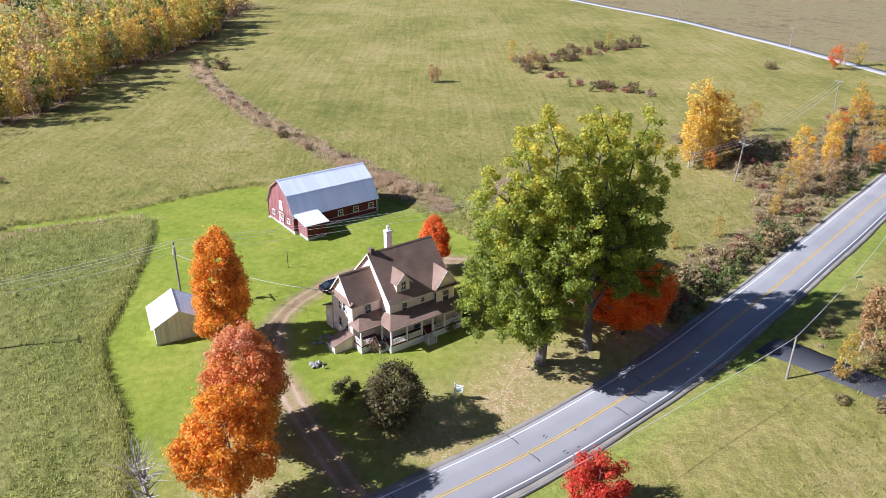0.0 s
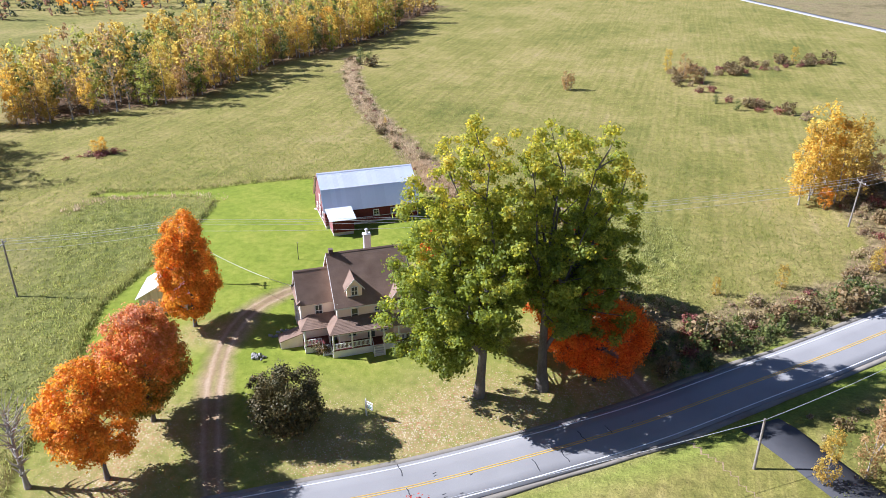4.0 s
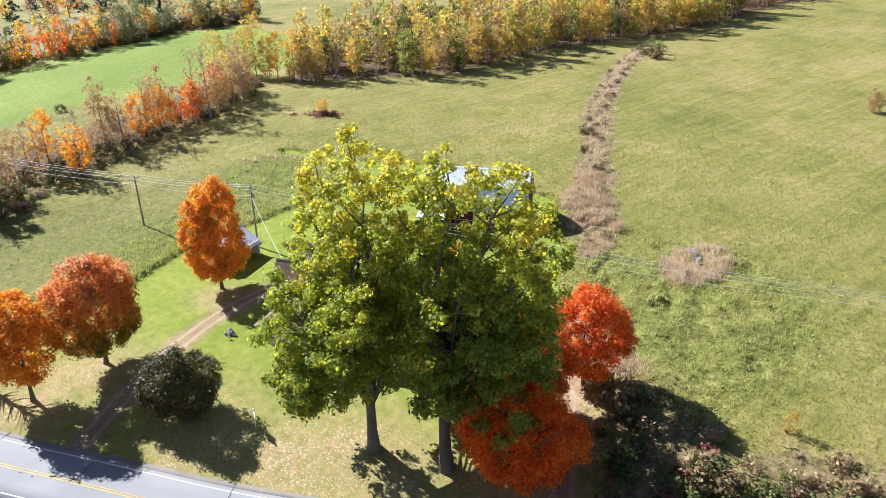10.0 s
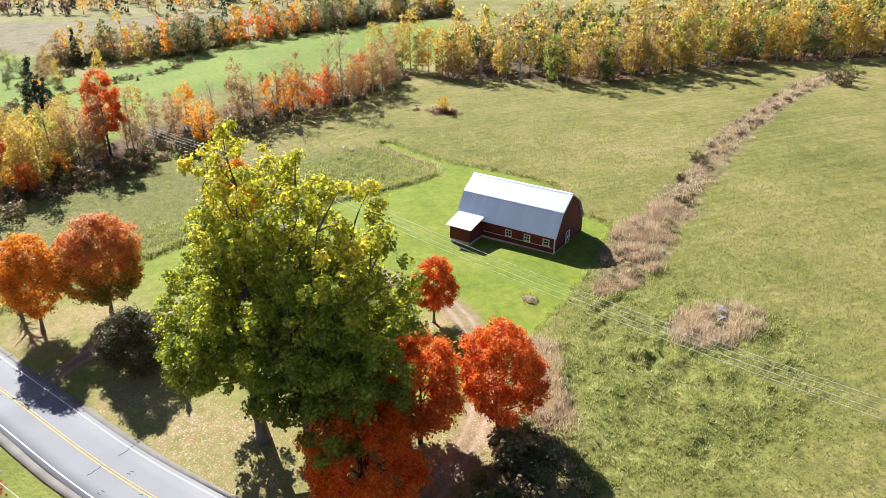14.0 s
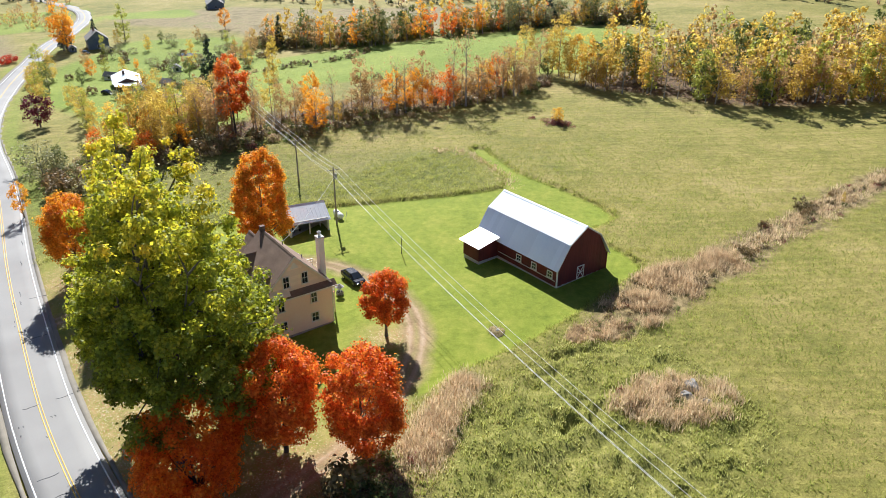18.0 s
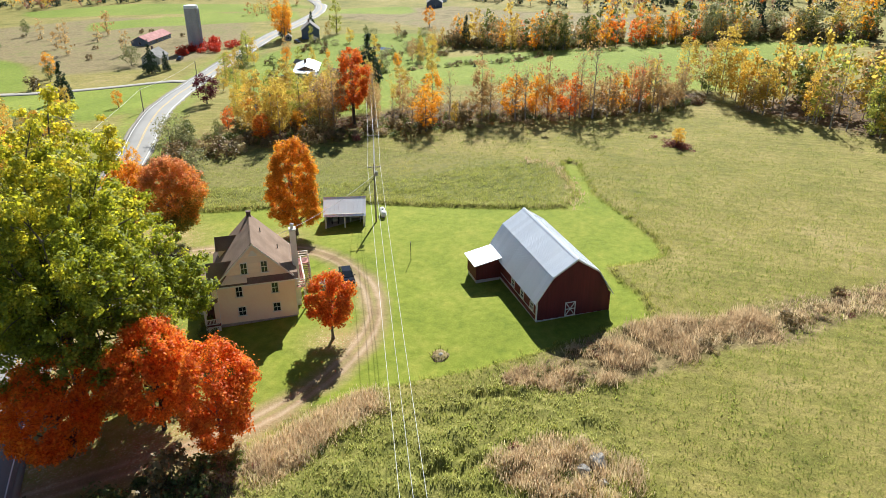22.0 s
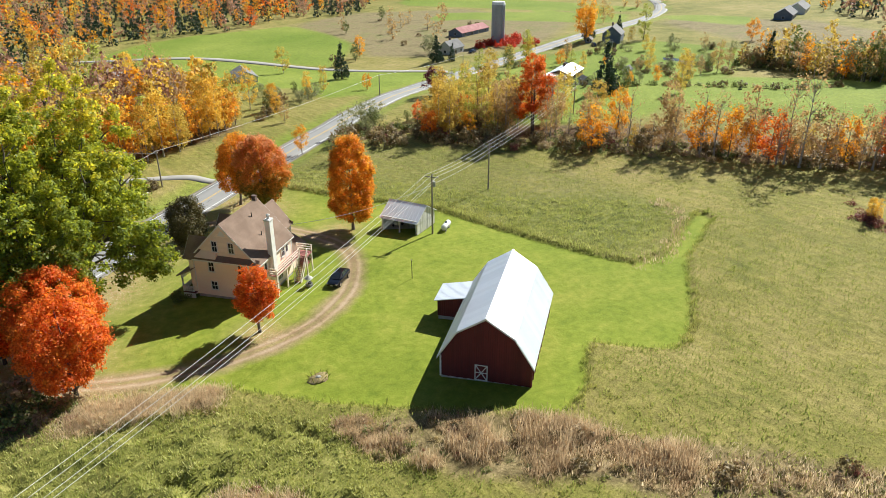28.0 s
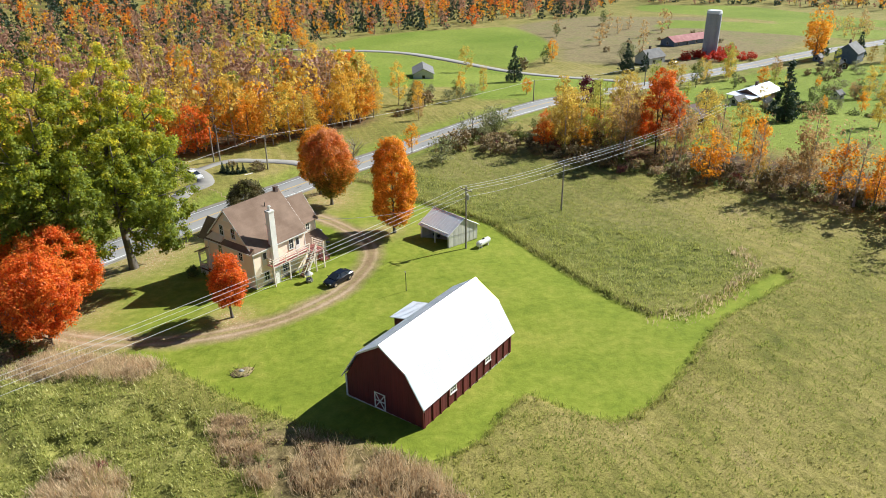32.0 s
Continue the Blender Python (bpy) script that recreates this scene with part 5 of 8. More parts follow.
# second belt beyond the green hill, and woods at the edge of sight
BELT_FAR = [(-234, 0), (-227, 18), (-221, 36), (-219, 52), (-233, 85), (-243, 130), (-236, 160), (-252, 165), (-262, 130), (-254, 84), (-246, 46), (-246, 20), (-250, 0)]
mass("tree_belt", "mixed red, gold and dark trees beyond the green hill", fill(BELT_FAR, 4.6, {"mid_tan": 4, "mid_yellow": 3, "mid_orange": 1.8, "mid_green": 3, "mid_red": 1, "dark": 0.4, "bare": 1}, 8, 0.9, 0.85) + fill(BELT_FAR, 4.2, {"olive": 3, "brown": 1.2, "willow": 0.25}, 81, 0.85, 1.7))
mass("far_woods", "distant mixed autumn forest with dark conifers", fill([(-380, -5), (-352, 60), (-352, 150), (-300, 240), (-220, 300), (-170, 370), (-200, 430), (-400, 400), (-500, 150), (-500, -90), (-426, -74), (-402, -46)], 11.3, {"far_orange": 1.8, "far_rust": 3, "far_yellow": 1.2, "far_dark": 5, "far_red": 0.8}, 9) + fill([(60, -300), (-2, -262), (-31, -236), (-47, -220), (-70, -226), (-92, -238), (-127, -250), (-154, -245), (-200, -275), (-228, -256), (-262, -290), (-310, -340), (-330, -430), (-150, -460), (120, -420)], 8.6, {"far_dark": 9, "far_orange": 1.8, "far_rust": 3, "far_red": 1.6, "far_yellow": 0.8}, 10, scale=0.85) + fill([(75, -300), (160, -210), (300, -260), (520, -420), (560, -800), (-420, -800), (-340, -440), (-150, -462), (122, -422)], 19, {"far_dark": 7, "far_orange": 2, "far_rust": 3, "far_red": 1.4, "far_yellow": 0.8}, 101, scale=1.7))
mass("far_trees", "loose rows of distant trees and bushes", fill([(-315, -330), (-372, -280), (-425, -170), (-490, -180), (-440, -300), (-350, -400)], 10, {"far_dark": 4, "far_rust": 3, "far_orange": 2, "far_yellow": 1}, 18) + fill([(-286, -140), (-300, -108), (-320, -118), (-344, -160), (-338, -168), (-312, -128)], 7, {"far_yellow": 3, "far_tan": 3, "brown": 2}, 19, 0.7, 0.45) + fill([(-280, -150), (-330, -130), (-420, -150), (-420, -175), (-330, -150)], 9, {"far_tan": 3, "far_yellow": 2, "far_green": 1}, 12, 0.6, 0.6) + fill([(-170, -150), (-186, -215), (-250, -255), (-256, -130), (-190, -105)], 11, {"brown": 3, "far_tan": 1, "green": 0.4}, 13, 0.35, 0.7) + fill([(-200, 22), (-222, 10), (-258, -12), (-220, -42), (-192, -8)], 8, {"brown": 3, "tan": 1, "weed": 2}, 14, 0.5, 0.8))

# wood south of the road: golden edge, rusty bare interior, yellow beyond
edge_s = smooth_line([(8, -4), (-4, -8), (-12, -10), (-22, -10), (-32, -12), (-42, -17), (-50, -25), (-52, -40), (-49, -62), (-44, -90)], 3.0)
for i, (x, y) in enumerate(edge_s):
    r = random.Random(90 + i)
    stand(r.choice(["gold", "yellow", "yellow", "orange", "gold", "gold", "bare", "orange"]), x + r.uniform(-1, 1), y - r.uniform(1, 5), r.uniform(0.65, 1.0), "trees at the edge of the south wood")
mass("woodland", "golden, rusty and bare autumn wood south of the road", fill(WOODS_S, 5.5, {"mid_gold": 4, "mid_yellow": 4, "mid_orange": 2, "mid_poplar": 1, "bare": 3}, 11, inner=lambda x, y: y > -34) + fill(WOODS_S, 5.9, {"mid_tan": 3.5, "mid_rust": 5, "bare": 4, "mid_yellow": 1}, 16, inner=lambda x, y: -72 < y <= -34) + fill(WOODS_S, 6.3, {"mid_rust": 3, "mid_yellow": 3, "mid_poplar": 2.6, "mid_gold": 1, "mid_green": 1, "bare": 2}, 17, inner=lambda x, y: -110 < y <= -72) + fill(WOODS_S, 5.9, {"far_rust": 4, "far_orange": 0.8, "far_red": 0.8, "far_yellow": 2, "far_green": 2, "far_dark": 7}, 15, scale=0.75, inner=lambda x, y: y <= -110))
for kind, x, y, s in (("brown", -12, 4, 0.5), ("brown", -56, -26, 0.8), ("tan", -60, -20, 0.4), ("green", -62, -34, 0.45), ("yellow", -66, -40, 0.5), ("yellow", 40, 44, 0.5), ("tan", 44, 46, 0.55), ("tan", 50, 52, 0.6), ("brown", 38, 40, 0.5), ("brown", 42, 38, 0.6)):
    stand(kind, x, y, s)
clipped = tree_thing("clipped_evergreen", "small dark green clipped conical evergreen on grass", grow(155, 2.7, 0.05, 0.85, 1500, 0.15, 90, 0.34, 0.07, "cone", limbs=4, sparse=0.75), LEAF["dark"], BARK_DARK, -11.0, 8.0, 0, "shrub", "clipped evergreens by the south drive")
for x, y, k in ((-12.0, 8.6, 0.95), (-13.0, 8.5, 1.05), (-14.1, 8.4, 1.0), (-10.1, 7.5, 1.1)):
    plant(clipped, x, y, 70 * x, k)
tree_thing("round_shrub", "low wide bronze-green shrub on the south lawn", grow(156, 1.9, 0.05, 1.9, 2200, 0.18, 30, 0.6, 0.07, "round", limbs=5, sparse=0.7), LEAF["brown"], BARK_DARK, -17.2, 6.6, 0, "shrub")
grove((("red", -5.5, -7, 1.05), ("orange", -9.6, -10, 1.1), ("orange", -16.9, -9, 1.1), ("red", -1.5, -6, 0.9), ("gold", -22, -9, 1.0), ("gold", -26, -11, 1.0), ("yellow", -30, -12, 0.9), ("gold", -40, -19, 0.95), ("gold", -44, -24, 0.9)), "trees at the edge of the south wood")

# field trees, road-side trees and brush to the north-east
grove((("yellow", 48, 122, 1.1), ("yellow", 51, 127, 1.25), ("gold", 46, 119, 0.9), ("gold", 49, 125, 1.2), ("yellow", 52, 121, 1.0), ("gold", 53, 126, 1.1), ("tan", 57, 126, 0.9), ("tan", 59, 131, 0.9), ("yellow", 57, 134, 0.8), ("brown", 58, 128, 1.2), ("brown", 61, 132, 1.1), ("tan", 64, 106, 0.7), ("gold", 66, 112, 0.75), ("orange", 78, 122, 0.6), ("yellow", 80, 126, 0.7), ("tan", 86, 136, 0.7), ("yellow", 92, 132, 0.7), ("tan", 56, 98, 0.45), ("yellow", 54, 95, 0.4), ("yellow", 54, 123, 0.9), ("yellow", 56, 130, 0.9), ("tan", 62, 135, 0.75), ("tan", 66, 140, 0.7), ("yellow", 70, 146, 0.5)))
grove((("orange", 50, 118, 0.45), ("yellow", 60, 103, 0.6), ("tan", 71, 109, 0.7), ("gold", 74, 116, 0.7), ("tan", 82, 118, 0.7), ("orange", 88, 122, 0.6), ("dark", 86, 130, 0.4), ("red", 90, 142, 0.55), ("yellow", 98, 150, 0.8), ("orange", 104, 158, 0.8), ("brown", 106, 219, 1.4), ("red", 128, 219, 0.7), ("tan", 134, 224, 0.7), ("yellow", 140, 226, 0.7), ("yellow", 31, 80, 0.28), ("yellow", 40, 85, 0.32), ("tan", -8.1, 193.5, 0.5), ("tan", -6.8, 194.2, 0.45), ("tan", -8.6, 194.6, 0.42), ("yellow", 19, 226, 0.5), ("tan", 24, 214, 0.75), ("tan", 27, 212, 0.55), ("bare", 30, 212, 0.5), ("green", 33, 190, 0.3)))
grove((("green", 38, 184, 0.3), ("yellow", 59, 254, 0.55), ("brown", 64, 254, 1.3), ("brown", 70, 257, 1.3), ("brown", 54, 250, 1.2), ("gold", -95.5, 105.5, 0.3), ("gold", -97.5, 105, 0.34), ("gold", -96.5, 106.2, 0.24), ("brown", -75, 208, 1.4), ("green", -78, 214, 0.45), ("green", -83, 217, 0.5), ("green", -80, 210, 0.4), ("yellow", -45.5, 146, 0.15)))
mass("scrub", "russet and olive roadside scrub", fill(BRUSH_EAST, 2.1, {"weed": 5, "brown": 0.5, "olive": 1.6, "wine": 0.8}, 20, 0.85, 0.75) + fill([(25, 60), (31, 65), (42, 75), (56, 88), (54, 91), (40, 79), (28, 70), (18, 74), (14, 72), (20, 66)], 2.2, {"olive": 7, "brown": 1}, 23, 0.8, 1.05) + fill([(22, 209), (30, 196), (42, 182), (56, 178), (60, 184), (44, 192), (36, 206), (30, 220), (60, 246), (74, 256), (68, 262), (50, 254), (28, 232), (18, 228)], 3.2, {"weed": 3, "brown": 1.6, "wine": 1.4}, 21, 0.7, 0.9) + fill([(-103, 98), (-97, 107), (-92, 110), (-94, 104)], 1.5, {"wine": 5, "weed": 1}, 22, 1, 0.8), "bushes")
hedge = []
for i, (x, y) in enumerate(smooth_line(HEDGEROW, 0.55)):
    r = random.Random(700 + i)
    for _ in range(1 + i % 2):
        hedge.append((r.choice(["weed"] * 8 + ["brown", "wine", "olive", "olive"]), x + r.uniform(-2.8, 2.8), y + r.uniform(-2, 2), r.uniform(0.25, 0.6)))
brush_bed = fill(REED_BED, 1.7, {"weed": 4, "olive": 4, "wine": 0.4}, 31, 0.6, 0.45) + fill([(14, 74), (8, 78), (1, 81), (3, 84), (12, 80), (22, 74), (26, 66), (22, 66)], 2.0, {"weed": 4, "brown": 0.6, "olive": 1.5}, 32, 0.6, 0.5) + fill([(5, 96), (2, 102), (4, 110), (9, 108), (10, 101), (8, 96)], 1.9, {"weed": 3, "wine": 1.2, "olive": 0.8}, 33, 0.6, 0.42)
mass("brush", "tan and russet brush beside the mown yard", brush_bed, "bushes")
mass("hedgerow", "brown overgrown hedgerow running across the hay field", hedge, "bushes")


# ---- tall grass, reeds and sedge ----
def tufts(name, label, spots, leaf, height, width, blades, spread):
    """Many tufts of upright bent blades: spots of x, y, scale."""
    rng = np.random.default_rng(len(spots) + blades)
    s = np.repeat(np.array(spots, float), blades, 0)
    n = len(s)
    a = rng.random(n) * 6.283
    foot = np.stack([s[:, 0] + rng.normal(0, spread, n), s[:, 1] + rng.normal(0, spread, n)], -1)
    z = gz(foot[:, 0], foot[:, 1]) + rough_height(foot[:, 0], foot[:, 1]) - 0.05
    hgt = height * s[:, 2] * rng.uniform(0.55, 1.3, n)
    out = rng.uniform(0.15, 0.75, n) * hgt
    w = width * rng.uniform(0.6, 1.4, n)
    d, c = np.stack([np.cos(a), np.sin(a)], -1), np.stack([-np.sin(a), np.cos(a)], -1)
    p0 = np.concatenate([foot, z[:, None]], 1)
    p1 = np.concatenate([foot + d * out[:, None], (z + hgt)[:, None]], 1)
    side = np.concatenate([c * w[:, None], np.zeros((n, 1))], 1)
    V = np.stack([p0 - side, p0 + side, p1 + side * 0.5, p1 - side * 0.5], 1).reshape(-1, 3)
    me = quad_mesh(name, V, np.arange(4 * n).reshape(-1, 4), False)
    me.materials.append(leaf)
    return tagged(new(name, me), label, "grass", kind="stuff")


def spots_in(poly, count, seed, lo=0.7, hi=1.2):
    rng = np.random.default_rng(seed)
    p = np.array(poly)
    x = rng.uniform(p[:, 0].min(), p[:, 0].max(), count * 4)
    y = rng.uniform(p[:, 1].min(), p[:, 1].max(), count * 4)
    ok = inside(x, y, poly) & (off_road(x, y) > 5) & (signed(x, y, LAWN) < -0.4)
    x, y = x[ok][:count], y[ok][:count]
    return list(zip(x, y, rng.uniform(lo, hi, len(x))))


EDGE = smooth_line(np.array(LAWN[1:27], float), 0.35)
rng = np.random.default_rng(77)
edge_spots = [(x + rng.normal(0, 0.35), y + rng.normal(0, 0.35), rng.uniform(0.6, 1.2)) for x, y in EDGE]
edge_spots = [s for s in edge_spots if signed(np.array(s[0]), np.array(s[1]), LAWN) < 0.3]
tufts("rough_grass", "uncut grass standing along the mown lawn", edge_spots, LEAF["grass"], 0.38, 0.04, 18, 0.28)
west_edge = [(x - 0.9 + rng.normal(0, 0.6), y + rng.normal(0, 0.6), rng.uniform(0.5, 1.2)) for x, y in smooth_line(np.array(LAWN[0:12], float), 0.22)]
tufts("rough_grass", "pale seeding grass and weeds round the mown lawn", [q for q in west_edge if signed(np.array(q[0]), np.array(q[1]), LAWN) < 0.0], LEAF["sedge"], 0.48, 0.035, 16, 0.4)
box_x, box_y = rng.normal(-22, 48, 84000), rng.normal(80, 44, 84000)
free = (signed(box_x, box_y, LAWN) < -0.5) & (off_road(box_x, box_y) > 8) & (line_dist(box_x, box_y, DRIVE) > 2.5)
free &= ~inside(box_x, box_y, VERGE_SOUTH) & ~inside(box_x, box_y, WOODS_S) & ~inside(box_x, box_y, REED_BED)
meadow = [(x, y, s) for x, y, s in zip(box_x[free], box_y[free], rng.uniform(0.5, 1.2, free.sum()))][:40000]
tufts("meadow_grass", "uncut olive grass of the hay field round the yard", meadow, LEAF["grass"], 0.28, 0.055, 3, 0.35)
tufts("reeds", "pale dry reed grass by the barn", [(x, y, k * (0.35 + 1.1 * lumps(x * 0.35, y * 0.35, 4))) for x, y, k in spots_in(REED_BED, 800, 3, 0.6, 1.2) if lumps(x * 0.3, y * 0.3, 4) > 0.34], LEAF["reed"], 0.85, 0.026, 50, 0.5), tufts("reeds", "pale dry reed grass beside the driveway", spots_in([(13, 74.5), (6, 77), (0, 81), (2, 83), (9, 80), (16, 78)], 260, 4, 0.5, 1.2), LEAF["reed"], 0.7, 0.022, 60, 0.7)
tufts("reeds", "dry reddish weeds round field stones", spots_in([(5, 96), (2, 102), (4, 110), (9, 108), (10, 101), (8, 96)], 170, 6), LEAF["reed"], 0.65, 0.026, 60, 0.5)
tufts("sedge", "matted pale sedge beyond the lawn", spots_in(SEDGE, 2200, 8, 0.4, 1.2), LEAF["sedge"], 0.3, 0.06, 9, 0.4)
along = [(x + rng.normal(0, 1.3), y + rng.normal(0, 1.3), rng.uniform(0.4, 1.0)) for x, y in smooth_line(HEDGEROW[1:], 0.3)]
tufts("reeds", "pale dry weeds along the hedgerow", along, LEAF["reed"], 0.75, 0.035, 40, 0.6)
tufts("sedge", "rough meadow grass west of the lawn", spots_in(ROUGH_WEST, 1700, 9, 0.4, 1.2), LEAF["sedge"], 0.34, 0.05, 9, 0.35)
curve = smooth_line([(-58, 91), (-62.5, 91), (-68, 89.5), (-74, 86), (-78, 82), (-80, 77)], 0.3)
tufts("dry_weeds", "dry brown weeds along the curved rough edge", [(x + rng.normal(0, 0.9), y + rng.normal(0, 0.9), rng.uniform(0.4, 1.2)) for x, y in curve], LEAF["reed"], 0.55, 0.05, 9, 0.4)

# ---- the barn: gambrel roof, lean-to, vertical red boards ----
def window(parent, x, y, z, w, h, face, panes=(2, 3), frame_mat=None, depth=0.09, name="window"):
    """A sash window set on a wall at its middle (x, y, z). face: "x+", "x-", "y+" or "y-", the way it looks."""
    frame_mat = frame_mat or TRIM
    sgn = 1 if face[1] == "+" else -1

    def at(a0, a1, z0, z1, d0, d1, bm=None):
        lo, hi = sorted((d0 * sgn, d1 * sgn))
        if face[0] == "x":
            return box(x + lo, x + hi, y + a0, y + a1, z + z0, z + z1, bm)
        return box(x + a0, x + a1, y + lo, y + hi, z + z0, z + z1, bm)

    t = 0.09
    bm = at(-w / 2 - t, -w / 2, -h / 2 - t, h / 2 + t, -0.02, depth)
    at(w / 2, w / 2 + t, -h / 2 - t, h / 2 + t, -0.02, depth, bm)
    at(-w / 2, w / 2, h / 2, h / 2 + t, -0.02, depth, bm)
    frame = part(name, bm, frame_mat, parent)
    part("sill", at(-w / 2 - 0.16, w / 2 + 0.16, -h / 2 - t, -h / 2, -0.02, depth + 0.05), frame_mat, frame)
    cols, rows = panes
    for i in range(cols):
        for j in range(rows):
            g = 0.022
            part("pane", at(-w / 2 + w * i / cols + g, -w / 2 + w * (i + 1) / cols - g, -h / 2 + h * j / rows + g, -h / 2 + h * (j + 1) / rows - g, 0.004, 0.022), GLASS, frame)
    bm = at(-w / 2, w / 2, -0.03, 0.03, 0.0, 0.05)
    for i in range(1, cols):
        k = -w / 2 + w * i / cols
        at(k - 0.02, k + 0.02, -h / 2, h / 2, 0.0, 0.04, bm)
    for j in range(1, rows):
        k = -h / 2 + h * j / rows
        at(-w / 2, w / 2, k - 0.018, k + 0.018, 0.0, 0.038, bm)
    part("muntins", bm, frame_mat, frame)
    return frame


def x_door(parent, x, y, z, w, h, sgn, mat_panel):
    """A plank door with white edging and crossed braces on a wall that looks along x."""
    door = part("door", box(min(x, x + 0.06 * sgn), max(x, x + 0.06 * sgn), y - w / 2, y + w / 2, z, z + h), mat_panel, parent)
    d0, d1 = sorted((x + 0.06 * sgn, x + 0.11 * sgn))
    bm = box(d0, d1, y - w / 2, y - w / 2 + 0.11, z, z + h)
    box(d0, d1, y + w / 2 - 0.11, y + w / 2, z, z + h, bm)
    box(d0, d1, y - w / 2, y + w / 2, z + h - 0.11, z + h, bm)
    box(d0, d1, y - w / 2, y + w / 2, z, z + 0.11, bm)
    box(d0, d1, y - w / 2, y + w / 2, z + h / 2 - 0.05, z + h / 2 + 0.05, bm)
    part("edging", bm, TRIM, door)
    for s in (1, -1):
        a, b = (y - s * (w / 2 - 0.08), z + 0.08), (y + s * (w / 2 - 0.08), z + h - 0.08)
        dx, dz = b[0] - a[0], b[1] - a[1]
        L = math.hypot(dx, dz)
        ny, nz = -dz / L * 0.05, dx / L * 0.05
        part("brace", prism([(a[0] + ny, a[1] + nz), (b[0] + ny, b[1] + nz), (b[0] - ny, b[1] - nz), (a[0] - ny, a[1] - nz)], d0 - 0.001, d1 + 0.004 * s), TRIM, door)
    return door


def build_barn():
    base_z = float(gz(-27.5, 91.5)) + 0.05
    barn = root("barn", "dark red gambrel-roofed barn with shining metal roof on the lawn", "barn", -21.5, 98.0, base_z, 36.6)
    L, W, EAVE, BRK_W, BRK_Z, TOP = 16.3, 4.85, 2.75, 3.0, 6.0, 8.0
    body = [(-W, 0.2), (W, 0.2), (W, EAVE), (BRK_W, BRK_Z - 0.12), (0, TOP - 0.12), (-BRK_W, BRK_Z - 0.12), (-W, EAVE)]
    shell = bmesh.new()
    prism(body, -L + 0.08, -0.08, bm=shell)
    # solid core, coloured as the shade showing between the boards
    part("frame", shell, SHADE_IN, barn)
    part("foundation", box(-L + 0.02, -0.02, -W + 0.02, W - 0.02, -0.6, 0.28), CONCRETE, barn)

    def top_at(y):
        y = abs(y)
        if y < BRK_W:
            return TOP - 0.1 - (TOP - BRK_Z) * y / BRK_W
        return BRK_Z - 0.1 - (BRK_Z - EAVE) * (y - BRK_W) / (W - BRK_W)

    # end walls of upright boards, a paler red at the far end
    n = 40
    for x, mat in ((-0.08, RED_BOARD), (-L - 0.0, RED_PALE)):
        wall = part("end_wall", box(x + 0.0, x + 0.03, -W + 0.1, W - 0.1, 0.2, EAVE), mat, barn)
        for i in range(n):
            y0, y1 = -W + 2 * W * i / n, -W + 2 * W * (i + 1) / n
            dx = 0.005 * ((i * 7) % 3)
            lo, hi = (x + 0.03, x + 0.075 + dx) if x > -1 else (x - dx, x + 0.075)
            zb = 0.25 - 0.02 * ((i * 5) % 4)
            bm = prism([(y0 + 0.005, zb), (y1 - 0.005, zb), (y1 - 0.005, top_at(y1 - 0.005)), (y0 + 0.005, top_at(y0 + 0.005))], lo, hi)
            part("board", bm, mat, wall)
    # side walls
    for s, nb in ((-1, 62), (1, 62)):
        wall = part("side_wall", box(-L + 0.1, -0.1, s * W - 0.03, s * W + 0.0, 0.25, EAVE), RED_BOARD, barn)
        for i in range(nb):
            x0, x1 = -L + L * i / nb, -L + L * (i + 1) / nb
            d = 0.02 + 0.006 * ((i * 5) % 3)
            y0, y1 = sorted((s * W, s * (W + d)))
            part("board", box(x0 + 0.006, x1 - 0.006, y0, y1, 0.22 + 0.02 * ((i * 3) % 3), EAVE - 0.02), RED_BOARD, wall)
        if s > 0:
            for i in range(13):
                x0 = -L + 0.2 + (L - 0.4) * i / 12
                part("post", box(x0 - 0.07, x0 + 0.07, W + 0.04, W + 0.13, 0.15, EAVE - 0.03), RED_BOARD, wall)
    for x, y in ((0.0, -W), (0.0, W), (-L, -W), (-L, W)):
        part("corner_board", box(x - 0.07, x + 0.08, y - 0.09, y + 0.09, 0.15, EAVE), TRIM if x == 0 and y < 0 else RED_BOARD, barn)
    # roof: four planes of ribbed metal sheets
    O, G = 0.35, 0.32
    eave_z = EAVE - 0.12
    planes = {"lower_roof": (BRK_W + 0.05, BRK_Z, W + O, eave_z), "upper_roof": (0.0, TOP, BRK_W + 0.08, BRK_Z)}
    for s in (-1, 1):
        for name, (ya, za, yb, zb) in planes.items():
            roof = part(name, slab([(-L - G, s * ya, za), (G, s * ya, za), (G, s * yb, zb), (-L - G, s * yb, zb)], 0.04), ROOF_METAL, barn)
            sheets = 20
            nrm = Vector((0, s * (za - zb), abs(yb - ya))).normalized()
            for i in range(sheets):
                x0 = -L - G + (L + 2 * G) * i / sheets
                x1 = -L - G + (L + 2 * G) * (i + 1) / sheets
                bm = bmesh.new()
                up = nrm * 0.012
                slab([Vector((x0 + 0.004, s * ya, za)) + up, Vector((x1 - 0.004, s * ya, za)) + up, Vector((x1 - 0.004, s * yb, zb)) + up, Vector((x0 + 0.004, s * yb, zb)) + up], 0.01, bm)
                for k in range(4):
                    xr = x0 + (x1 - x0) * (k + 0.5) / 4
                    up2 = nrm * 0.03
                    slab([Vector((xr - 0.025, s * ya, za)) + up2, Vector((xr + 0.025, s * ya, za)) + up2, Vector((xr + 0.025, s * yb, zb)) + up2, Vector((xr - 0.025, s * yb, zb)) + up2], 0.02, bm)
                part("roof_sheet", bm, ROOF_METAL, roof)
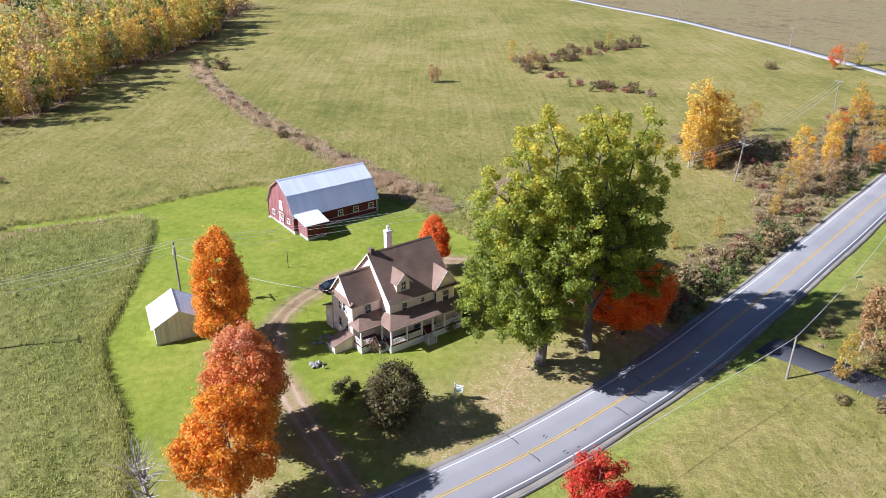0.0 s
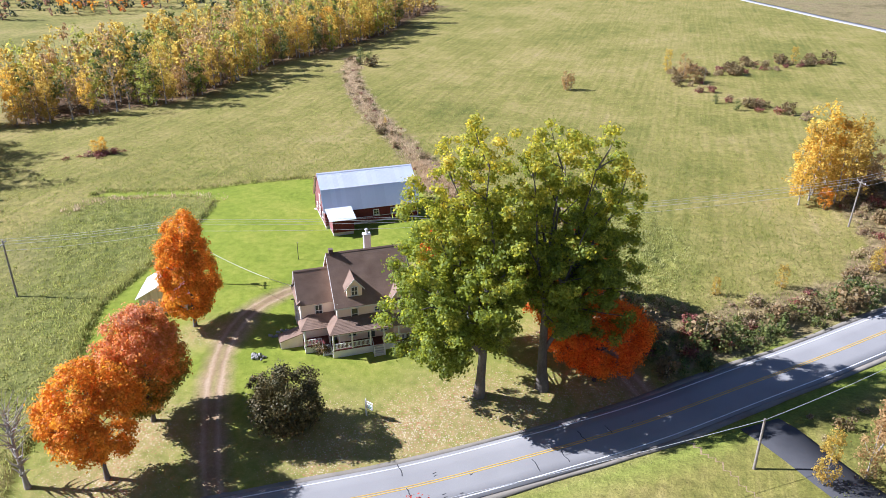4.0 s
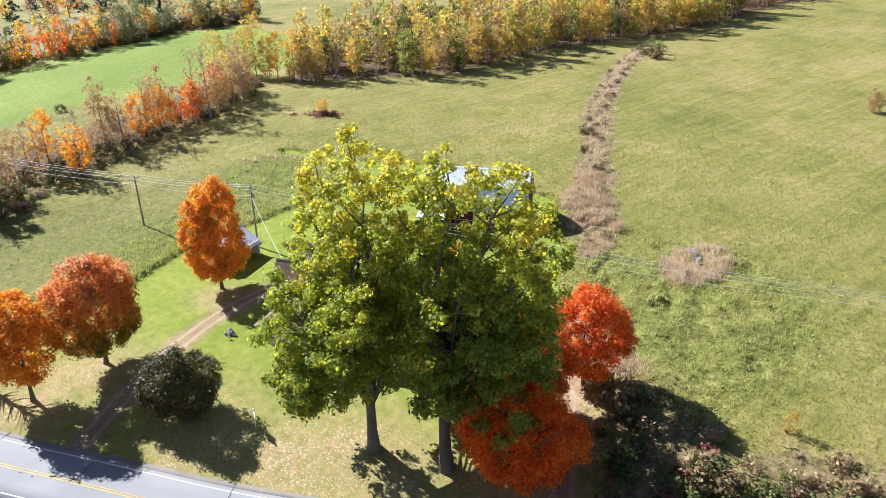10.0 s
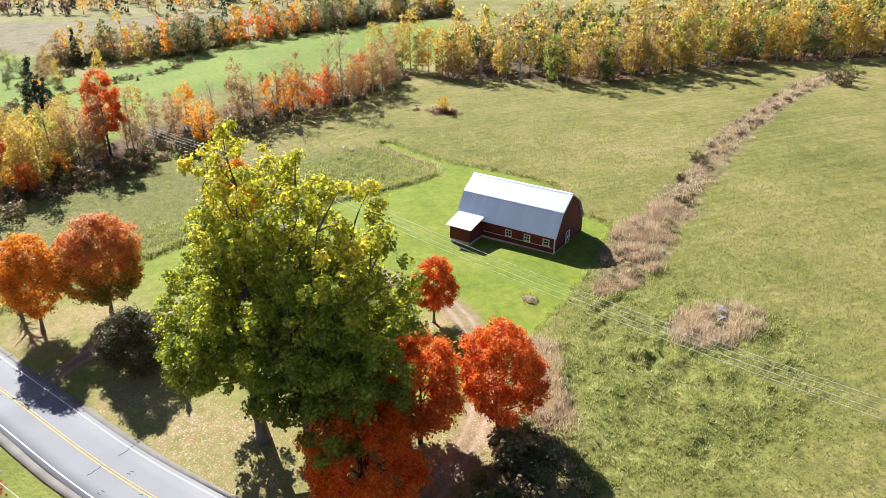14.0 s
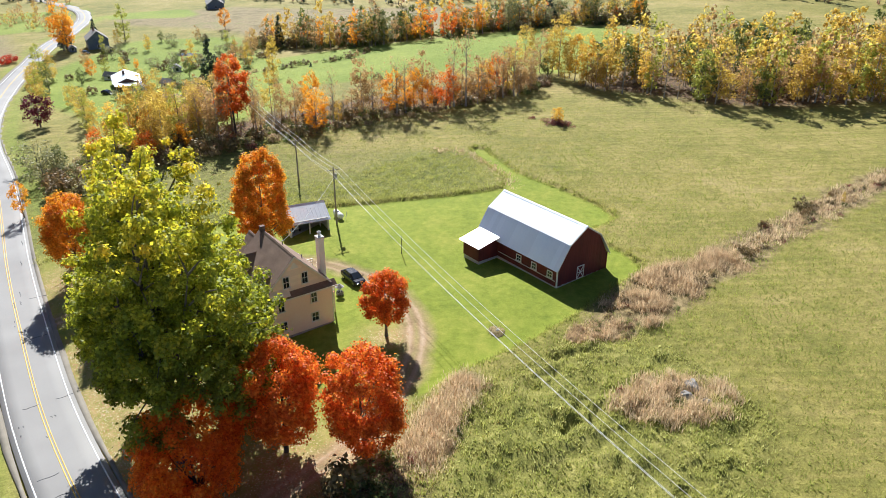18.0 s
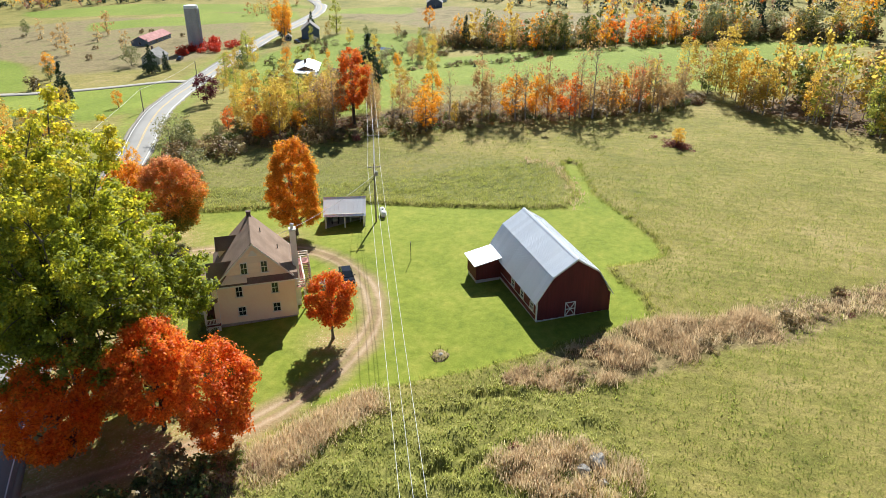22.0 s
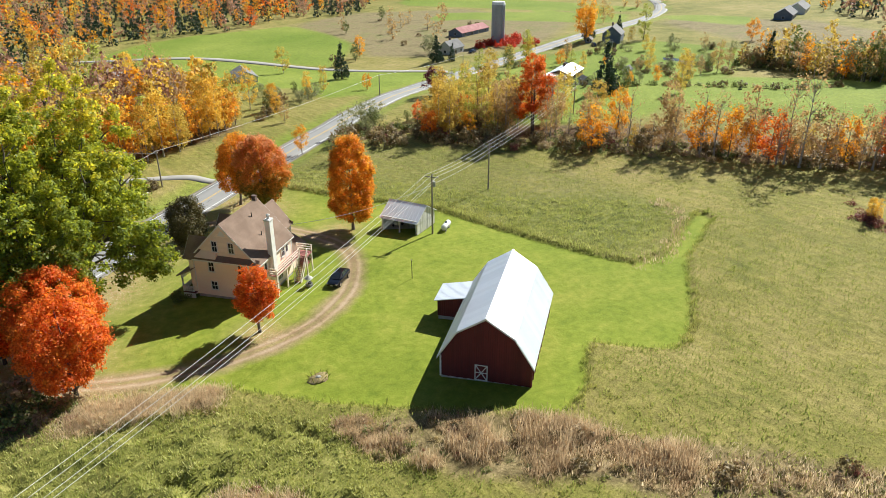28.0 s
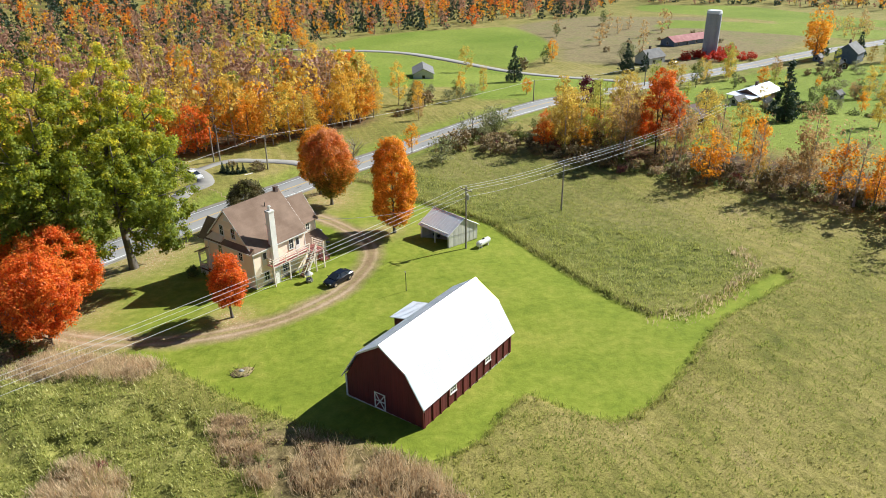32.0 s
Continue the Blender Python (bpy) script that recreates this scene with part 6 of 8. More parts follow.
    part("ridge_cap", prism([(-0.22, TOP - 0.06), (0, TOP + 0.09), (0.22, TOP - 0.06), (0.2, TOP - 0.1), (0, TOP + 0.03), (-0.2, TOP - 0.1)], -L - G - 0.02, G + 0.02), ROOF_METAL, barn)
    for x0, x1 in ((G - 0.03, G + 0.02), (-L - G - 0.02, -L - G + 0.03)):
        for s in (-1, 1):
            for ya, za, yb, zb in planes.values():
                part("rake_board", prism([(s * ya, za - 0.02), (s * yb, zb - 0.02), (s * yb, zb - 0.2), (s * ya, za - 0.2)], x0, x1), TRIM if x0 > 0 else RED_PALE, barn)
    # openings
    x_door(barn, 0.0, -0.42, 0.25, 1.4, 1.95, 1, RED_BOARD)
    for x in (-7.5, -4.4, -1.3):
        window(barn, x, -W - 0.05, 1.65, 0.85, 0.85, "y-", (2, 2))
    for x in (-4.9, -11.4):
        window(barn, x, W + 0.05, 1.95, 0.9, 0.7, "y+", (3, 2))
    part("rail", box(-11.8, -0.3, -W - 0.12, -W - 0.06, 0.95, 1.02), TRIM, barn)
    x_door(barn, -L - 0.05, -0.4, 0.25, 1.7, 2.1, -1, RED_PALE)
    part("hay_door", box(-L - 0.1, -L - 0.04, -1.0, 0.2, 2.7, 4.4), TRIM, barn, "whitewashed hay door")
    for y in (2.6, -2.9):
        window(barn, -L - 0.04, y, 1.5, 0.75, 0.75, "x-", (2, 2))
    # lean-to on the yard side
    lean = part("lean_to", box(-15.7, -12.2, -8.35, -W - 0.05, 0.15, 2.35), RED_BOARD, barn, "low red lean-to with a metal roof")
    for i in range(14):
        x0 = -15.7 + 3.5 * i / 14
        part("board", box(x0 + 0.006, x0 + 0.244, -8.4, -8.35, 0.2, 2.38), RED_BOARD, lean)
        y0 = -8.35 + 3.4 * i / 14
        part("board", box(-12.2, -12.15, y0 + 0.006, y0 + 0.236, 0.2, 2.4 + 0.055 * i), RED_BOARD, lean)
        part("board", box(-15.75, -15.7, y0 + 0.006, y0 + 0.236, 0.2, 2.4 + 0.055 * i), RED_PALE, lean)
    part("foundation", box(-15.65, -12.25, -8.3, -W - 0.1, -0.7, 0.2), CONCRETE, lean)
    ltop = part("lean_to_roof", slab([(-16.3, -W + 0.1, 3.25), (-11.8, -W + 0.1, 3.25), (-11.8, -8.75, 2.4), (-16.3, -8.75, 2.4)], 0.08), ROOF_METAL, barn)
    for i in range(15):
        xr = -16.2 + 4.3 * i / 14
        part("rib", slab([(xr - 0.03, -W + 0.1, 3.27), (xr + 0.03, -W + 0.1, 3.27), (xr + 0.03, -8.75, 2.42), (xr - 0.03, -8.75, 2.42)], 0.03), ROOF_METAL, ltop)
    return barn


build_barn()


# ---- the open two-bay garage, boarded grey-white with a tin roof ----
def build_garage():
    g = root("garage", "pale weathered two-bay garage with grey tin roof", "garage", -42.4, 56.2, None, -65.0)
    W2, D2, H = 3.15, 3.1, 2.6
    # local x: along the ridge; local -y... the open front looks towards the yard
    part("slab", box(-W2, W2, -D2, D2, -0.3, 0.06), CONCRETE, g)
    for x in (-W2, W2):
        wall = part("end_wall", prism([(-D2, 0.06), (D2, 0.06), (D2, H - 0.1), (0.0, H + 1.55), (-D2, H - 0.1)], x - 0.06, x + 0.06), GREY_BOARD, g)
        for i in range(22):
            y0, y1 = -D2 + 2 * D2 * i / 22, -D2 + 2 * D2 * (i + 1) / 22
            s = 1 if x > 0 else -1
            a, b = sorted((x + 0.06 * s, x + (0.085 + 0.008 * (i % 3)) * s))
            part("board", prism([(y0 + 0.006, 0.1), (y1 - 0.006, 0.1), (y1 - 0.006, H + 1.52 - 1.62 * abs(y1) / D2), (y0 + 0.006, H + 1.52 - 1.62 * abs(y0) / D2)], a, b), GREY_BOARD, wall)
    part("back_wall", box(-W2, W2, -D2, -D2 + 0.1, 0.06, H), GREY_BOARD, g)
    for x in (-W2 + 0.1, 0.0, W2 - 0.1):
        part("post", box(x - 0.09, x + 0.09, D2 - 0.18, D2, 0.06, H - 0.15), TRIM, g)
    part("header", box(-W2, W2, D2 - 0.16, D2 + 0.02, H - 0.35, H), GREY_BOARD, g)
    # added dark sheet: paints the bays' shade over the pale back wall
    part("lining", box(-W2 + 0.08, W2 - 0.08, -D2 + 0.12, -D2 + 0.2, 0.06, H), SHADE_IN, g)
    for s in (-1, 1):
        roof = part("roof", slab([(-W2 - 0.3, 0, H + 1.7), (W2 + 0.3, 0, H + 1.7), (W2 + 0.3, s * (D2 + 0.4), H - 0.30), (-W2 - 0.3, s * (D2 + 0.4), H - 0.30)], 0.06), GREY_TIN, g)
        for i in range(12):
            x = -W2 - 0.2 + (2 * W2 + 0.4) * i / 11
            part("rib", slab([(x - 0.025, 0, H + 1.74), (x + 0.025, 0, H + 1.74), (x + 0.025, s * (D2 + 0.4), H - 0.26), (x - 0.025, s * (D2 + 0.4), H - 0.26)], 0.05), GREY_TIN, roof)
    part("ridge_cap", prism([(-0.2, H + 1.62), (0, H + 1.78), (0.2, H + 1.62)], -W2 - 0.32, W2 + 0.32), GREY_TIN, g)
    # what stands in the bays
    c = math.radians(-65.0)
    for bx, kind in ((-1.6, "workbench"), (1.7, "lawn_tractor")):
        wx, wy = -42.4 + bx * math.cos(c) - 0.4 * math.sin(c), 56.2 + bx * math.sin(c) + 0.4 * math.cos(c)
        o = root(kind, "cluttered grey workbench inside the garage bay" if kind == "workbench" else "small grey lawn tractor parked in the garage", kind.replace("_", " "), wx, wy, float(gz(-42.4, 56.2)) + 0.06, -65.0)
        if kind == "workbench":
            part("top", box(-0.9, 0.9, -0.4, 0.4, 0.85, 0.92, bevel=0.01), GREY_BOARD, o)
            for x in (-0.8, 0.8):
                for y in (-0.3, 0.3):
                    part("leg", box(x - 0.05, x + 0.05, y - 0.05, y + 0.05, 0, 0.85), GREY_BOARD, o)
        else:
            part("hood", box(-0.4, 0.4, 0.0, 1.0, 0.45, 0.95, bevel=0.1), CONCRETE, o)
            part("seat", box(-0.28, 0.28, -0.75, -0.25, 0.6, 1.0, bevel=0.08), BLACK, o)
            part("body", box(-0.45, 0.45, -0.8, 0.1, 0.3, 0.6, bevel=0.05), CONCRETE, o)
            for x in (-0.5, 0.5):
                part("wheel", rod((x - 0.12, -0.5, 0.33), (x + 0.12, -0.5, 0.33), 0.33, sides=16), RUBBER, o)
                part("wheel", rod((x - 0.09, 0.75, 0.22), (x + 0.09, 0.75, 0.22), 0.22, sides=16), RUBBER, o)
    return g


GREY_TIN = surf("dull_grey_tin", (0.82, 0.83, 0.84), (0.90, 0.91, 0.92), 0.4, 3.0, 0.4, 0.05, 0.15, spread=0.05)
build_garage()

# ---- the house: cream two-and-a-half-storey farmhouse with a wrap porch ----
def gable_roof(parent, x0, x1, half, eave_z, ridge_z, over, gover, courses, mid=0.0, name="roof"):
    """Two shingled planes along x, as courses of shingle strips."""
    for s in (-1, 1):
        drop = (ridge_z - eave_z) / half
        yb, zb = mid + s * (half + over), eave_z - drop * over
        roof = part(name, slab([(x0 - gover, mid, ridge_z), (x1 + gover, mid, ridge_z), (x1 + gover, yb, zb), (x0 - gover, yb, zb)], 0.12), SHINGLE, parent)
        nrm = Vector((0, s * drop, 1)).normalized()
        shared = None
        L = math.hypot(half + over, ridge_z - zb)
        for i in range(courses):
            f0, f1 = i / courses, (i + 1) / courses
            a, b = Vector((0, mid + (yb - mid) * f0, ridge_z + (zb - ridge_z) * f0)), Vector((0, mid + (yb - mid) * f1, ridge_z + (zb - ridge_z) * f1))
            pts = [Vector((x0 - gover, a.y, a.z)) + nrm * 0.006, Vector((x1 + gover, a.y, a.z)) + nrm * 0.006, Vector((x1 + gover, b.y, b.z)) + nrm * 0.011, Vector((x0 - gover, b.y, b.z)) + nrm * 0.011]
            part("shingle_course", slab(pts, 0.012), SHINGLE, roof)
    part("ridge_cap", prism([(mid - 0.16, ridge_z - 0.1), (mid, ridge_z + 0.06), (mid + 0.16, ridge_z - 0.1)], x0 - gover, x1 + gover), SHINGLE, parent)


def clapboard(parent, x0, x1, y0, y1, z0, z1, face, name="siding", step=0.16, mat=None):
    """Lapped boards over a wall face, each a strip of its own; face as for a window. The wall plane is at x0==x1 or y0==y1."""
    mat = mat or SIDING
    n = int((z1 - z0) / step)
    sgn = 1 if face[1] == "+" else -1
    bm = bmesh.new()
    for i in range(n):
        a, b = z0 + (z1 - z0) * i / n, z0 + (z1 - z0) * (i + 1) / n
        if face[0] == "x":
            prism([(y0, a), (y1, a), (y1, b), (y0, b)], x0, x0 + 0.01 * sgn, bm=bm)
            v = [bm.verts.new(p) for p in ((x0 + 0.03 * sgn, y0, a), (x0 + 0.03 * sgn, y1, a), (x0 + 0.012 * sgn, y1, b), (x0 + 0.012 * sgn, y0, b))]
        else:
            v = [bm.verts.new(p) for p in ((x0, y0 + 0.03 * sgn, a), (x1, y0 + 0.03 * sgn, a), (x1, y0 + 0.012 * sgn, b), (x0, y0 + 0.012 * sgn, b))]
        bm.faces.new(v)
        lo = [bm.verts.new(p.co) for p in (v[0], v[1])]
        back = [bm.verts.new((x0, p.co.y, p.co.z) if face[0] == "x" else (p.co.x, y0, p.co.z)) for p in (v[1], v[0])]
        bm.faces.new([lo[0], lo[1], back[0], back[1]])
    return part(name, bm, mat, parent)


def railing(parent, p, q, h=0.85, step=0.16, mat=None, z0=0.1):
    """A top and bottom rail with square balusters from p to q."""
    mat = mat or TRIM
    p, q = Vector(p), Vector(q)
    L = (q - p).length
    d = (q - p) / L
    side = Vector((-d.y, d.x, 0)).normalized() * 0.035
    up = Vector((0, 0, 1))

    def bar(lo, hi, a, b, k=1.0):
        bm = bmesh.new()
        s = side * k
        vs = [bm.verts.new(c) for c in (a - s + up * lo, a + s + up * lo, b + s + up * lo, b - s + up * lo, a - s + up * hi, a + s + up * hi, b + s + up * hi, b - s + up * hi)]
        for f in ((3, 2, 1, 0), (4, 5, 6, 7), (0, 1, 5, 4), (1, 2, 6, 5), (2, 3, 7, 6), (3, 0, 4, 7)):
            bm.faces.new([vs[i] for i in f])
        return bm

    rail = part("top_rail", bar(h - 0.08, h, p, q), mat, parent)
    part("bottom_rail", bar(z0, z0 + 0.07, p, q), mat, parent)
    n = max(1, int(L / step))
    for i in range(n):
        c = p + d * (L * (i + 0.5) / n)
        part("baluster", bar(z0 + 0.05, h - 0.06, c - d * 0.03, c + d * 0.03, 0.8), mat, rail)


def build_house():
    hz = float(gz(-13.0, 58.0)) + 0.0
    house = root("farmhouse", "cream clapboard farmhouse with brown shingle roof and white porch", "house", -9.2, 61.2, hz, 35.5)
    L, W, EAVE, RIDGE = 9.3, 4.7, 6.2, 11.05
    part("foundation", box(-L + 0.05, -0.05, -W + 0.05, W - 0.05, -0.8, 0.5), STONE, house)
    part("wall", prism([(-W, 0.45), (W, 0.45), (W, EAVE - 0.18), (0, RIDGE - 0.2), (-W, EAVE - 0.18)], -L, 0), SIDING, house)
    clapboard(house, 0.0, 0.0, -W, W, 0.5, EAVE - 0.35, "x+")
    clapboard(house, -L, 0.0, W, W, 0.5, EAVE - 0.18, "y+")
    clapboard(house, -L, 0.0, -W, -W, 0.5, EAVE - 0.18, "y-")
    clapboard(house, -L, -L, -W, W, 0.5, EAVE, "x-")
    for x in (-L, 0.0):
        for y in (-W, W):
            part("corner_board", box(x - 0.1, x + 0.06, y - 0.06, y + 0.06, 0.45, EAVE), TRIM, house)
    gable_roof(house, -L, 0.0, W, EAVE, RIDGE, 0.4, 0.32, 30)
    drop = (RIDGE - EAVE) / W
    for x0, x1 in ((0.30, 0.36), (-L - 0.36, -L - 0.30)):
        for s in (-1, 1):
            part("rake_board", prism([(0, RIDGE - 0.02), (s * (W + 0.4), EAVE - drop * 0.4 - 0.02), (s * (W + 0.4), EAVE - drop * 0.4 - 0.26), (0, RIDGE - 0.26)], x0, x1), TRIM, house)
    for s in (-1, 1):
        part("gutter", box(-L - 0.3, 0.3, s * (W + 0.36) - 0.05, s * (W + 0.36) + 0.05, EAVE - 0.62, EAVE - 0.46), TRIM, house)
    # pent roof across the north-east gable
    pent = part("pent_roof", prism([(-0.02, EAVE + 0.28), (0.75, EAVE - 0.28), (0.75, EAVE - 0.4), (-0.02, EAVE - 0.4)], -W - 0.4, W + 0.4, "y"), SHINGLE, house)
    part("fascia", box(0.745, 0.785, -W - 0.42, W + 0.42, EAVE - 0.46, EAVE - 0.27), TRIM, pent)
    for y, z, w, h in ((-1.2, 7.75, 0.72, 1.45), (1.2, 7.75, 0.72, 1.45), (-2.1, 4.75, 0.75, 1.4), (2.2, 4.75, 0.75, 1.4), (-2.0, 2.0, 0.85, 1.15), (2.2, 2.0, 0.85, 1.15)):
        window(house, 0.035, y, z, w, h, "x+", (2, 2))
    part("gable_vent", prism([(-0.55, 9.3), (0.55, 9.3), (0.12, 10.0), (-0.12, 10.0)], 0.0, 0.05), TRIM, house)
    # shingle scales in the gable peak
    for r in range(8):
        z = 6.65 + 0.42 * r
        half = max(0.25, (RIDGE - 0.45 - z) / drop - 0.35)
        part("scale_course", prism([(-half, z), (half, z), (max(half - 0.35, 0.05), z + 0.42), (-max(half - 0.35, 0.05), z + 0.42)], 0.004, 0.02 + 0.004 * (r % 2)), SIDING, house)
    # dormer on the front slope
    def dormer(xc, half, y_front, z0, z_eave, z_top, name):
        d = part(name, prism([(xc - half, z0), (xc + half, z0), (xc + half, z_eave), (xc, z_top - 0.12), (xc - half, z_eave)], y_front, -1.0, "y"), SIDING, house, "gabled dormer with a single sash window")
        back = -(RIDGE - z_top) / drop
        k = (z_top - z_eave) / half
        for s in (-1, 1):
            xe, ze = xc + s * (half + 0.3), z_eave - k * 0.3
            part("dormer_roof", slab([(xc, y_front - 0.3, z_top), (xc, back + 0.6, z_top), (xe, -(RIDGE - ze) / drop + 0.6, ze), (xe, y_front - 0.3, ze)], 0.1), SHINGLE, d)
            part("rake_board", prism([(xc, z_top - 0.02), (xe, ze - 0.02), (xe, ze - 0.2), (xc, z_top - 0.2)], y_front - 0.34, y_front - 0.28, "y"), TRIM, d)
        return d

    dm = dormer(-7.0, 0.95, -4.2, 6.5, 8.15, 9.25, "dormer")
    window(dm, -7.0, -4.21, 7.45, 0.7, 1.1, "y-", (2, 2))
    # bay at the north-east of the front, gabled over the eaves
    bay = part("bay", box(-2.5, 0.3, -5.25, -W, 0.45, EAVE), SIDING, house, "projecting two-storey bay under its own gable")
    for x in (-1.1,):
        window(bay, x, -5.26, 4.75, 0.95, 1.45, "y-", (1, 2))
    window(bay, -2.51, -4.98, 4.75, 0.4, 1.4, "x-", (1, 2))
    bg_ = dormer(-1.1, 1.75, -5.3, EAVE - 0.05, EAVE + 0.05, 8.45, "bay_gable")
    part("cornice", box(-3.2, 0.95, -5.7, -5.25, EAVE - 0.2, EAVE - 0.02), SHINGLE, bg_)
    # front windows
    window(house, -7.2, -W - 0.035, 4.6, 0.75, 1.5, "y-", (1, 2))
    window(house, -4.4, -W - 0.035, 4.9, 0.55, 0.6, "y-", (1, 1))
    window(house, -3.6, -W - 0.035, 2.4, 0.8, 1.6, "y-", (1, 2))
    window(house, -7.6, -W - 0.035, 2.3, 0.9, 1.5, "y-", (2, 2))
    door = part("front_door", box(-5.7, -4.8, -W - 0.07, -W, 0.95, 3.05), DARK_GREY, house, "dark panelled front door")
    part("handle", box(-4.98, -4.92, -W - 0.13, -W - 0.07, 1.9, 2.0), CHROME, door)
    # back windows and doors
    window(house, -6.7, W + 0.035, 4.75, 0.75, 1.5, "y+", (2, 2))
    window(house, -1.9, W + 0.035, 1.7, 0.8, 1.2, "y+", (2, 2))
    window(house, -5.4, W + 0.035, 1.8, 1.2, 1.3, "y+", (3, 2))
    for x in (-1.9, -7.9):
        bd = part("back_door", box(x - 0.42, x + 0.42, W, W + 0.06, 3.35, 5.35), TRIM, house, "white glazed door onto the deck")
        part("pane", box(x - 0.25, x + 0.25, W + 0.055, W + 0.075, 4.2, 5.15), GLASS, bd)
    # chimneys
    ch = part("chimney", box(-3.75, -2.85, W + 0.02, W + 0.75, -0.5, 10.9), CHIMNEY_WHITE, house, "tall whitewashed outside chimney")
    part("cap", box(-3.83, -2.77, W - 0.06, W + 0.83, 10.7, 10.95, bevel=0.03), CHIMNEY_WHITE, ch)
    part("flue", rod((-3.3, W + 0.38, 10.95), (-3.3, W + 0.38, 11.45), 0.2, 0.17, 12), CHIMNEY_WHITE, ch)
    part("flue_hood", rod((-3.3, W + 0.38, 11.5), (-3.3, W + 0.38, 11.62), 0.3, 0.12, 12), CONCRETE, ch)
    dc = part("chimney", box(-L + 0.1, -L + 0.56, -0.26, 0.26, 9.6, 11.5), BRICK, house, "short dark brick chimney on the ridge")
    part("cap", box(-L + 0.05, -L + 0.61, -0.31, 0.31, 11.46, 11.58), BRICK, dc)
    for i in range(9):
        z = 10.0 + 0.17 * i
        part("brick_course", box(-L + 0.085, -L + 0.575, -0.275, 0.275, z, z + 0.13), BRICK, dc)
    for x, y in ((-4.6, 3.1), (-5.8, 1.2)):
        z = RIDGE - drop * y
        part("vent_pipe", rod((x, y, z - 0.1), (x, y, z + 0.6), 0.06, sides=8), BLACK, house)

    # south-west wing
    X0, X1, WF, WB = -13.5, -L, -2.5, 2.6
    MID, R2, E2 = 0.05, 9.2, 6.15
    part("foundation", box(X0 + 0.05, X1, WF + 0.05, WB - 0.05, -0.8, 0.5), STONE, house)
    part("wing_wall", prism([(WF, 0.45), (WB, 0.45), (WB, E2 - 0.18), (MID, R2 - 0.2), (WF, E2 - 0.18)], X0, X1), SIDING, house)
    clapboard(house, X0, X1, WF, WF, 0.5, E2, "y-")
    clapboard(house, X0, X1, WB, WB, 0.5, E2, "y+")
    clapboard(house, X0, X0, WF, WB, 0.5, E2, "x-")
    gable_roof(house, X0, X1 - 0.35, 2.55, E2, R2, 0.35, 0.32, 17, MID, "wing_roof")
    k2 = (R2 - E2) / 2.55
    for s in (-1, 1):
        part("rake_board", prism([(MID, R2 - 0.02), (MID + s * 2.9, E2 - k2 * 0.35 - 0.02), (MID + s * 2.9, E2 - k2 * 0.35 - 0.24), (MID, R2 - 0.24)], X0 - 0.36, X0 - 0.30), TRIM, house)
        part("corner_board", box(X0 - 0.06, X0 + 0.08, MID + s * 2.55 - 0.06, MID + s * 2.55 + 0.06, 0.45, E2), TRIM, house)
    part("pent_roof", prism([(X0 + 0.02, E2 + 0.15), (X0 - 0.5, E2 - 0.25), (X0 - 0.5, E2 - 0.34), (X0 + 0.02, E2 - 0.34)], WF - 0.3, WB + 0.3, "y"), SHINGLE, house)
    window(house, -11.3, WF - 0.035, 4.6, 0.8, 1.5, "y-", (2, 2))
    for y, z in ((-0.6, 4.9), (0.5, 4.7), (0.6, 2.2), (-1.2, 1.9)):
        window(house, X0 - 0.035, y, z, 0.6, 1.1, "x-", (1, 2))
    window(house, -11.9, WB + 0.035, 5.0, 0.6, 1.0, "y+", (2, 2))
    # one-storey addition behind the wing
    part("addition", prism([(WB, 0.2), (4.3, 0.2), (4.3, 2.9), (WB, 3.75)], X0 - 0.2, X1), SIDING, house, "low addition with a shed roof")
    clapboard(house, X0 - 0.2, X1, 4.3, 4.3, 0.3, 2.85, "y+")
    ar = part("addition_roof", slab([(X0 - 0.5, WB - 0.02, 4.05), (X1, WB - 0.02, 4.05), (X1, 4.75, 2.9), (X0 - 0.5, 4.75, 2.9)], 0.12), SHINGLE, house)
    for i in range(12):
        a, b = i / 12, (i + 1) / 12
        part("shingle_course", slab([(X0 - 0.5, WB + 2.17 * a, 4.056 - 1.15 * a), (X1, WB + 2.17 * a, 4.056 - 1.15 * a), (X1, WB + 2.17 * b, 4.08 - 1.15 * b), (X0 - 0.5, WB + 2.17 * b, 4.08 - 1.15 * b)], 0.012), SHINGLE, ar)
    window(house, -11.6, 4.335, 1.9, 0.7, 0.9, "y+", (1, 2))
    # cellar bulkhead at the wing's end
    bk = part("bulkhead", prism([(-16.3, -0.4), (-13.55, -0.4), (-13.55, 1.75), (-16.3, 0.95)], -2.6, -0.9, "y"), SIDING, house, "small cream cellar entry with a shingled top")
    part("bulkhead_roof", slab([(-16.5, -2.8, 1.02), (-13.5, -2.8, 1.85), (-13.5, -0.7, 1.85), (-16.5, -0.7, 1.02)], 0.09), SHINGLE, bk)
    part("bulkhead_door", box(-16.36, -16.3, -2.2, -1.3, -0.3, 0.85), TRIM, bk)

    # porch: floor, skirt, posts, rails, hipped roof
    F = 0.85
    fl = part("porch_floor", box(-10.4, 0.75, -6.5, -W, F - 0.1, F), PORCH_RED, house)
    for i in range(16):
        y = -6.5 + 1.8 * i / 16
        part("floor_board", box(-10.4, 0.75, y + 0.006, y + 0.106, F, F + 0.015), PORCH_RED, fl)
    part("porch_floor", box(-13.55, -10.4, -4.5, WF, F - 0.1, F + 0.012), PORCH_RED, house)
    part("skirt", box(-10.4, 0.75, -6.48, -6.42, -0.3, F - 0.1), TRIM, house)
    part("skirt", box(-13.55, -10.45, -4.48, -4.42, -0.3, F - 0.1), TRIM, house)
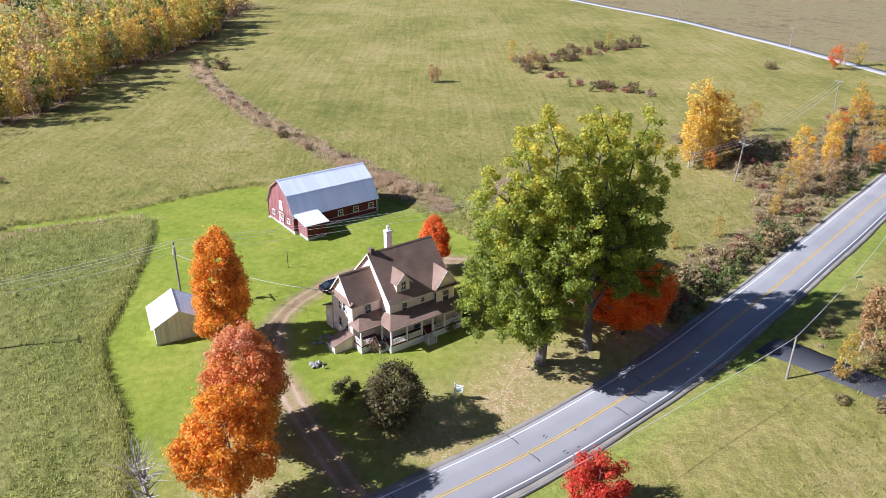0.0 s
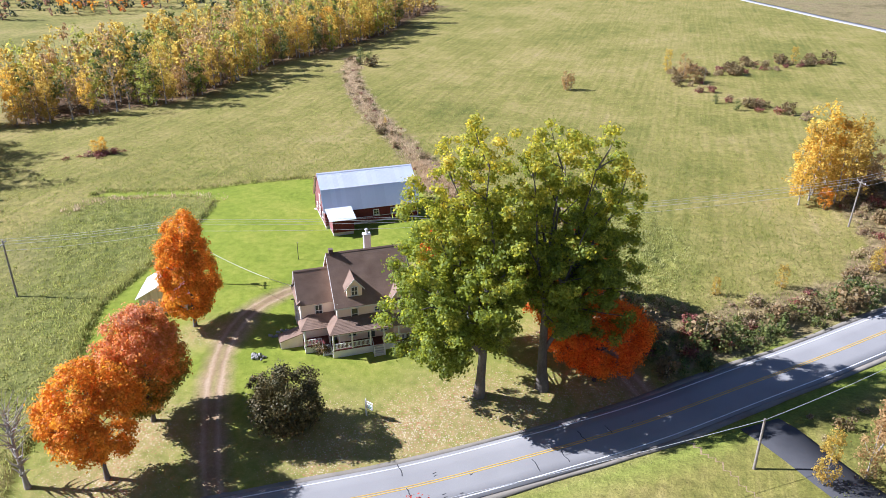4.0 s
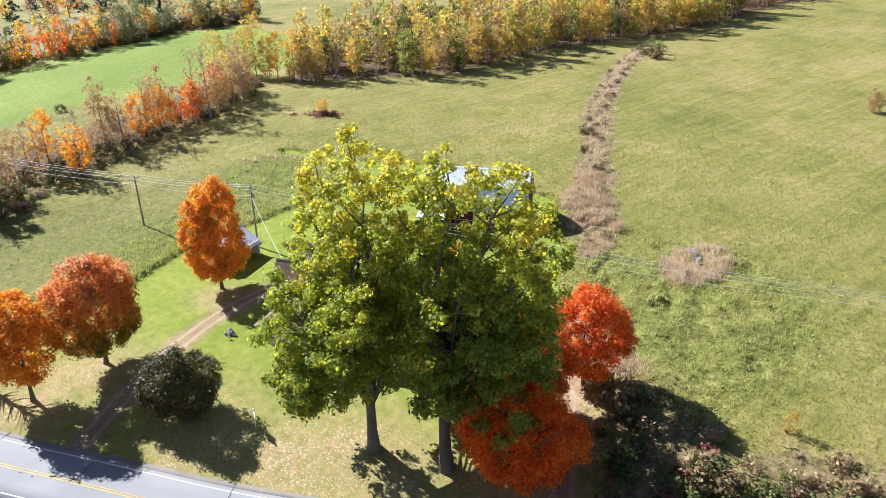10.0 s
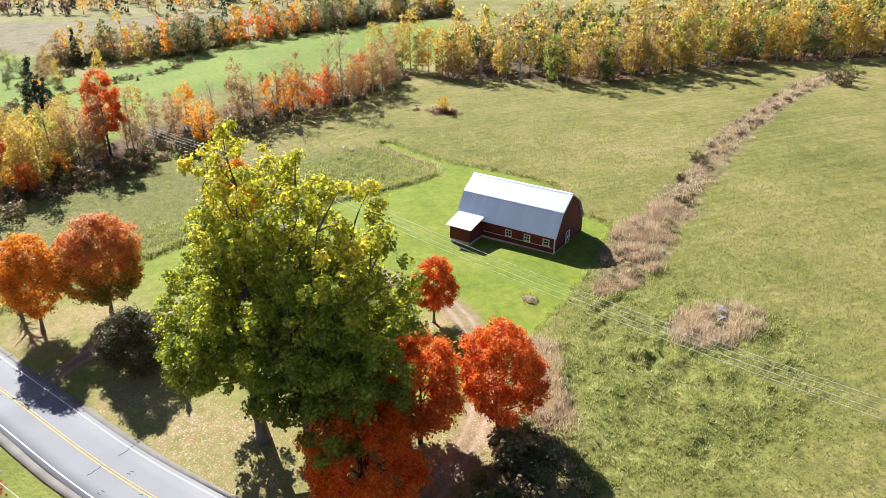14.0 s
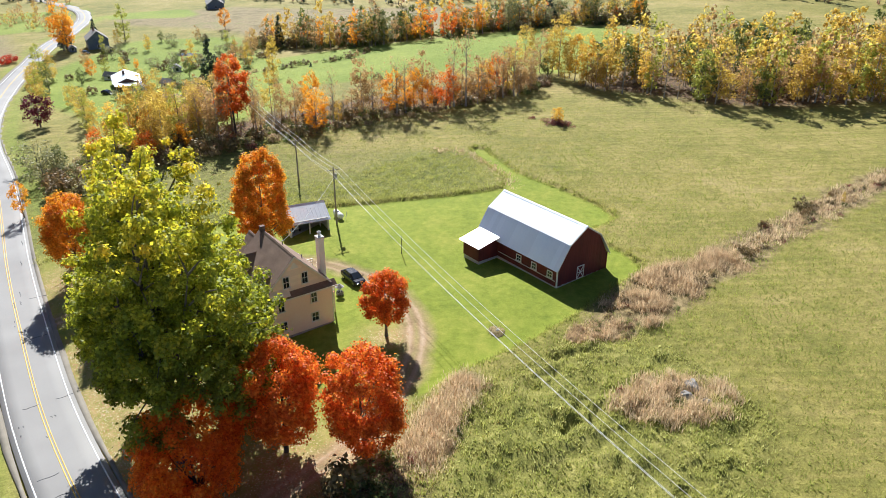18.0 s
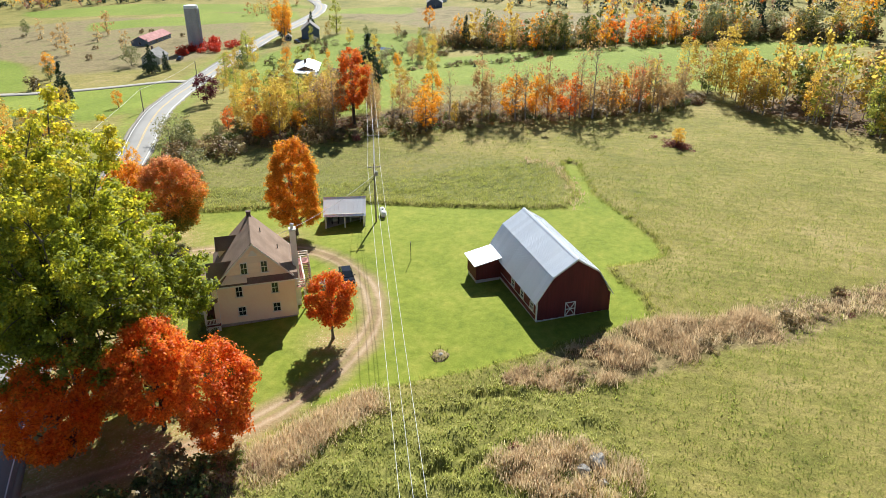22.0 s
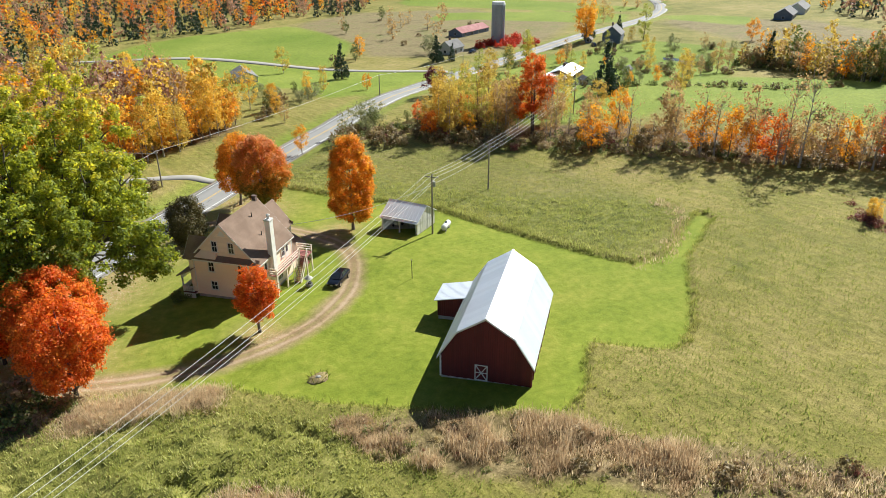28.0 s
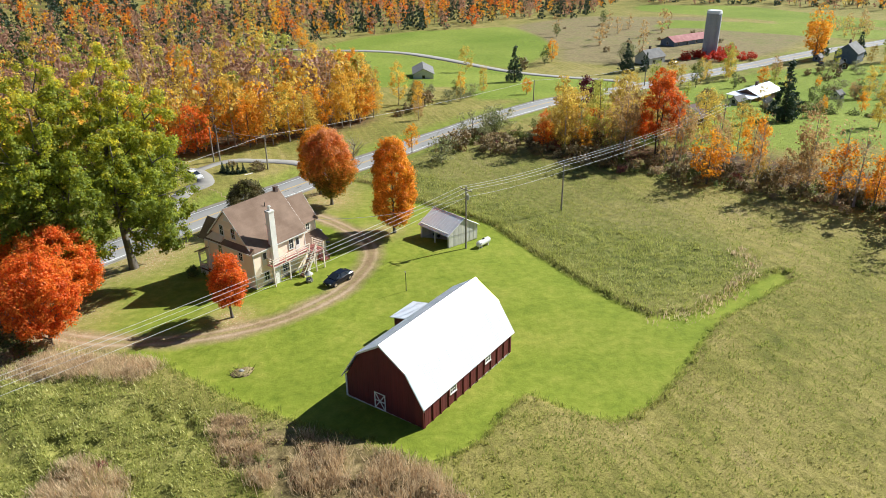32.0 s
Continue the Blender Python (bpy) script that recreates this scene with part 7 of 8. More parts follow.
    part("skirt", box(-13.53, -13.47, -4.42, WF, -0.3, F - 0.1), TRIM, house)
    part("skirt", box(0.69, 0.75, -6.42, -W, -0.3, F - 0.1), TRIM, house)
    part("skirt", box(-10.45, -10.4, -6.42, -4.5, -0.3, F - 0.1), TRIM, house)
    posts = [(-10.3, -6.4), (-8.0, -6.4), (-5.7, -6.4), (-4.0, -6.4), (-2.1, -6.4), (0.65, -6.4), (-13.45, -4.4), (-10.45, -4.4)]
    for x, y in posts:
        p = part("porch_post", box(x - 0.09, x + 0.09, y - 0.09, y + 0.09, F, 3.15), TRIM, house)
        part("capital", box(x - 0.13, x + 0.13, y - 0.13, y + 0.13, 2.95, 3.1, bevel=0.02), TRIM, p)
    part("porch_beam", box(-10.45, 0.78, -6.5, -6.32, 3.1, 3.32), TRIM, house)
    part("porch_beam", box(-13.56, -10.45, -4.5, -4.32, 3.1, 3.32), TRIM, house)
    for i in range(44):
        x = -10.2 + 10.8 * i / 43
        part("spindle", box(x - 0.03, x + 0.03, -6.43, -6.38, 2.82, 3.1), TRIM, house)
    part("spindle_rail", box(-10.3, 0.65, -6.43, -6.38, 2.78, 2.83), TRIM, house)
    for a, b in (((-10.2, -6.4), (-8.1, -6.4)), ((-7.9, -6.4), (-5.8, -6.4)), ((-3.9, -6.4), (-2.2, -6.4)), ((-2.0, -6.4), (0.55, -6.4)), ((0.65, -6.3), (0.65, -4.8)), ((-13.35, -4.4), (-11.6, -4.4)), ((-13.45, -4.3), (-13.45, -2.6))):
        railing(house, (*a, F), (*b, F))
    pr = part("porch_roof", slab([(-9.3, -W, 4.35), (1.15, -W, 4.35), (1.15, -6.95, 3.3), (-10.8, -6.95, 3.3)], 0.1), SHINGLE, house)
    part("hip", slab([(-9.3, -W, 4.35), (-10.8, -6.95, 3.3), (-10.8, -3.4, 3.3), (-9.6, -3.4, 4.2)], 0.1), SHINGLE, pr)
    for i in range(12):
        a, b = i / 12, (i + 1) / 12
        part("shingle_course", slab([(-9.3 - 1.5 * a, -W - 2.25 * a, 4.357 - 1.05 * a), (1.15, -W - 2.25 * a, 4.357 - 1.05 * a), (1.15, -W - 2.25 * b, 4.38 - 1.05 * b), (-9.3 - 1.5 * b, -W - 2.25 * b, 4.38 - 1.05 * b)], 0.012), SHINGLE, pr)
    p2 = part("porch_roof", slab([(-12.6, WF, 4.2), (-9.4, WF, 4.2), (-9.4, -4.85, 3.3), (-14.0, -4.85, 3.3)], 0.1), SHINGLE, house)
    part("hip", slab([(-12.6, WF, 4.2), (-14.0, -4.85, 3.3), (-14.0, -2.3, 3.3), (-13.4, -2.3, 3.75)], 0.1), SHINGLE, p2)
    for i in range(10):
        a, b = i / 10, (i + 1) / 10
        part("shingle_course", slab([(-12.6 - 1.4 * a, WF - 2.35 * a, 4.206 - 0.9 * a), (-10.6, WF - 2.35 * a, 4.206 - 0.9 * a), (-10.6, WF - 2.35 * b, 4.23 - 0.9 * b), (-12.6 - 1.4 * b, WF - 2.35 * b, 4.23 - 0.9 * b)], 0.012), SHINGLE, p2)
    # front steps
    for x0, x1, yf in ((-5.5, -4.2, -6.5), (-11.5, -10.5, -4.5)):
        for i in range(4):
            part("step", box(x0, x1, yf - 0.28 * (i + 1), yf - 0.28 * i, -0.3, F - 0.18 * (i + 1), bevel=0.01), GREY_BOARD, house)
        for x in (x0, x1):
            part("newel", box(x - 0.06, x + 0.06, yf - 1.15, yf - 1.03, -0.3, 0.95), TRIM, house)
            rod_p = part("hand_rail", rod((x, yf - 1.09, 0.9), (x, yf, F + 0.9), 0.04, sides=6), TRIM, house)

    # back deck on posts, with the stair down to the yard
    DZ = 3.25
    dk = part("deck", box(-8.9, -2.1, W + 0.05, 6.1, DZ - 0.16, DZ - 0.03), PEACH, house, "raised peach-painted back deck")
    for i in range(9):
        y = W + 0.06 + 1.33 * i / 9
        part("deck_board", box(-8.9, -2.1, y + 0.005, y + 0.142, DZ - 0.03, DZ), DECK_RED, dk)
    part("landing", box(-10.6, -8.9, W + 0.05, 7.2, DZ - 0.16, DZ - 0.0), DECK_RED, house)
    for x, y in ((-2.2, 6.0), (-5.0, 6.0), (-8.6, 6.0), (-8.9, 7.1), (-10.5, 7.1), (-10.5, W + 0.3)):
        part("deck_post", box(x - 0.08, x + 0.08, y - 0.08, y + 0.08, -0.5, DZ - 0.1), PEACH, house)
    for x, y in ((-2.15, 6.05), (-4.4, 6.05), (-6.6, 6.05), (-8.85, 6.05), (-8.95, 7.15), (-10.55, 7.15), (-2.15, W + 0.2), (-10.55, W + 0.2)):
        part("rail_post", box(x - 0.06, x + 0.06, y - 0.06, y + 0.06, DZ, DZ + 1.05), PEACH, house)
    for a, b in (((-2.15, W + 0.1), (-2.15, 6.05)), ((-2.15, 6.05), (-8.85, 6.05)), ((-8.95, 7.15), (-9.2, 7.15)), ((-10.55, 7.15), (-10.55, W + 0.2))):
        for k in (0.3, 0.65, 1.0):
            d = 0.045
            x0, x1, y0, y1 = min(a[0], b[0]) - d, max(a[0], b[0]) + d, min(a[1], b[1]) - d, max(a[1], b[1]) + d
            part("deck_rail", box(x0, x1, y0, y1, DZ + k - 0.06, DZ + k + 0.06), PEACH, house)
    n = 15
    for i in range(n):
        x, z = -8.85 + 2.4 * i / n, DZ - 0.2 - (DZ - 0.1) * i / n
        part("tread", box(x, x + 0.26, 6.25, 7.15, z - 0.04, z), DECK_RED, house)
    for y in (6.2, 7.2):
        part("stringer", prism([(-8.9, DZ - 0.02), (-8.9, DZ - 0.35), (-6.5, -0.25), (-6.35, 0.1)], y - 0.03, y + 0.03, "y"), PEACH, house)
        part("stair_rail", prism([(-8.9, DZ + 0.95), (-8.9, DZ + 0.83), (-6.4, 0.78), (-6.4, 0.92)], y - 0.035, y + 0.035, "y"), PEACH, house)
        for k in range(4):
            x = -8.6 + 0.7 * k
            z = DZ - 0.2 - (DZ - 0.1) * (x + 8.85) / 2.4
            part("baluster", box(x - 0.04, x + 0.04, y - 0.04, y + 0.04, z - 0.1, z + 1.0), PEACH, house)
    # small red side steps at the addition
    for i in range(5):
        part("side_step", box(-12.9 + 0.0, -11.9, 4.35 + 0.3 * i, 4.65 + 0.3 * i, -0.4, 0.85 - 0.19 * i, bevel=0.01), DECK_RED, house)
    for x in (-12.9, -11.9):
        railing(house, (x, 4.4, 0.85), (x, 5.8, 0.0), 0.85, 0.25, PORCH_RED)
    return house


DARK_GREY = surf("dark_grey_paint", (0.05, 0.055, 0.06), (0.08, 0.085, 0.09), 0.5, 6.0, 0.8, 0.05)
CHIMNEY_WHITE = surf("whitewashed_masonry", (0.66, 0.62, 0.55), (0.78, 0.75, 0.69), 0.8, 7.0, 0.8, 0.2)
build_house()

# ---- in the yard ----
def along(s, w):
    """A spot from the house: s along its ridge to the north-east, w towards the barn."""
    c = radians(35.5)
    return -9.2 + s * math.cos(c) - w * math.sin(c), 61.2 + s * math.sin(c) + w * math.cos(c)


def build_car(name, label, x, y, turn, paint, length=4.7, z=None):
    """A four-door saloon: lofted body, glasshouse, wheels, lamps."""
    car = root(name, label, "car", x, y, z, turn)
    k = length / 4.7
    # stations along the car: x, half width at sill, half width at shoulder, sill z, shoulder z
    rings = [(-2.35, 0.72, 0.74, 0.38, 0.78), (-2.2, 0.84, 0.84, 0.28, 0.98), (-1.4, 0.90, 0.89, 0.22, 1.02), (0.0, 0.91, 0.90, 0.22, 0.98), (1.0, 0.90, 0.88, 0.22, 0.94), (1.9, 0.86, 0.82, 0.24, 0.84), (2.25, 0.76, 0.72, 0.30, 0.74), (2.35, 0.66, 0.62, 0.40, 0.64)]
    bm = bmesh.new()
    rows_ = []
    for rx, w0, w1, z0, z1 in rings:
        pts = [(-w0 * 0.92, z0), (-w0, z0 + 0.12), (-w1, z1 - 0.1), (-w1 * 0.88, z1), (w1 * 0.88, z1), (w1, z1 - 0.1), (w0, z0 + 0.12), (w0 * 0.92, z0)]
        rows_.append([bm.verts.new((rx * k, p, q)) for p, q in pts])
    for a, b in zip(rows_[:-1], rows_[1:]):
        for i in range(8):
            bm.faces.new((a[i], a[(i + 1) % 8], b[(i + 1) % 8], b[i]))
    bm.faces.new(rows_[0])
    bm.faces.new(rows_[-1][::-1])
    body = part("body", bm, paint, car)
    bm = bmesh.new()
    low = [(-1.95, 0.70), (-1.05, 0.78), (0.25, 0.79), (1.25, 0.72)]
    top = [(-1.15, 0.56), (-0.75, 0.60), (0.05, 0.60), (0.35, 0.57)]
    va = [[bm.verts.new((px * k, s * w, 0.97)) for px, w in low] for s in (-1, 1)]
    vb = [[bm.verts.new((px * k, s * w, 1.42)) for px, w in top] for s in (-1, 1)]
    for s in (0, 1):
        for i in range(3):
            bm.faces.new((va[s][i], va[s][i + 1], vb[s][i + 1], vb[s][i]))
    for i in range(3):
        bm.faces.new((vb[0][i], vb[0][i + 1], vb[1][i + 1], vb[1][i]))
    bm.faces.new((va[0][0], va[1][0], vb[1][0], vb[0][0]))
    bm.faces.new((va[0][3], va[1][3], vb[1][3], vb[0][3]))
    glass = part("glasshouse", bm, GLASS, car)
    part("roof_panel", slab([(-1.12 * k, -0.55, 1.435), (0.33 * k, -0.56, 1.435), (0.33 * k, 0.56, 1.435), (-1.12 * k, 0.55, 1.435)], 0.03), paint, car)
    for s in (-1, 1):
        for (ax, aw), (bx, bw) in zip(low[:1] + low[1:3] + low[3:], top[:1] + top[1:3] + top[3:]):
            part("pillar", rod((ax * k, s * aw, 0.96), (bx * k, s * bw, 1.43), 0.045, sides=5), paint, glass)
        part("mirror", box(0.85 * k, 1.02 * k, s * 0.98 - 0.1, s * 0.98 + 0.1, 0.95, 1.08, bevel=0.03), paint, car)
        for wx in (-1.4, 1.42):
            y0, y1 = s * 0.74, s * 0.93
            wheel = part("wheel", rod((wx * k, y0, 0.33), (wx * k, y1, 0.33), 0.33, sides=18), RUBBER, car)
            part("rim", rod((wx * k, y1 - s * 0.01, 0.33), (wx * k, y1 + s * 0.015, 0.33), 0.21, sides=12), CHROME, wheel)
        part("headlight", box(2.16 * k, 2.33 * k, s * 0.62 - 0.14, s * 0.62 + 0.14, 0.58, 0.72, bevel=0.03), CHROME, car)
        part("tail_light", box(-2.36 * k, -2.24 * k, s * 0.66 - 0.13, s * 0.66 + 0.13, 0.72, 0.88, bevel=0.03), LAMP_RED, car)
    part("number_plate", box(2.33 * k, 2.37 * k, -0.16, 0.16, 0.42, 0.52), TRIM, car)
    return car


LAMP_RED = surf("red_lamp_plastic", (0.35, 0.01, 0.01), (0.45, 0.02, 0.02), 0.25, 5.0, 0.8, 0.0)
CAR_WHITE = surf("white_car_paint", (0.72, 0.72, 0.70), (0.78, 0.78, 0.77), 0.2, 5.0, 0.8, 0.0)
build_car("car", "black saloon car parked on grass beside the driveway", *along(-8.1, 12.1), 35.5, CAR_BLACK)
build_car("car", "white car parked on the drive across the road", -4.5, 8.5, 120.0, CAR_WHITE, 4.5)

tank = root("propane_tank", "white horizontal propane tank on legs behind the garage", "tank", -46.3, 61.2, None, 32.0)
bm = rod((-1.15, 0, 0.75), (1.15, 0, 0.75), 0.48, sides=20)
for s in (-1, 1):
    rod((s * 1.15, 0, 0.75), (s * 1.38, 0, 0.75), 0.48, 0.36, 20, bm), rod((s * 1.38, 0, 0.75), (s * 1.5, 0, 0.75), 0.36, 0.12, 20, bm)
shell = part("shell", bm, TANK, tank)
part("dome", rod((0, 0, 1.2), (0, 0, 1.38), 0.2, 0.17, 12), BLACK, tank)
for s in (-0.8, 0.8):
    part("leg", box(s - 0.1, s + 0.1, -0.35, 0.35, -0.2, 0.36), CONCRETE, tank)
part("gauge_pipe", rod((1.9, 0.4, -0.1), (1.55, 0.9, 1.5), 0.04, sides=6), TRIM, tank)

yp = root("yard_post", "thin dark metal post standing alone on the lawn", "post", -30.8, 72.7)
part("shaft", rod((0, 0, -0.3), (0, 0, 2.9), 0.055, 0.045, 8), BARK_DARK, yp)
part("bracket", rod((0, 0, 2.75), (0.12, 0.05, 2.95), 0.05, 0.07, 8), CONCRETE, yp)

well = root("wishing_well", "small wishing well with a pale conical roof", "well", *along(-5.9, 8.7))
for i in range(10):
    a = 2 * math.pi * i / 10
    part("stone", blob((0.38 * math.cos(a), 0.38 * math.sin(a), 0.25), (0.16, 0.16, 0.3), i, 1), STONE, well)
# solid plug, its dark colour standing for the shade down the shaft
part("well_body", rod((0, 0, -0.1), (0, 0, 0.6), 0.34, 0.34, 14), SHADE_IN, well)
for a in (0.4, 0.4 + math.pi):
    part("post", rod((0.36 * math.cos(a), 0.36 * math.sin(a), 0.3), (0.36 * math.cos(a), 0.36 * math.sin(a), 1.3), 0.05, sides=6), TRIM, well)
part("roof", rod((0, 0, 1.2), (0, 0, 1.65), 0.62, 0.05, 10), CONCRETE, well)

sg = root("sign_post", "white wooden yard sign with a bracketed hanging board", "sign", -6.2, 41.9, None, -20.0)
part("post", box(-0.07, 0.07, -0.07, 0.07, -0.3, 2.2, bevel=0.01), TRIM, sg)
part("arm", box(-0.05, 1.05, -0.05, 0.05, 1.9, 2.02), TRIM, sg)
part("brace", prism([(0.0, 1.25), (0.1, 1.25), (0.75, 1.9), (0.6, 1.9)], -0.04, 0.04, "y"), TRIM, sg)
board = part("board", box(0.18, 1.0, -0.025, 0.025, 1.05, 1.75, bevel=0.008), TRIM, sg)
for i, (w, m) in enumerate(((0.5, "b"), (0.62, "b"), (0.4, "b"))):
    part("bar", box(0.59 - w / 2, 0.59 + w / 2, -0.032, 0.032, 1.58 - 0.18 * i, 1.66 - 0.18 * i), SIGN_GREEN, board)

md = root("stone_mound", "low grassy mound with a stone on the lawn", "mound", -8.6, 85.3)
part("earth", blob((0, 0, -0.1), (1.3, 1.0, 0.42), 3, 3, 0.4), GROUND, md)
part("stone", blob((0.1, 0.2, 0.25), (0.35, 0.28, 0.18), 5, 2), STONE, md)
for i in range(26):
    a, r = i * 2.4, 1.3 * math.sqrt((i + 0.5) / 26)
    part("tuft", rod((r * math.cos(a), r * 0.8 * math.sin(a), 0.1), (r * 1.2 * math.cos(a), r * math.sin(a), 0.45), 0.07, 0.01, 4), LEAF["sedge"], md)
for i, (x, y, s) in enumerate(((4.1, 105.2, 1.0), (5.6, 104.2, 0.75), (6.4, 106.0, 0.5), (3.2, 103.6, 0.45))):
    bd = part("boulder", blob((0, 0, 0), (1.0 * s, 0.75 * s, 0.7 * s), i + 11, 3, 0.45), STONE, None)
    bd.matrix_world = pose(x, y, float(gz(x, y)) + 0.25 * s + 0.2, 0, 0, 40 * i)
    tagged(bd, "pale grey field boulder lying in dry weeds", "boulder", "field boulders")
sp = root("stone_pile", "heap of pale field stones beside the driveway", "stones", -22.8, 47.0)
for i in range(18):
    r = random.Random(i)
    part("stone", blob((r.uniform(-0.9, 0.9), r.uniform(-0.5, 0.5), r.uniform(0.05, 0.4)), (r.uniform(0.16, 0.34),) * 3, i + 40, 1, 0.4), STONE, sp)
for sx, sy, n in ((-15.2, 1.2, 16), (-16.8, 0.4, 12)):
    wx, wy = along(sx, sy)
    st = root("stone_edging", "loose stones edging the bed by the cellar entry", "stones", wx, wy)
    for i in range(n):
        r = random.Random(i + n)
        part("stone", blob((r.uniform(-1.2, 1.2), r.uniform(-0.5, 0.5), 0.08), (r.uniform(0.12, 0.26),) * 3, i + 80, 1, 0.4), STONE, st)
lg = root("stone_slab", "pale stone block by the barn corner", "stone", -37.0, 91.6)
part("block", blob((0, 0, 0.12), (0.6, 0.3, 0.22), 91, 2, 0.3), CONCRETE, lg)


# ---- poles and lines ----
def pole(name, label, x, y, h, arm=2.2, turn=0.0, can=False, lean=0.0, mat=None):
    p = root(name, label, "utility pole", x, y, None, turn)
    p.rotation_euler.x += radians(lean)
    part("shaft", rod((0, 0, -0.6), (0, 0, h), 0.16, 0.11, 10), mat or POLE_WOOD, p)
    if arm:
        a = part("crossarm", box(-0.06, 0.06, -arm / 2, arm / 2, h - 0.55, h - 0.42), POLE_WOOD, p)
        for y_ in (-arm / 2 + 0.1, 0.0, arm / 2 - 0.1):
            part("insulator", rod((0, y_, h - 0.42), (0, y_, h - 0.2), 0.05, 0.035, 8), TRIM, a)
        for s in (-1, 1):
            part("brace", rod((0.05, s * 0.05, h - 1.15), (0.05, s * arm * 0.3, h - 0.5), 0.02, sides=5), POLE_WOOD, p)
    if can:
        t = part("transformer", rod((0.0, 0.35, h - 2.0), (0.0, 0.35, h - 1.2), 0.22, 0.22, 12), CONCRETE, p)
        part("bushing", rod((0.0, 0.35, h - 1.2), (0.0, 0.35, h - 1.0), 0.05, sides=6), TRIM, t)
    return p


LINE = [(-117, 25.5, 8.6), (-64.6, 51.2, 9.2), (-43.4, 61.3, 10.0), (52.9, 110.9, 9.0), (102.5, 168.0, 8.4)]
for i, (x, y, h) in enumerate(LINE):
    pole("utility_pole", ("weathered wooden utility pole with crossarm in the meadow", "weathered wooden utility pole with crossarm in the meadow", "wooden utility pole with transformer beside the garage", "pale wooden utility pole with crossarm by the scrub", "leaning wooden utility pole beside the road")[i], x, y, h, 2.2, 27.0, i == 2, (0, 0, 0, 3, -5)[i])
for x, y, h, arm in ((34, 44.9, 6.5, 0), (-9.9, -1.1, 8.1, 0), (-19.1, 7.3, 7.8, 0.8), (-98.9, -34.4, 6.4, 0), (-8.6, -0.4, 8.0, 0), (-150, -56, 7.0, 0), (130, 257, 8.0, 1.6), (108, 325, 8.0, 1.6)):
    pole("utility_pole", "plain grey wooden pole beside the road", x, y, h, arm, 30.0, False, 0)


def cable(name, label, a, b, sag, r=0.022):
    """A cable hanging between two points."""
    a, b = np.array(a, float), np.array(b, float)
    t = np.linspace(0, 1, 25)[:, None]
    pts = a + (b - a) * t - np.array([0, 0, 1.0]) * (4 * sag * t * (1 - t))
    tv, tq = tubes([(pts, np.full(25, r))], 5)
    me = quad_mesh(name, tv, tq)
    me.materials.append(WIRE)
    return tagged(new(name, me), label, "cable", "power lines")


c27 = radians(27.0)
for (x0, y0, h0), (x1, y1, h1) in zip(LINE[:-1], LINE[1:]):
    span = math.hypot(x1 - x0, y1 - y0)
    for off, dz in ((-1.0, -0.2), (0.0, -0.15), (1.0, -0.2), (0.1, -1.6)):
        dx, dy = -off * math.sin(c27), off * math.cos(c27)
        cable("power_line", "thin pale overhead power line", (x0 + dx, y0 + dy, float(gz(x0, y0)) + h0 + dz), (x1 + dx, y1 + dy, float(gz(x1, y1)) + h1 + dz), span * span * 0.00016 + 0.3)
SOUTH = [(62, 74, 6.8), (34, 44.9, 6.5), (-19.1, 7.3, 7.8), (-98.9, -34.4, 6.4), (-150, -56, 7.0)]
for (x0, y0, h0), (x1, y1, h1) in zip(SOUTH[:-1], SOUTH[1:]):
    cable("power_line", "thin pale cable along the road", (x0, y0, float(gz(x0, y0)) + h0 - 0.15), (x1, y1, float(gz(x1, y1)) + h1 - 0.15), 0.8, 0.03)
wx, wy = along(-13.4, 2.7)
cable("service_cable", "pale service cable from pole to house", (-43.4, 61.3, float(gz(-43.4, 61.3)) + 8.2), (wx, wy, float(gz(wx, wy)) + 5.6), 0.9, 0.03)
cable("service_cable", "pale service cable across the road", (-19.1, 7.3, float(gz(-19.1, 7.3)) + 7.2), (-9.9, -1.1, float(gz(-9.9, -1.1)) + 7.6), 0.3, 0.025)

# ---- across the road ----
SIDE_GRAVEL = surf("pale_road_gravel", (0.23, 0.215, 0.19), (0.32, 0.30, 0.265), 0.95, 5.0, 0.3, 0.1)
ribbon("drive_east", smooth_line([(35.2, 53.5), (39.5, 47.5), (46, 40), (56, 31), (70, 22)], 1.0), -2.4, 2.4, None, FRESH_ASPHALT, "dark fresh asphalt drive across the road", "driveway", 3, 0.15)
ribbon("drive_south", smooth_line([(0.5, 24), (-3, 16.5), (-6.5, 12.5), (-4.5, 5.5), (2, 0)], 0.8), -1.6, 1.6, None, SIDE_GRAVEL, "pale gravel drive across the road", "driveway", 3, 0.2)
ribbon("drive_south_west", smooth_line([(-29, 8.5), (-24.5, 4.6), (-18, 2.2), (-11, 0.5), (-4.5, 5.5)], 0.8), -1.15, 1.15, None, SIDE_GRAVEL, "pale gravel drive across the road", "driveway", 3, 0.2)
ribbon("side_road", smooth_line([(-152, -58), (-145, -68), (-132, -83), (-119, -104), (-109, -142), (-98, -168), (-82, -185), (-60, -199), (-30, -223), (-14, -252), (4, -300)], 3.0), -2.6, 2.6, None, SIDE_GRAVEL, "pale gravel side road through green fields", "road", 3, 0.2)
ribbon("north_road", smooth_line([(30, 470), (69, 394), (107, 324), (123, 280), (136, 239), (146, 205), (156, 178)], 4.0), -2.6, 2.6, None, ASPHALT, "narrow grey road beyond the hay field", "road", 3)
fence = root("rail_fence", "short grey wooden rail fence beside the south drive", "fence", -4.0, 16.8, None, 30.0)
for i in range(4):
    part("post", box(i * 1.6 - 0.07, i * 1.6 + 0.07, -0.07, 0.07, -0.2, 1.0), GREY_BOARD, fence)
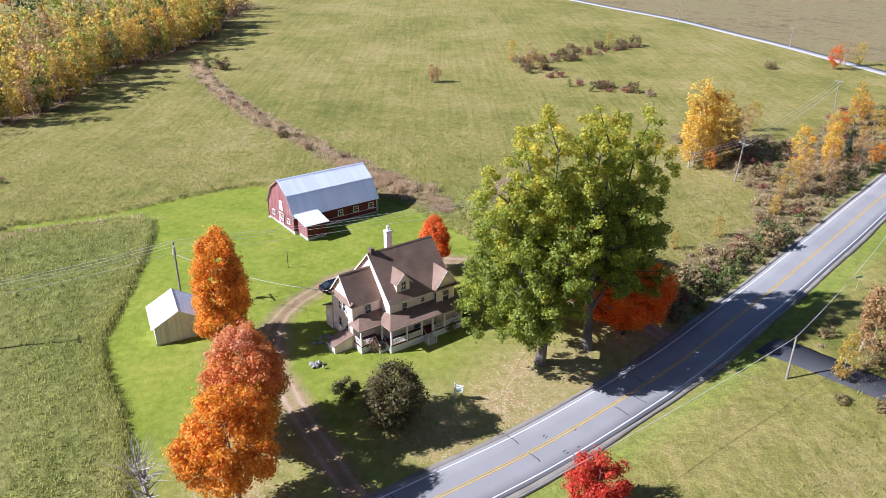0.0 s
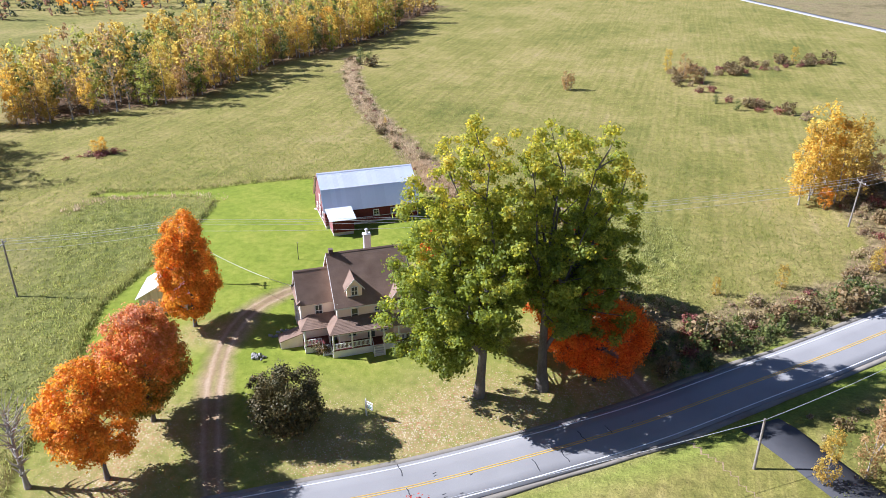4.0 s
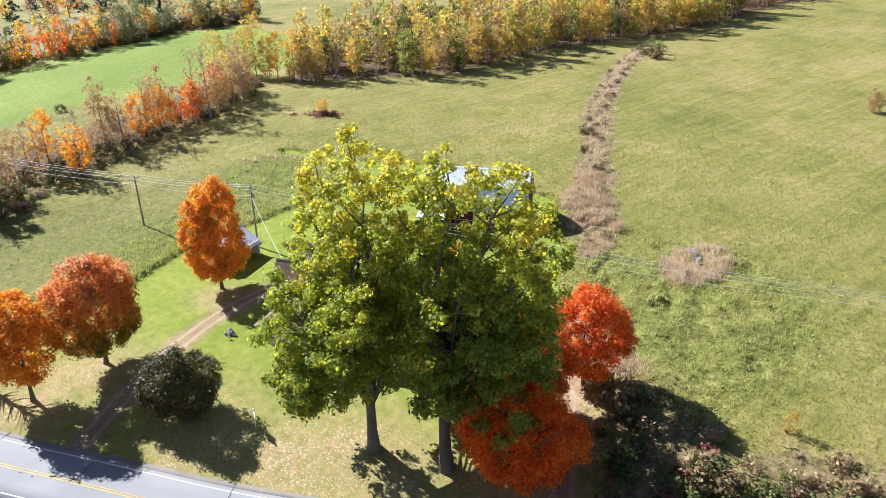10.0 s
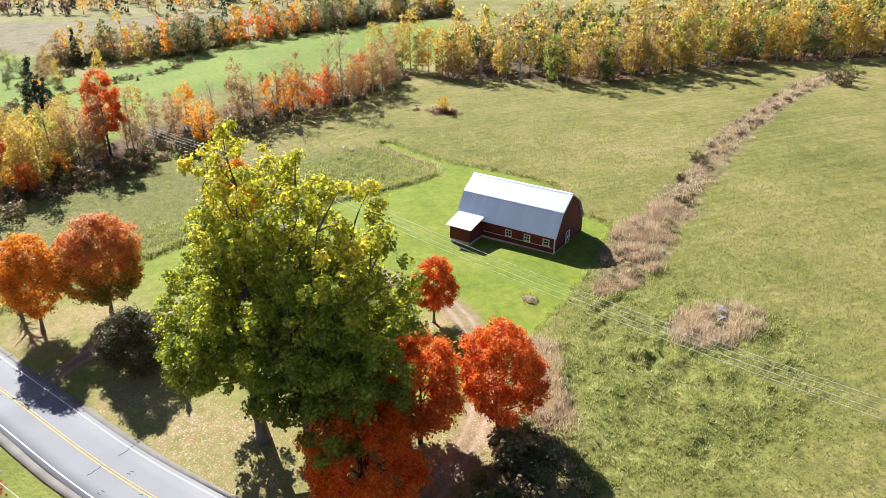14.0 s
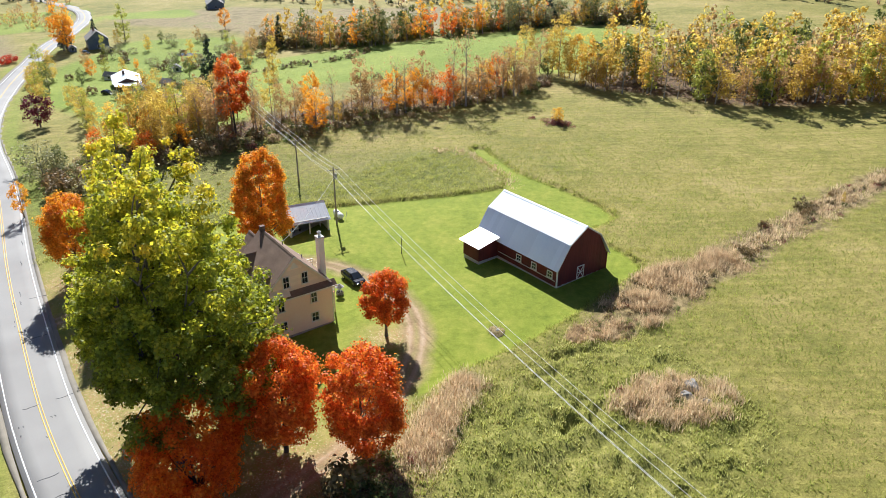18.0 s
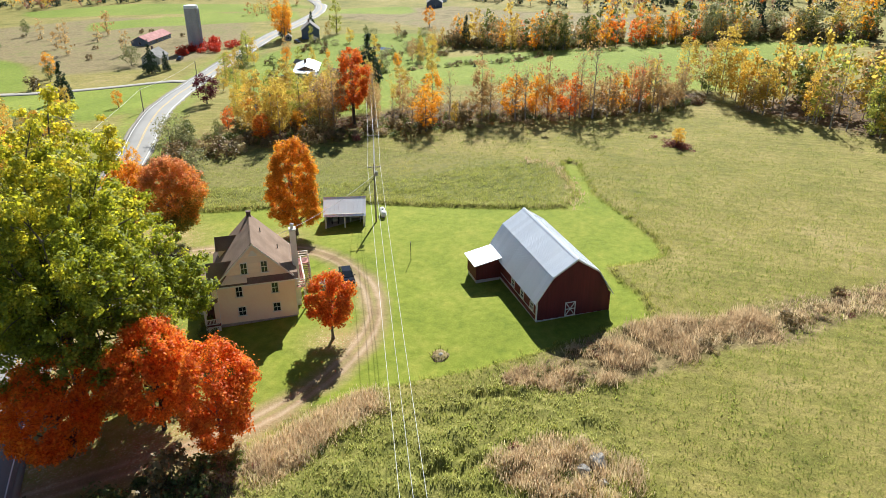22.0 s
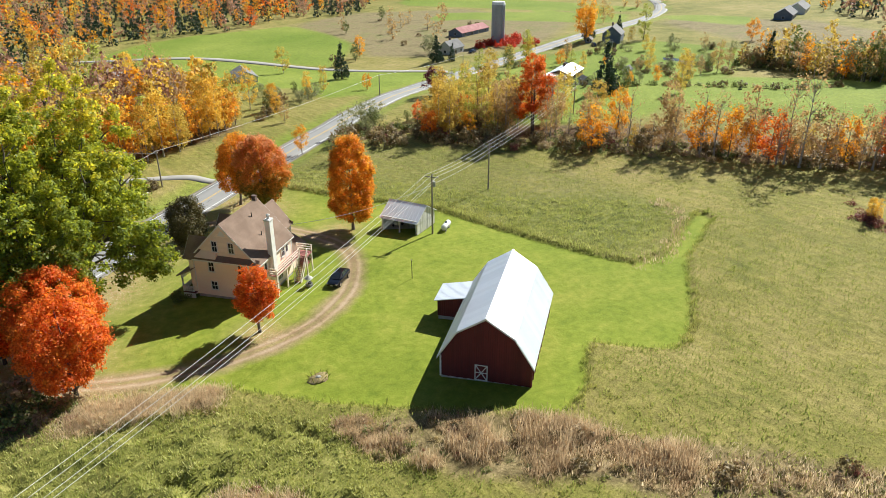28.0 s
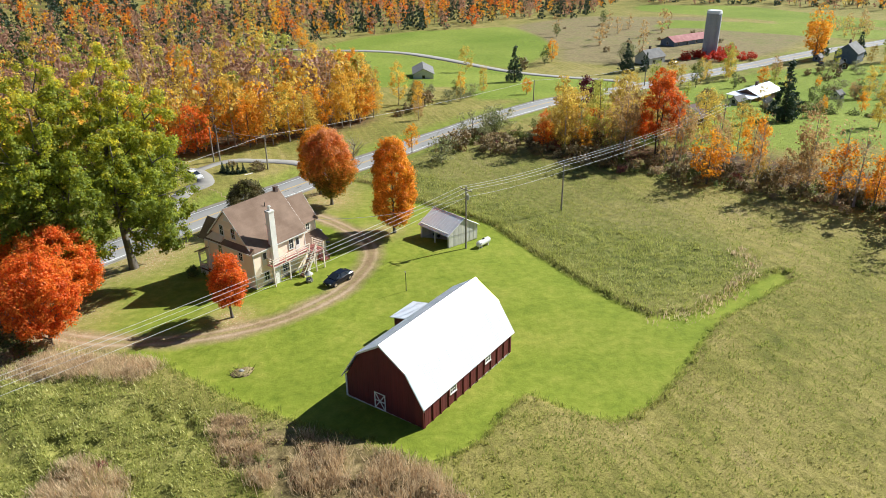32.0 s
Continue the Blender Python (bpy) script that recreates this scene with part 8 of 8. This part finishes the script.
for z in (0.45, 0.8):
    part("rail", box(-0.1, 4.9, -0.03, 0.03, z, z + 0.1), GREY_BOARD, fence)
bench = root("bench", "low wooden bench on the verge across the road", "bench", -15.0, 9.2, None, 25.0)
part("seat", box(-0.9, 0.9, -0.2, 0.2, 0.42, 0.48, bevel=0.01), GREY_BOARD, bench)
for x in (-0.7, 0.7):
    part("leg", box(x - 0.05, x + 0.05, -0.18, 0.18, -0.1, 0.42), GREY_BOARD, bench)
ss = root("street_sign", "small green street sign on a thin post", "sign", 54.0, 66.5, None, 20.0)
part("post", rod((0, 0, -0.2), (0, 0, 2.7), 0.035, sides=6), CONCRETE, ss)
plate = part("plate", box(-0.65, 0.65, -0.02, 0.02, 2.45, 2.75), SIGN_GREEN, ss)
part("bar", box(-0.45, 0.45, -0.026, 0.026, 2.56, 2.64), TRIM, plate)
tree_thing("birch_tree", "leaning white-stemmed birch by the dark drive", grow(150, 8.6, 2.2, 2.6, 3200, 0.3, 40, 0.8, 0.14, "vase", (2.5, 1.5), 26), LEAF["tan"], BARK_PALE, 45.5, 50.0, 0)
for x, y, s in ((41.5, 51.5, 0.5), (43.5, 54.0, 0.6), (47, 47, 0.6), (44, 46, 0.4), (48, 51, 0.7), (40.5, 55.5, 0.4), (50, 56, 0.7), (46, 58, 0.5)):
    stand("weed" if s < 0.6 else "brown", x, y, s, "shrubs along the dark drive")


# ---- farther houses, silo and sheds ----
def far_house(name, label, x, y, turn, L, W, H, rise, wall, roof, windows=3, chimney=False, category="house"):
    h = root(name, label, category, x, y, None, turn)
    part("wall", prism([(-W / 2, -0.4), (W / 2, -0.4), (W / 2, H), (0, H + rise - 0.1), (-W / 2, H)], -L / 2, L / 2), wall, h)
    k = rise / (W / 2)
    for s in (-1, 1):
        part("roof", slab([(-L / 2 - 0.35, 0, H + rise), (L / 2 + 0.35, 0, H + rise), (L / 2 + 0.35, s * (W / 2 + 0.4), H - 0.4 * k), (-L / 2 - 0.35, s * (W / 2 + 0.4), H - 0.4 * k)], 0.14), roof, h)
    for s in (-1, 1):
        for i in range(windows):
            xw = -L / 2 + L * (i + 0.5) / windows
            f = part("window", box(xw - 0.55, xw + 0.55, s * W / 2 - 0.04, s * W / 2 + 0.05, 0.9, 2.2), TRIM, h)
            part("pane", box(xw - 0.45, xw + 0.45, s * W / 2 - 0.06, s * W / 2 + 0.07, 1.0, 2.1), GLASS, f)
        f = part("window", box(s * L / 2 - 0.04, s * L / 2 + 0.05, -0.6, 0.6, 0.9, 2.2), TRIM, h)
        part("pane", box(s * L / 2 - 0.06, s * L / 2 + 0.07, -0.5, 0.5, 1.0, 2.1), GLASS, f)
    d = part("door", box(L * 0.12, L * 0.12 + 0.95, W / 2 - 0.02, W / 2 + 0.06, 0.0, 2.05), DARK_GREY, h)
    if chimney:
        part("chimney", box(-0.4, 0.4, -0.9, -0.2, H + rise * 0.5, H + rise + 1.0), BRICK, h)
    return h


BROWN_ROOF = surf("dark_brown_roof", (0.10, 0.06, 0.05), (0.17, 0.11, 0.09), 0.9, 6.0, 0.5, 0.2)
SILO = surf("silo_concrete", (0.30, 0.31, 0.34), (0.42, 0.43, 0.46), 0.85, 3.0, 0.5, 0.1, stretch=(1, 1, 0.3))
bung = far_house("bungalow", "brown bungalow with dark roof among autumn trees", -118, 9.0, 20, 12, 8, 2.7, 2.2, BROWN_WALL, BROWN_ROOF, 3)
part("porch_deck", box(-2, 3.5, 4.0, 6.5, -0.2, 0.5), BROWN_WALL, bung)
for i in range(5):
    part("rail_post", box(-2 + 1.35 * i, -1.88 + 1.35 * i, 6.4, 6.5, 0.5, 1.4), BROWN_WALL, bung)
part("rail", box(-2, 3.5, 6.4, 6.5, 1.35, 1.45), BROWN_WALL, bung)
hs = far_house("farm_house", "low house with bright tin roof among sheds", -168, -23, 25, 14, 8, 2.6, 1.6, BROWN_WALL, ROOF_METAL, 3, True)
part("carport_roof", slab([(6.5, -4, 2.9), (12, -4, 2.9), (12, 4, 2.5), (6.5, 4, 2.5)], 0.1), ROOF_METAL, hs)
for x, y in ((11.6, -3.6), (11.6, 3.6)):
    part("carport_post", box(x - 0.08, x + 0.08, y - 0.08, y + 0.08, -0.3, 2.6), TRIM, hs)
far_house("house", "dark blue two-storey house at the bend of the road", -248, -67, 30, 10, 8, 4.6, 3.2, BLUE_GREY, GREY_SHINGLE, 3, True)
far_house("house", "pale ranch house on a green lawn", -84, -96, 75, 13, 7, 2.7, 1.8, PALE_WALL, GREY_SHINGLE, 4)
far_house("shed", "small shed with a teal metal roof", -55, -88, 60, 9, 6, 2.6, 1.8, PALE_WALL, TEAL, 1, False, "shed")
far_house("house", "small brown house at the wood's edge", -49, -131, 60, 10, 7, 2.7, 2.2, BROWN_WALL, GREY_SHINGLE, 2)
far_house("house", "small white house behind spruces", -180, -99, 20, 10, 7, 3.2, 2.6, PALE_WALL, GREY_SHINGLE, 2, True)
far_house("farm_shed", "long low shed with a faded red roof near the silo", -224, -138, 15, 24, 8, 2.6, 2.0, BLUE_GREY, RED_PALE, 4, False, "shed")
far_house("house", "distant blue-grey house beyond the fields", -372, -52, 20, 18, 9, 3.4, 3.0, BLUE_GREY, GREY_SHINGLE, 4)
far_house("house", "distant white house beyond the fields", -402, -60, 20, 22, 9, 3.4, 3.0, PALE_WALL, GREY_SHINGLE, 4)
for x, y, L, m in ((-152, -12, 4, PALE_WALL), (-158, -6, 3.5, GREY_BOARD), (-182, -34, 4, PALE_WALL), (-190, -14, 3, GREY_BOARD), (-236, -58, 5, BROWN_WALL), (-240, -74, 4, BLUE_GREY)):
    far_house("garden_shed", "small garden shed among scattered yard things", x, y, x * 7 % 90, L, 2.6, 2.1, 1.0, m, GREY_SHINGLE, 1, False, "shed")
silo = root("silo", "tall grey concrete stave silo with a pale cap", "silo", -211, -103)
body = part("body", rod((0, 0, -0.5), (0, 0, 17.6), 3.0, 3.0, 28), SILO, silo)
for i in range(28):
    part("hoop", rod((0, 0, 0.4 + 0.6 * i), (0, 0, 0.46 + 0.6 * i), 3.03, 3.03, 28), CONCRETE, body)
part("cap", rod((0, 0, 17.6), (0, 0, 18.7), 3.1, 2.8, 28), TANK, silo)
part("chute", box(-0.5, 0.5, 2.9, 3.7, 0.0, 17.4), SILO, silo)
pond = root("pond", "small reflecting pond among reeds", "pond", -232, -24, None, -60)
bm = bmesh.new()
bm.faces.new([bm.verts.new(((13 + 2.0 * math.sin(3 * a)) * math.cos(a), (5.6 + 0.9 * math.cos(2 * a)) * math.sin(a), 0.5)) for a in np.linspace(0, 2 * math.pi, 28, endpoint=False)])
part("water_surface", bm, WATER, pond)
pond["kind"] = "structure"
pond2 = root("pond", "far pond beyond the south wood", "pond", 72, -278)
bm = bmesh.new()
bm.faces.new([bm.verts.new((26 * math.cos(a), 10 * math.sin(a), 0.6)) for a in np.linspace(0, 2 * math.pi, 28, endpoint=False)])
part("water_surface", bm, WATER, pond2)
pond2["kind"] = "structure"

for x, y, turn in ((-106, -3, 30), (-109.5, -1.4, 35), (-152.3, -22.6, 60), (-186, -92, 20), (-234, -66, 50), (-62, -84, 10)):
    build_car("car", "dark car parked in a roadside yard", x, y, turn, CAR_BLACK, z=float(gz(x, y)) + 0.33)
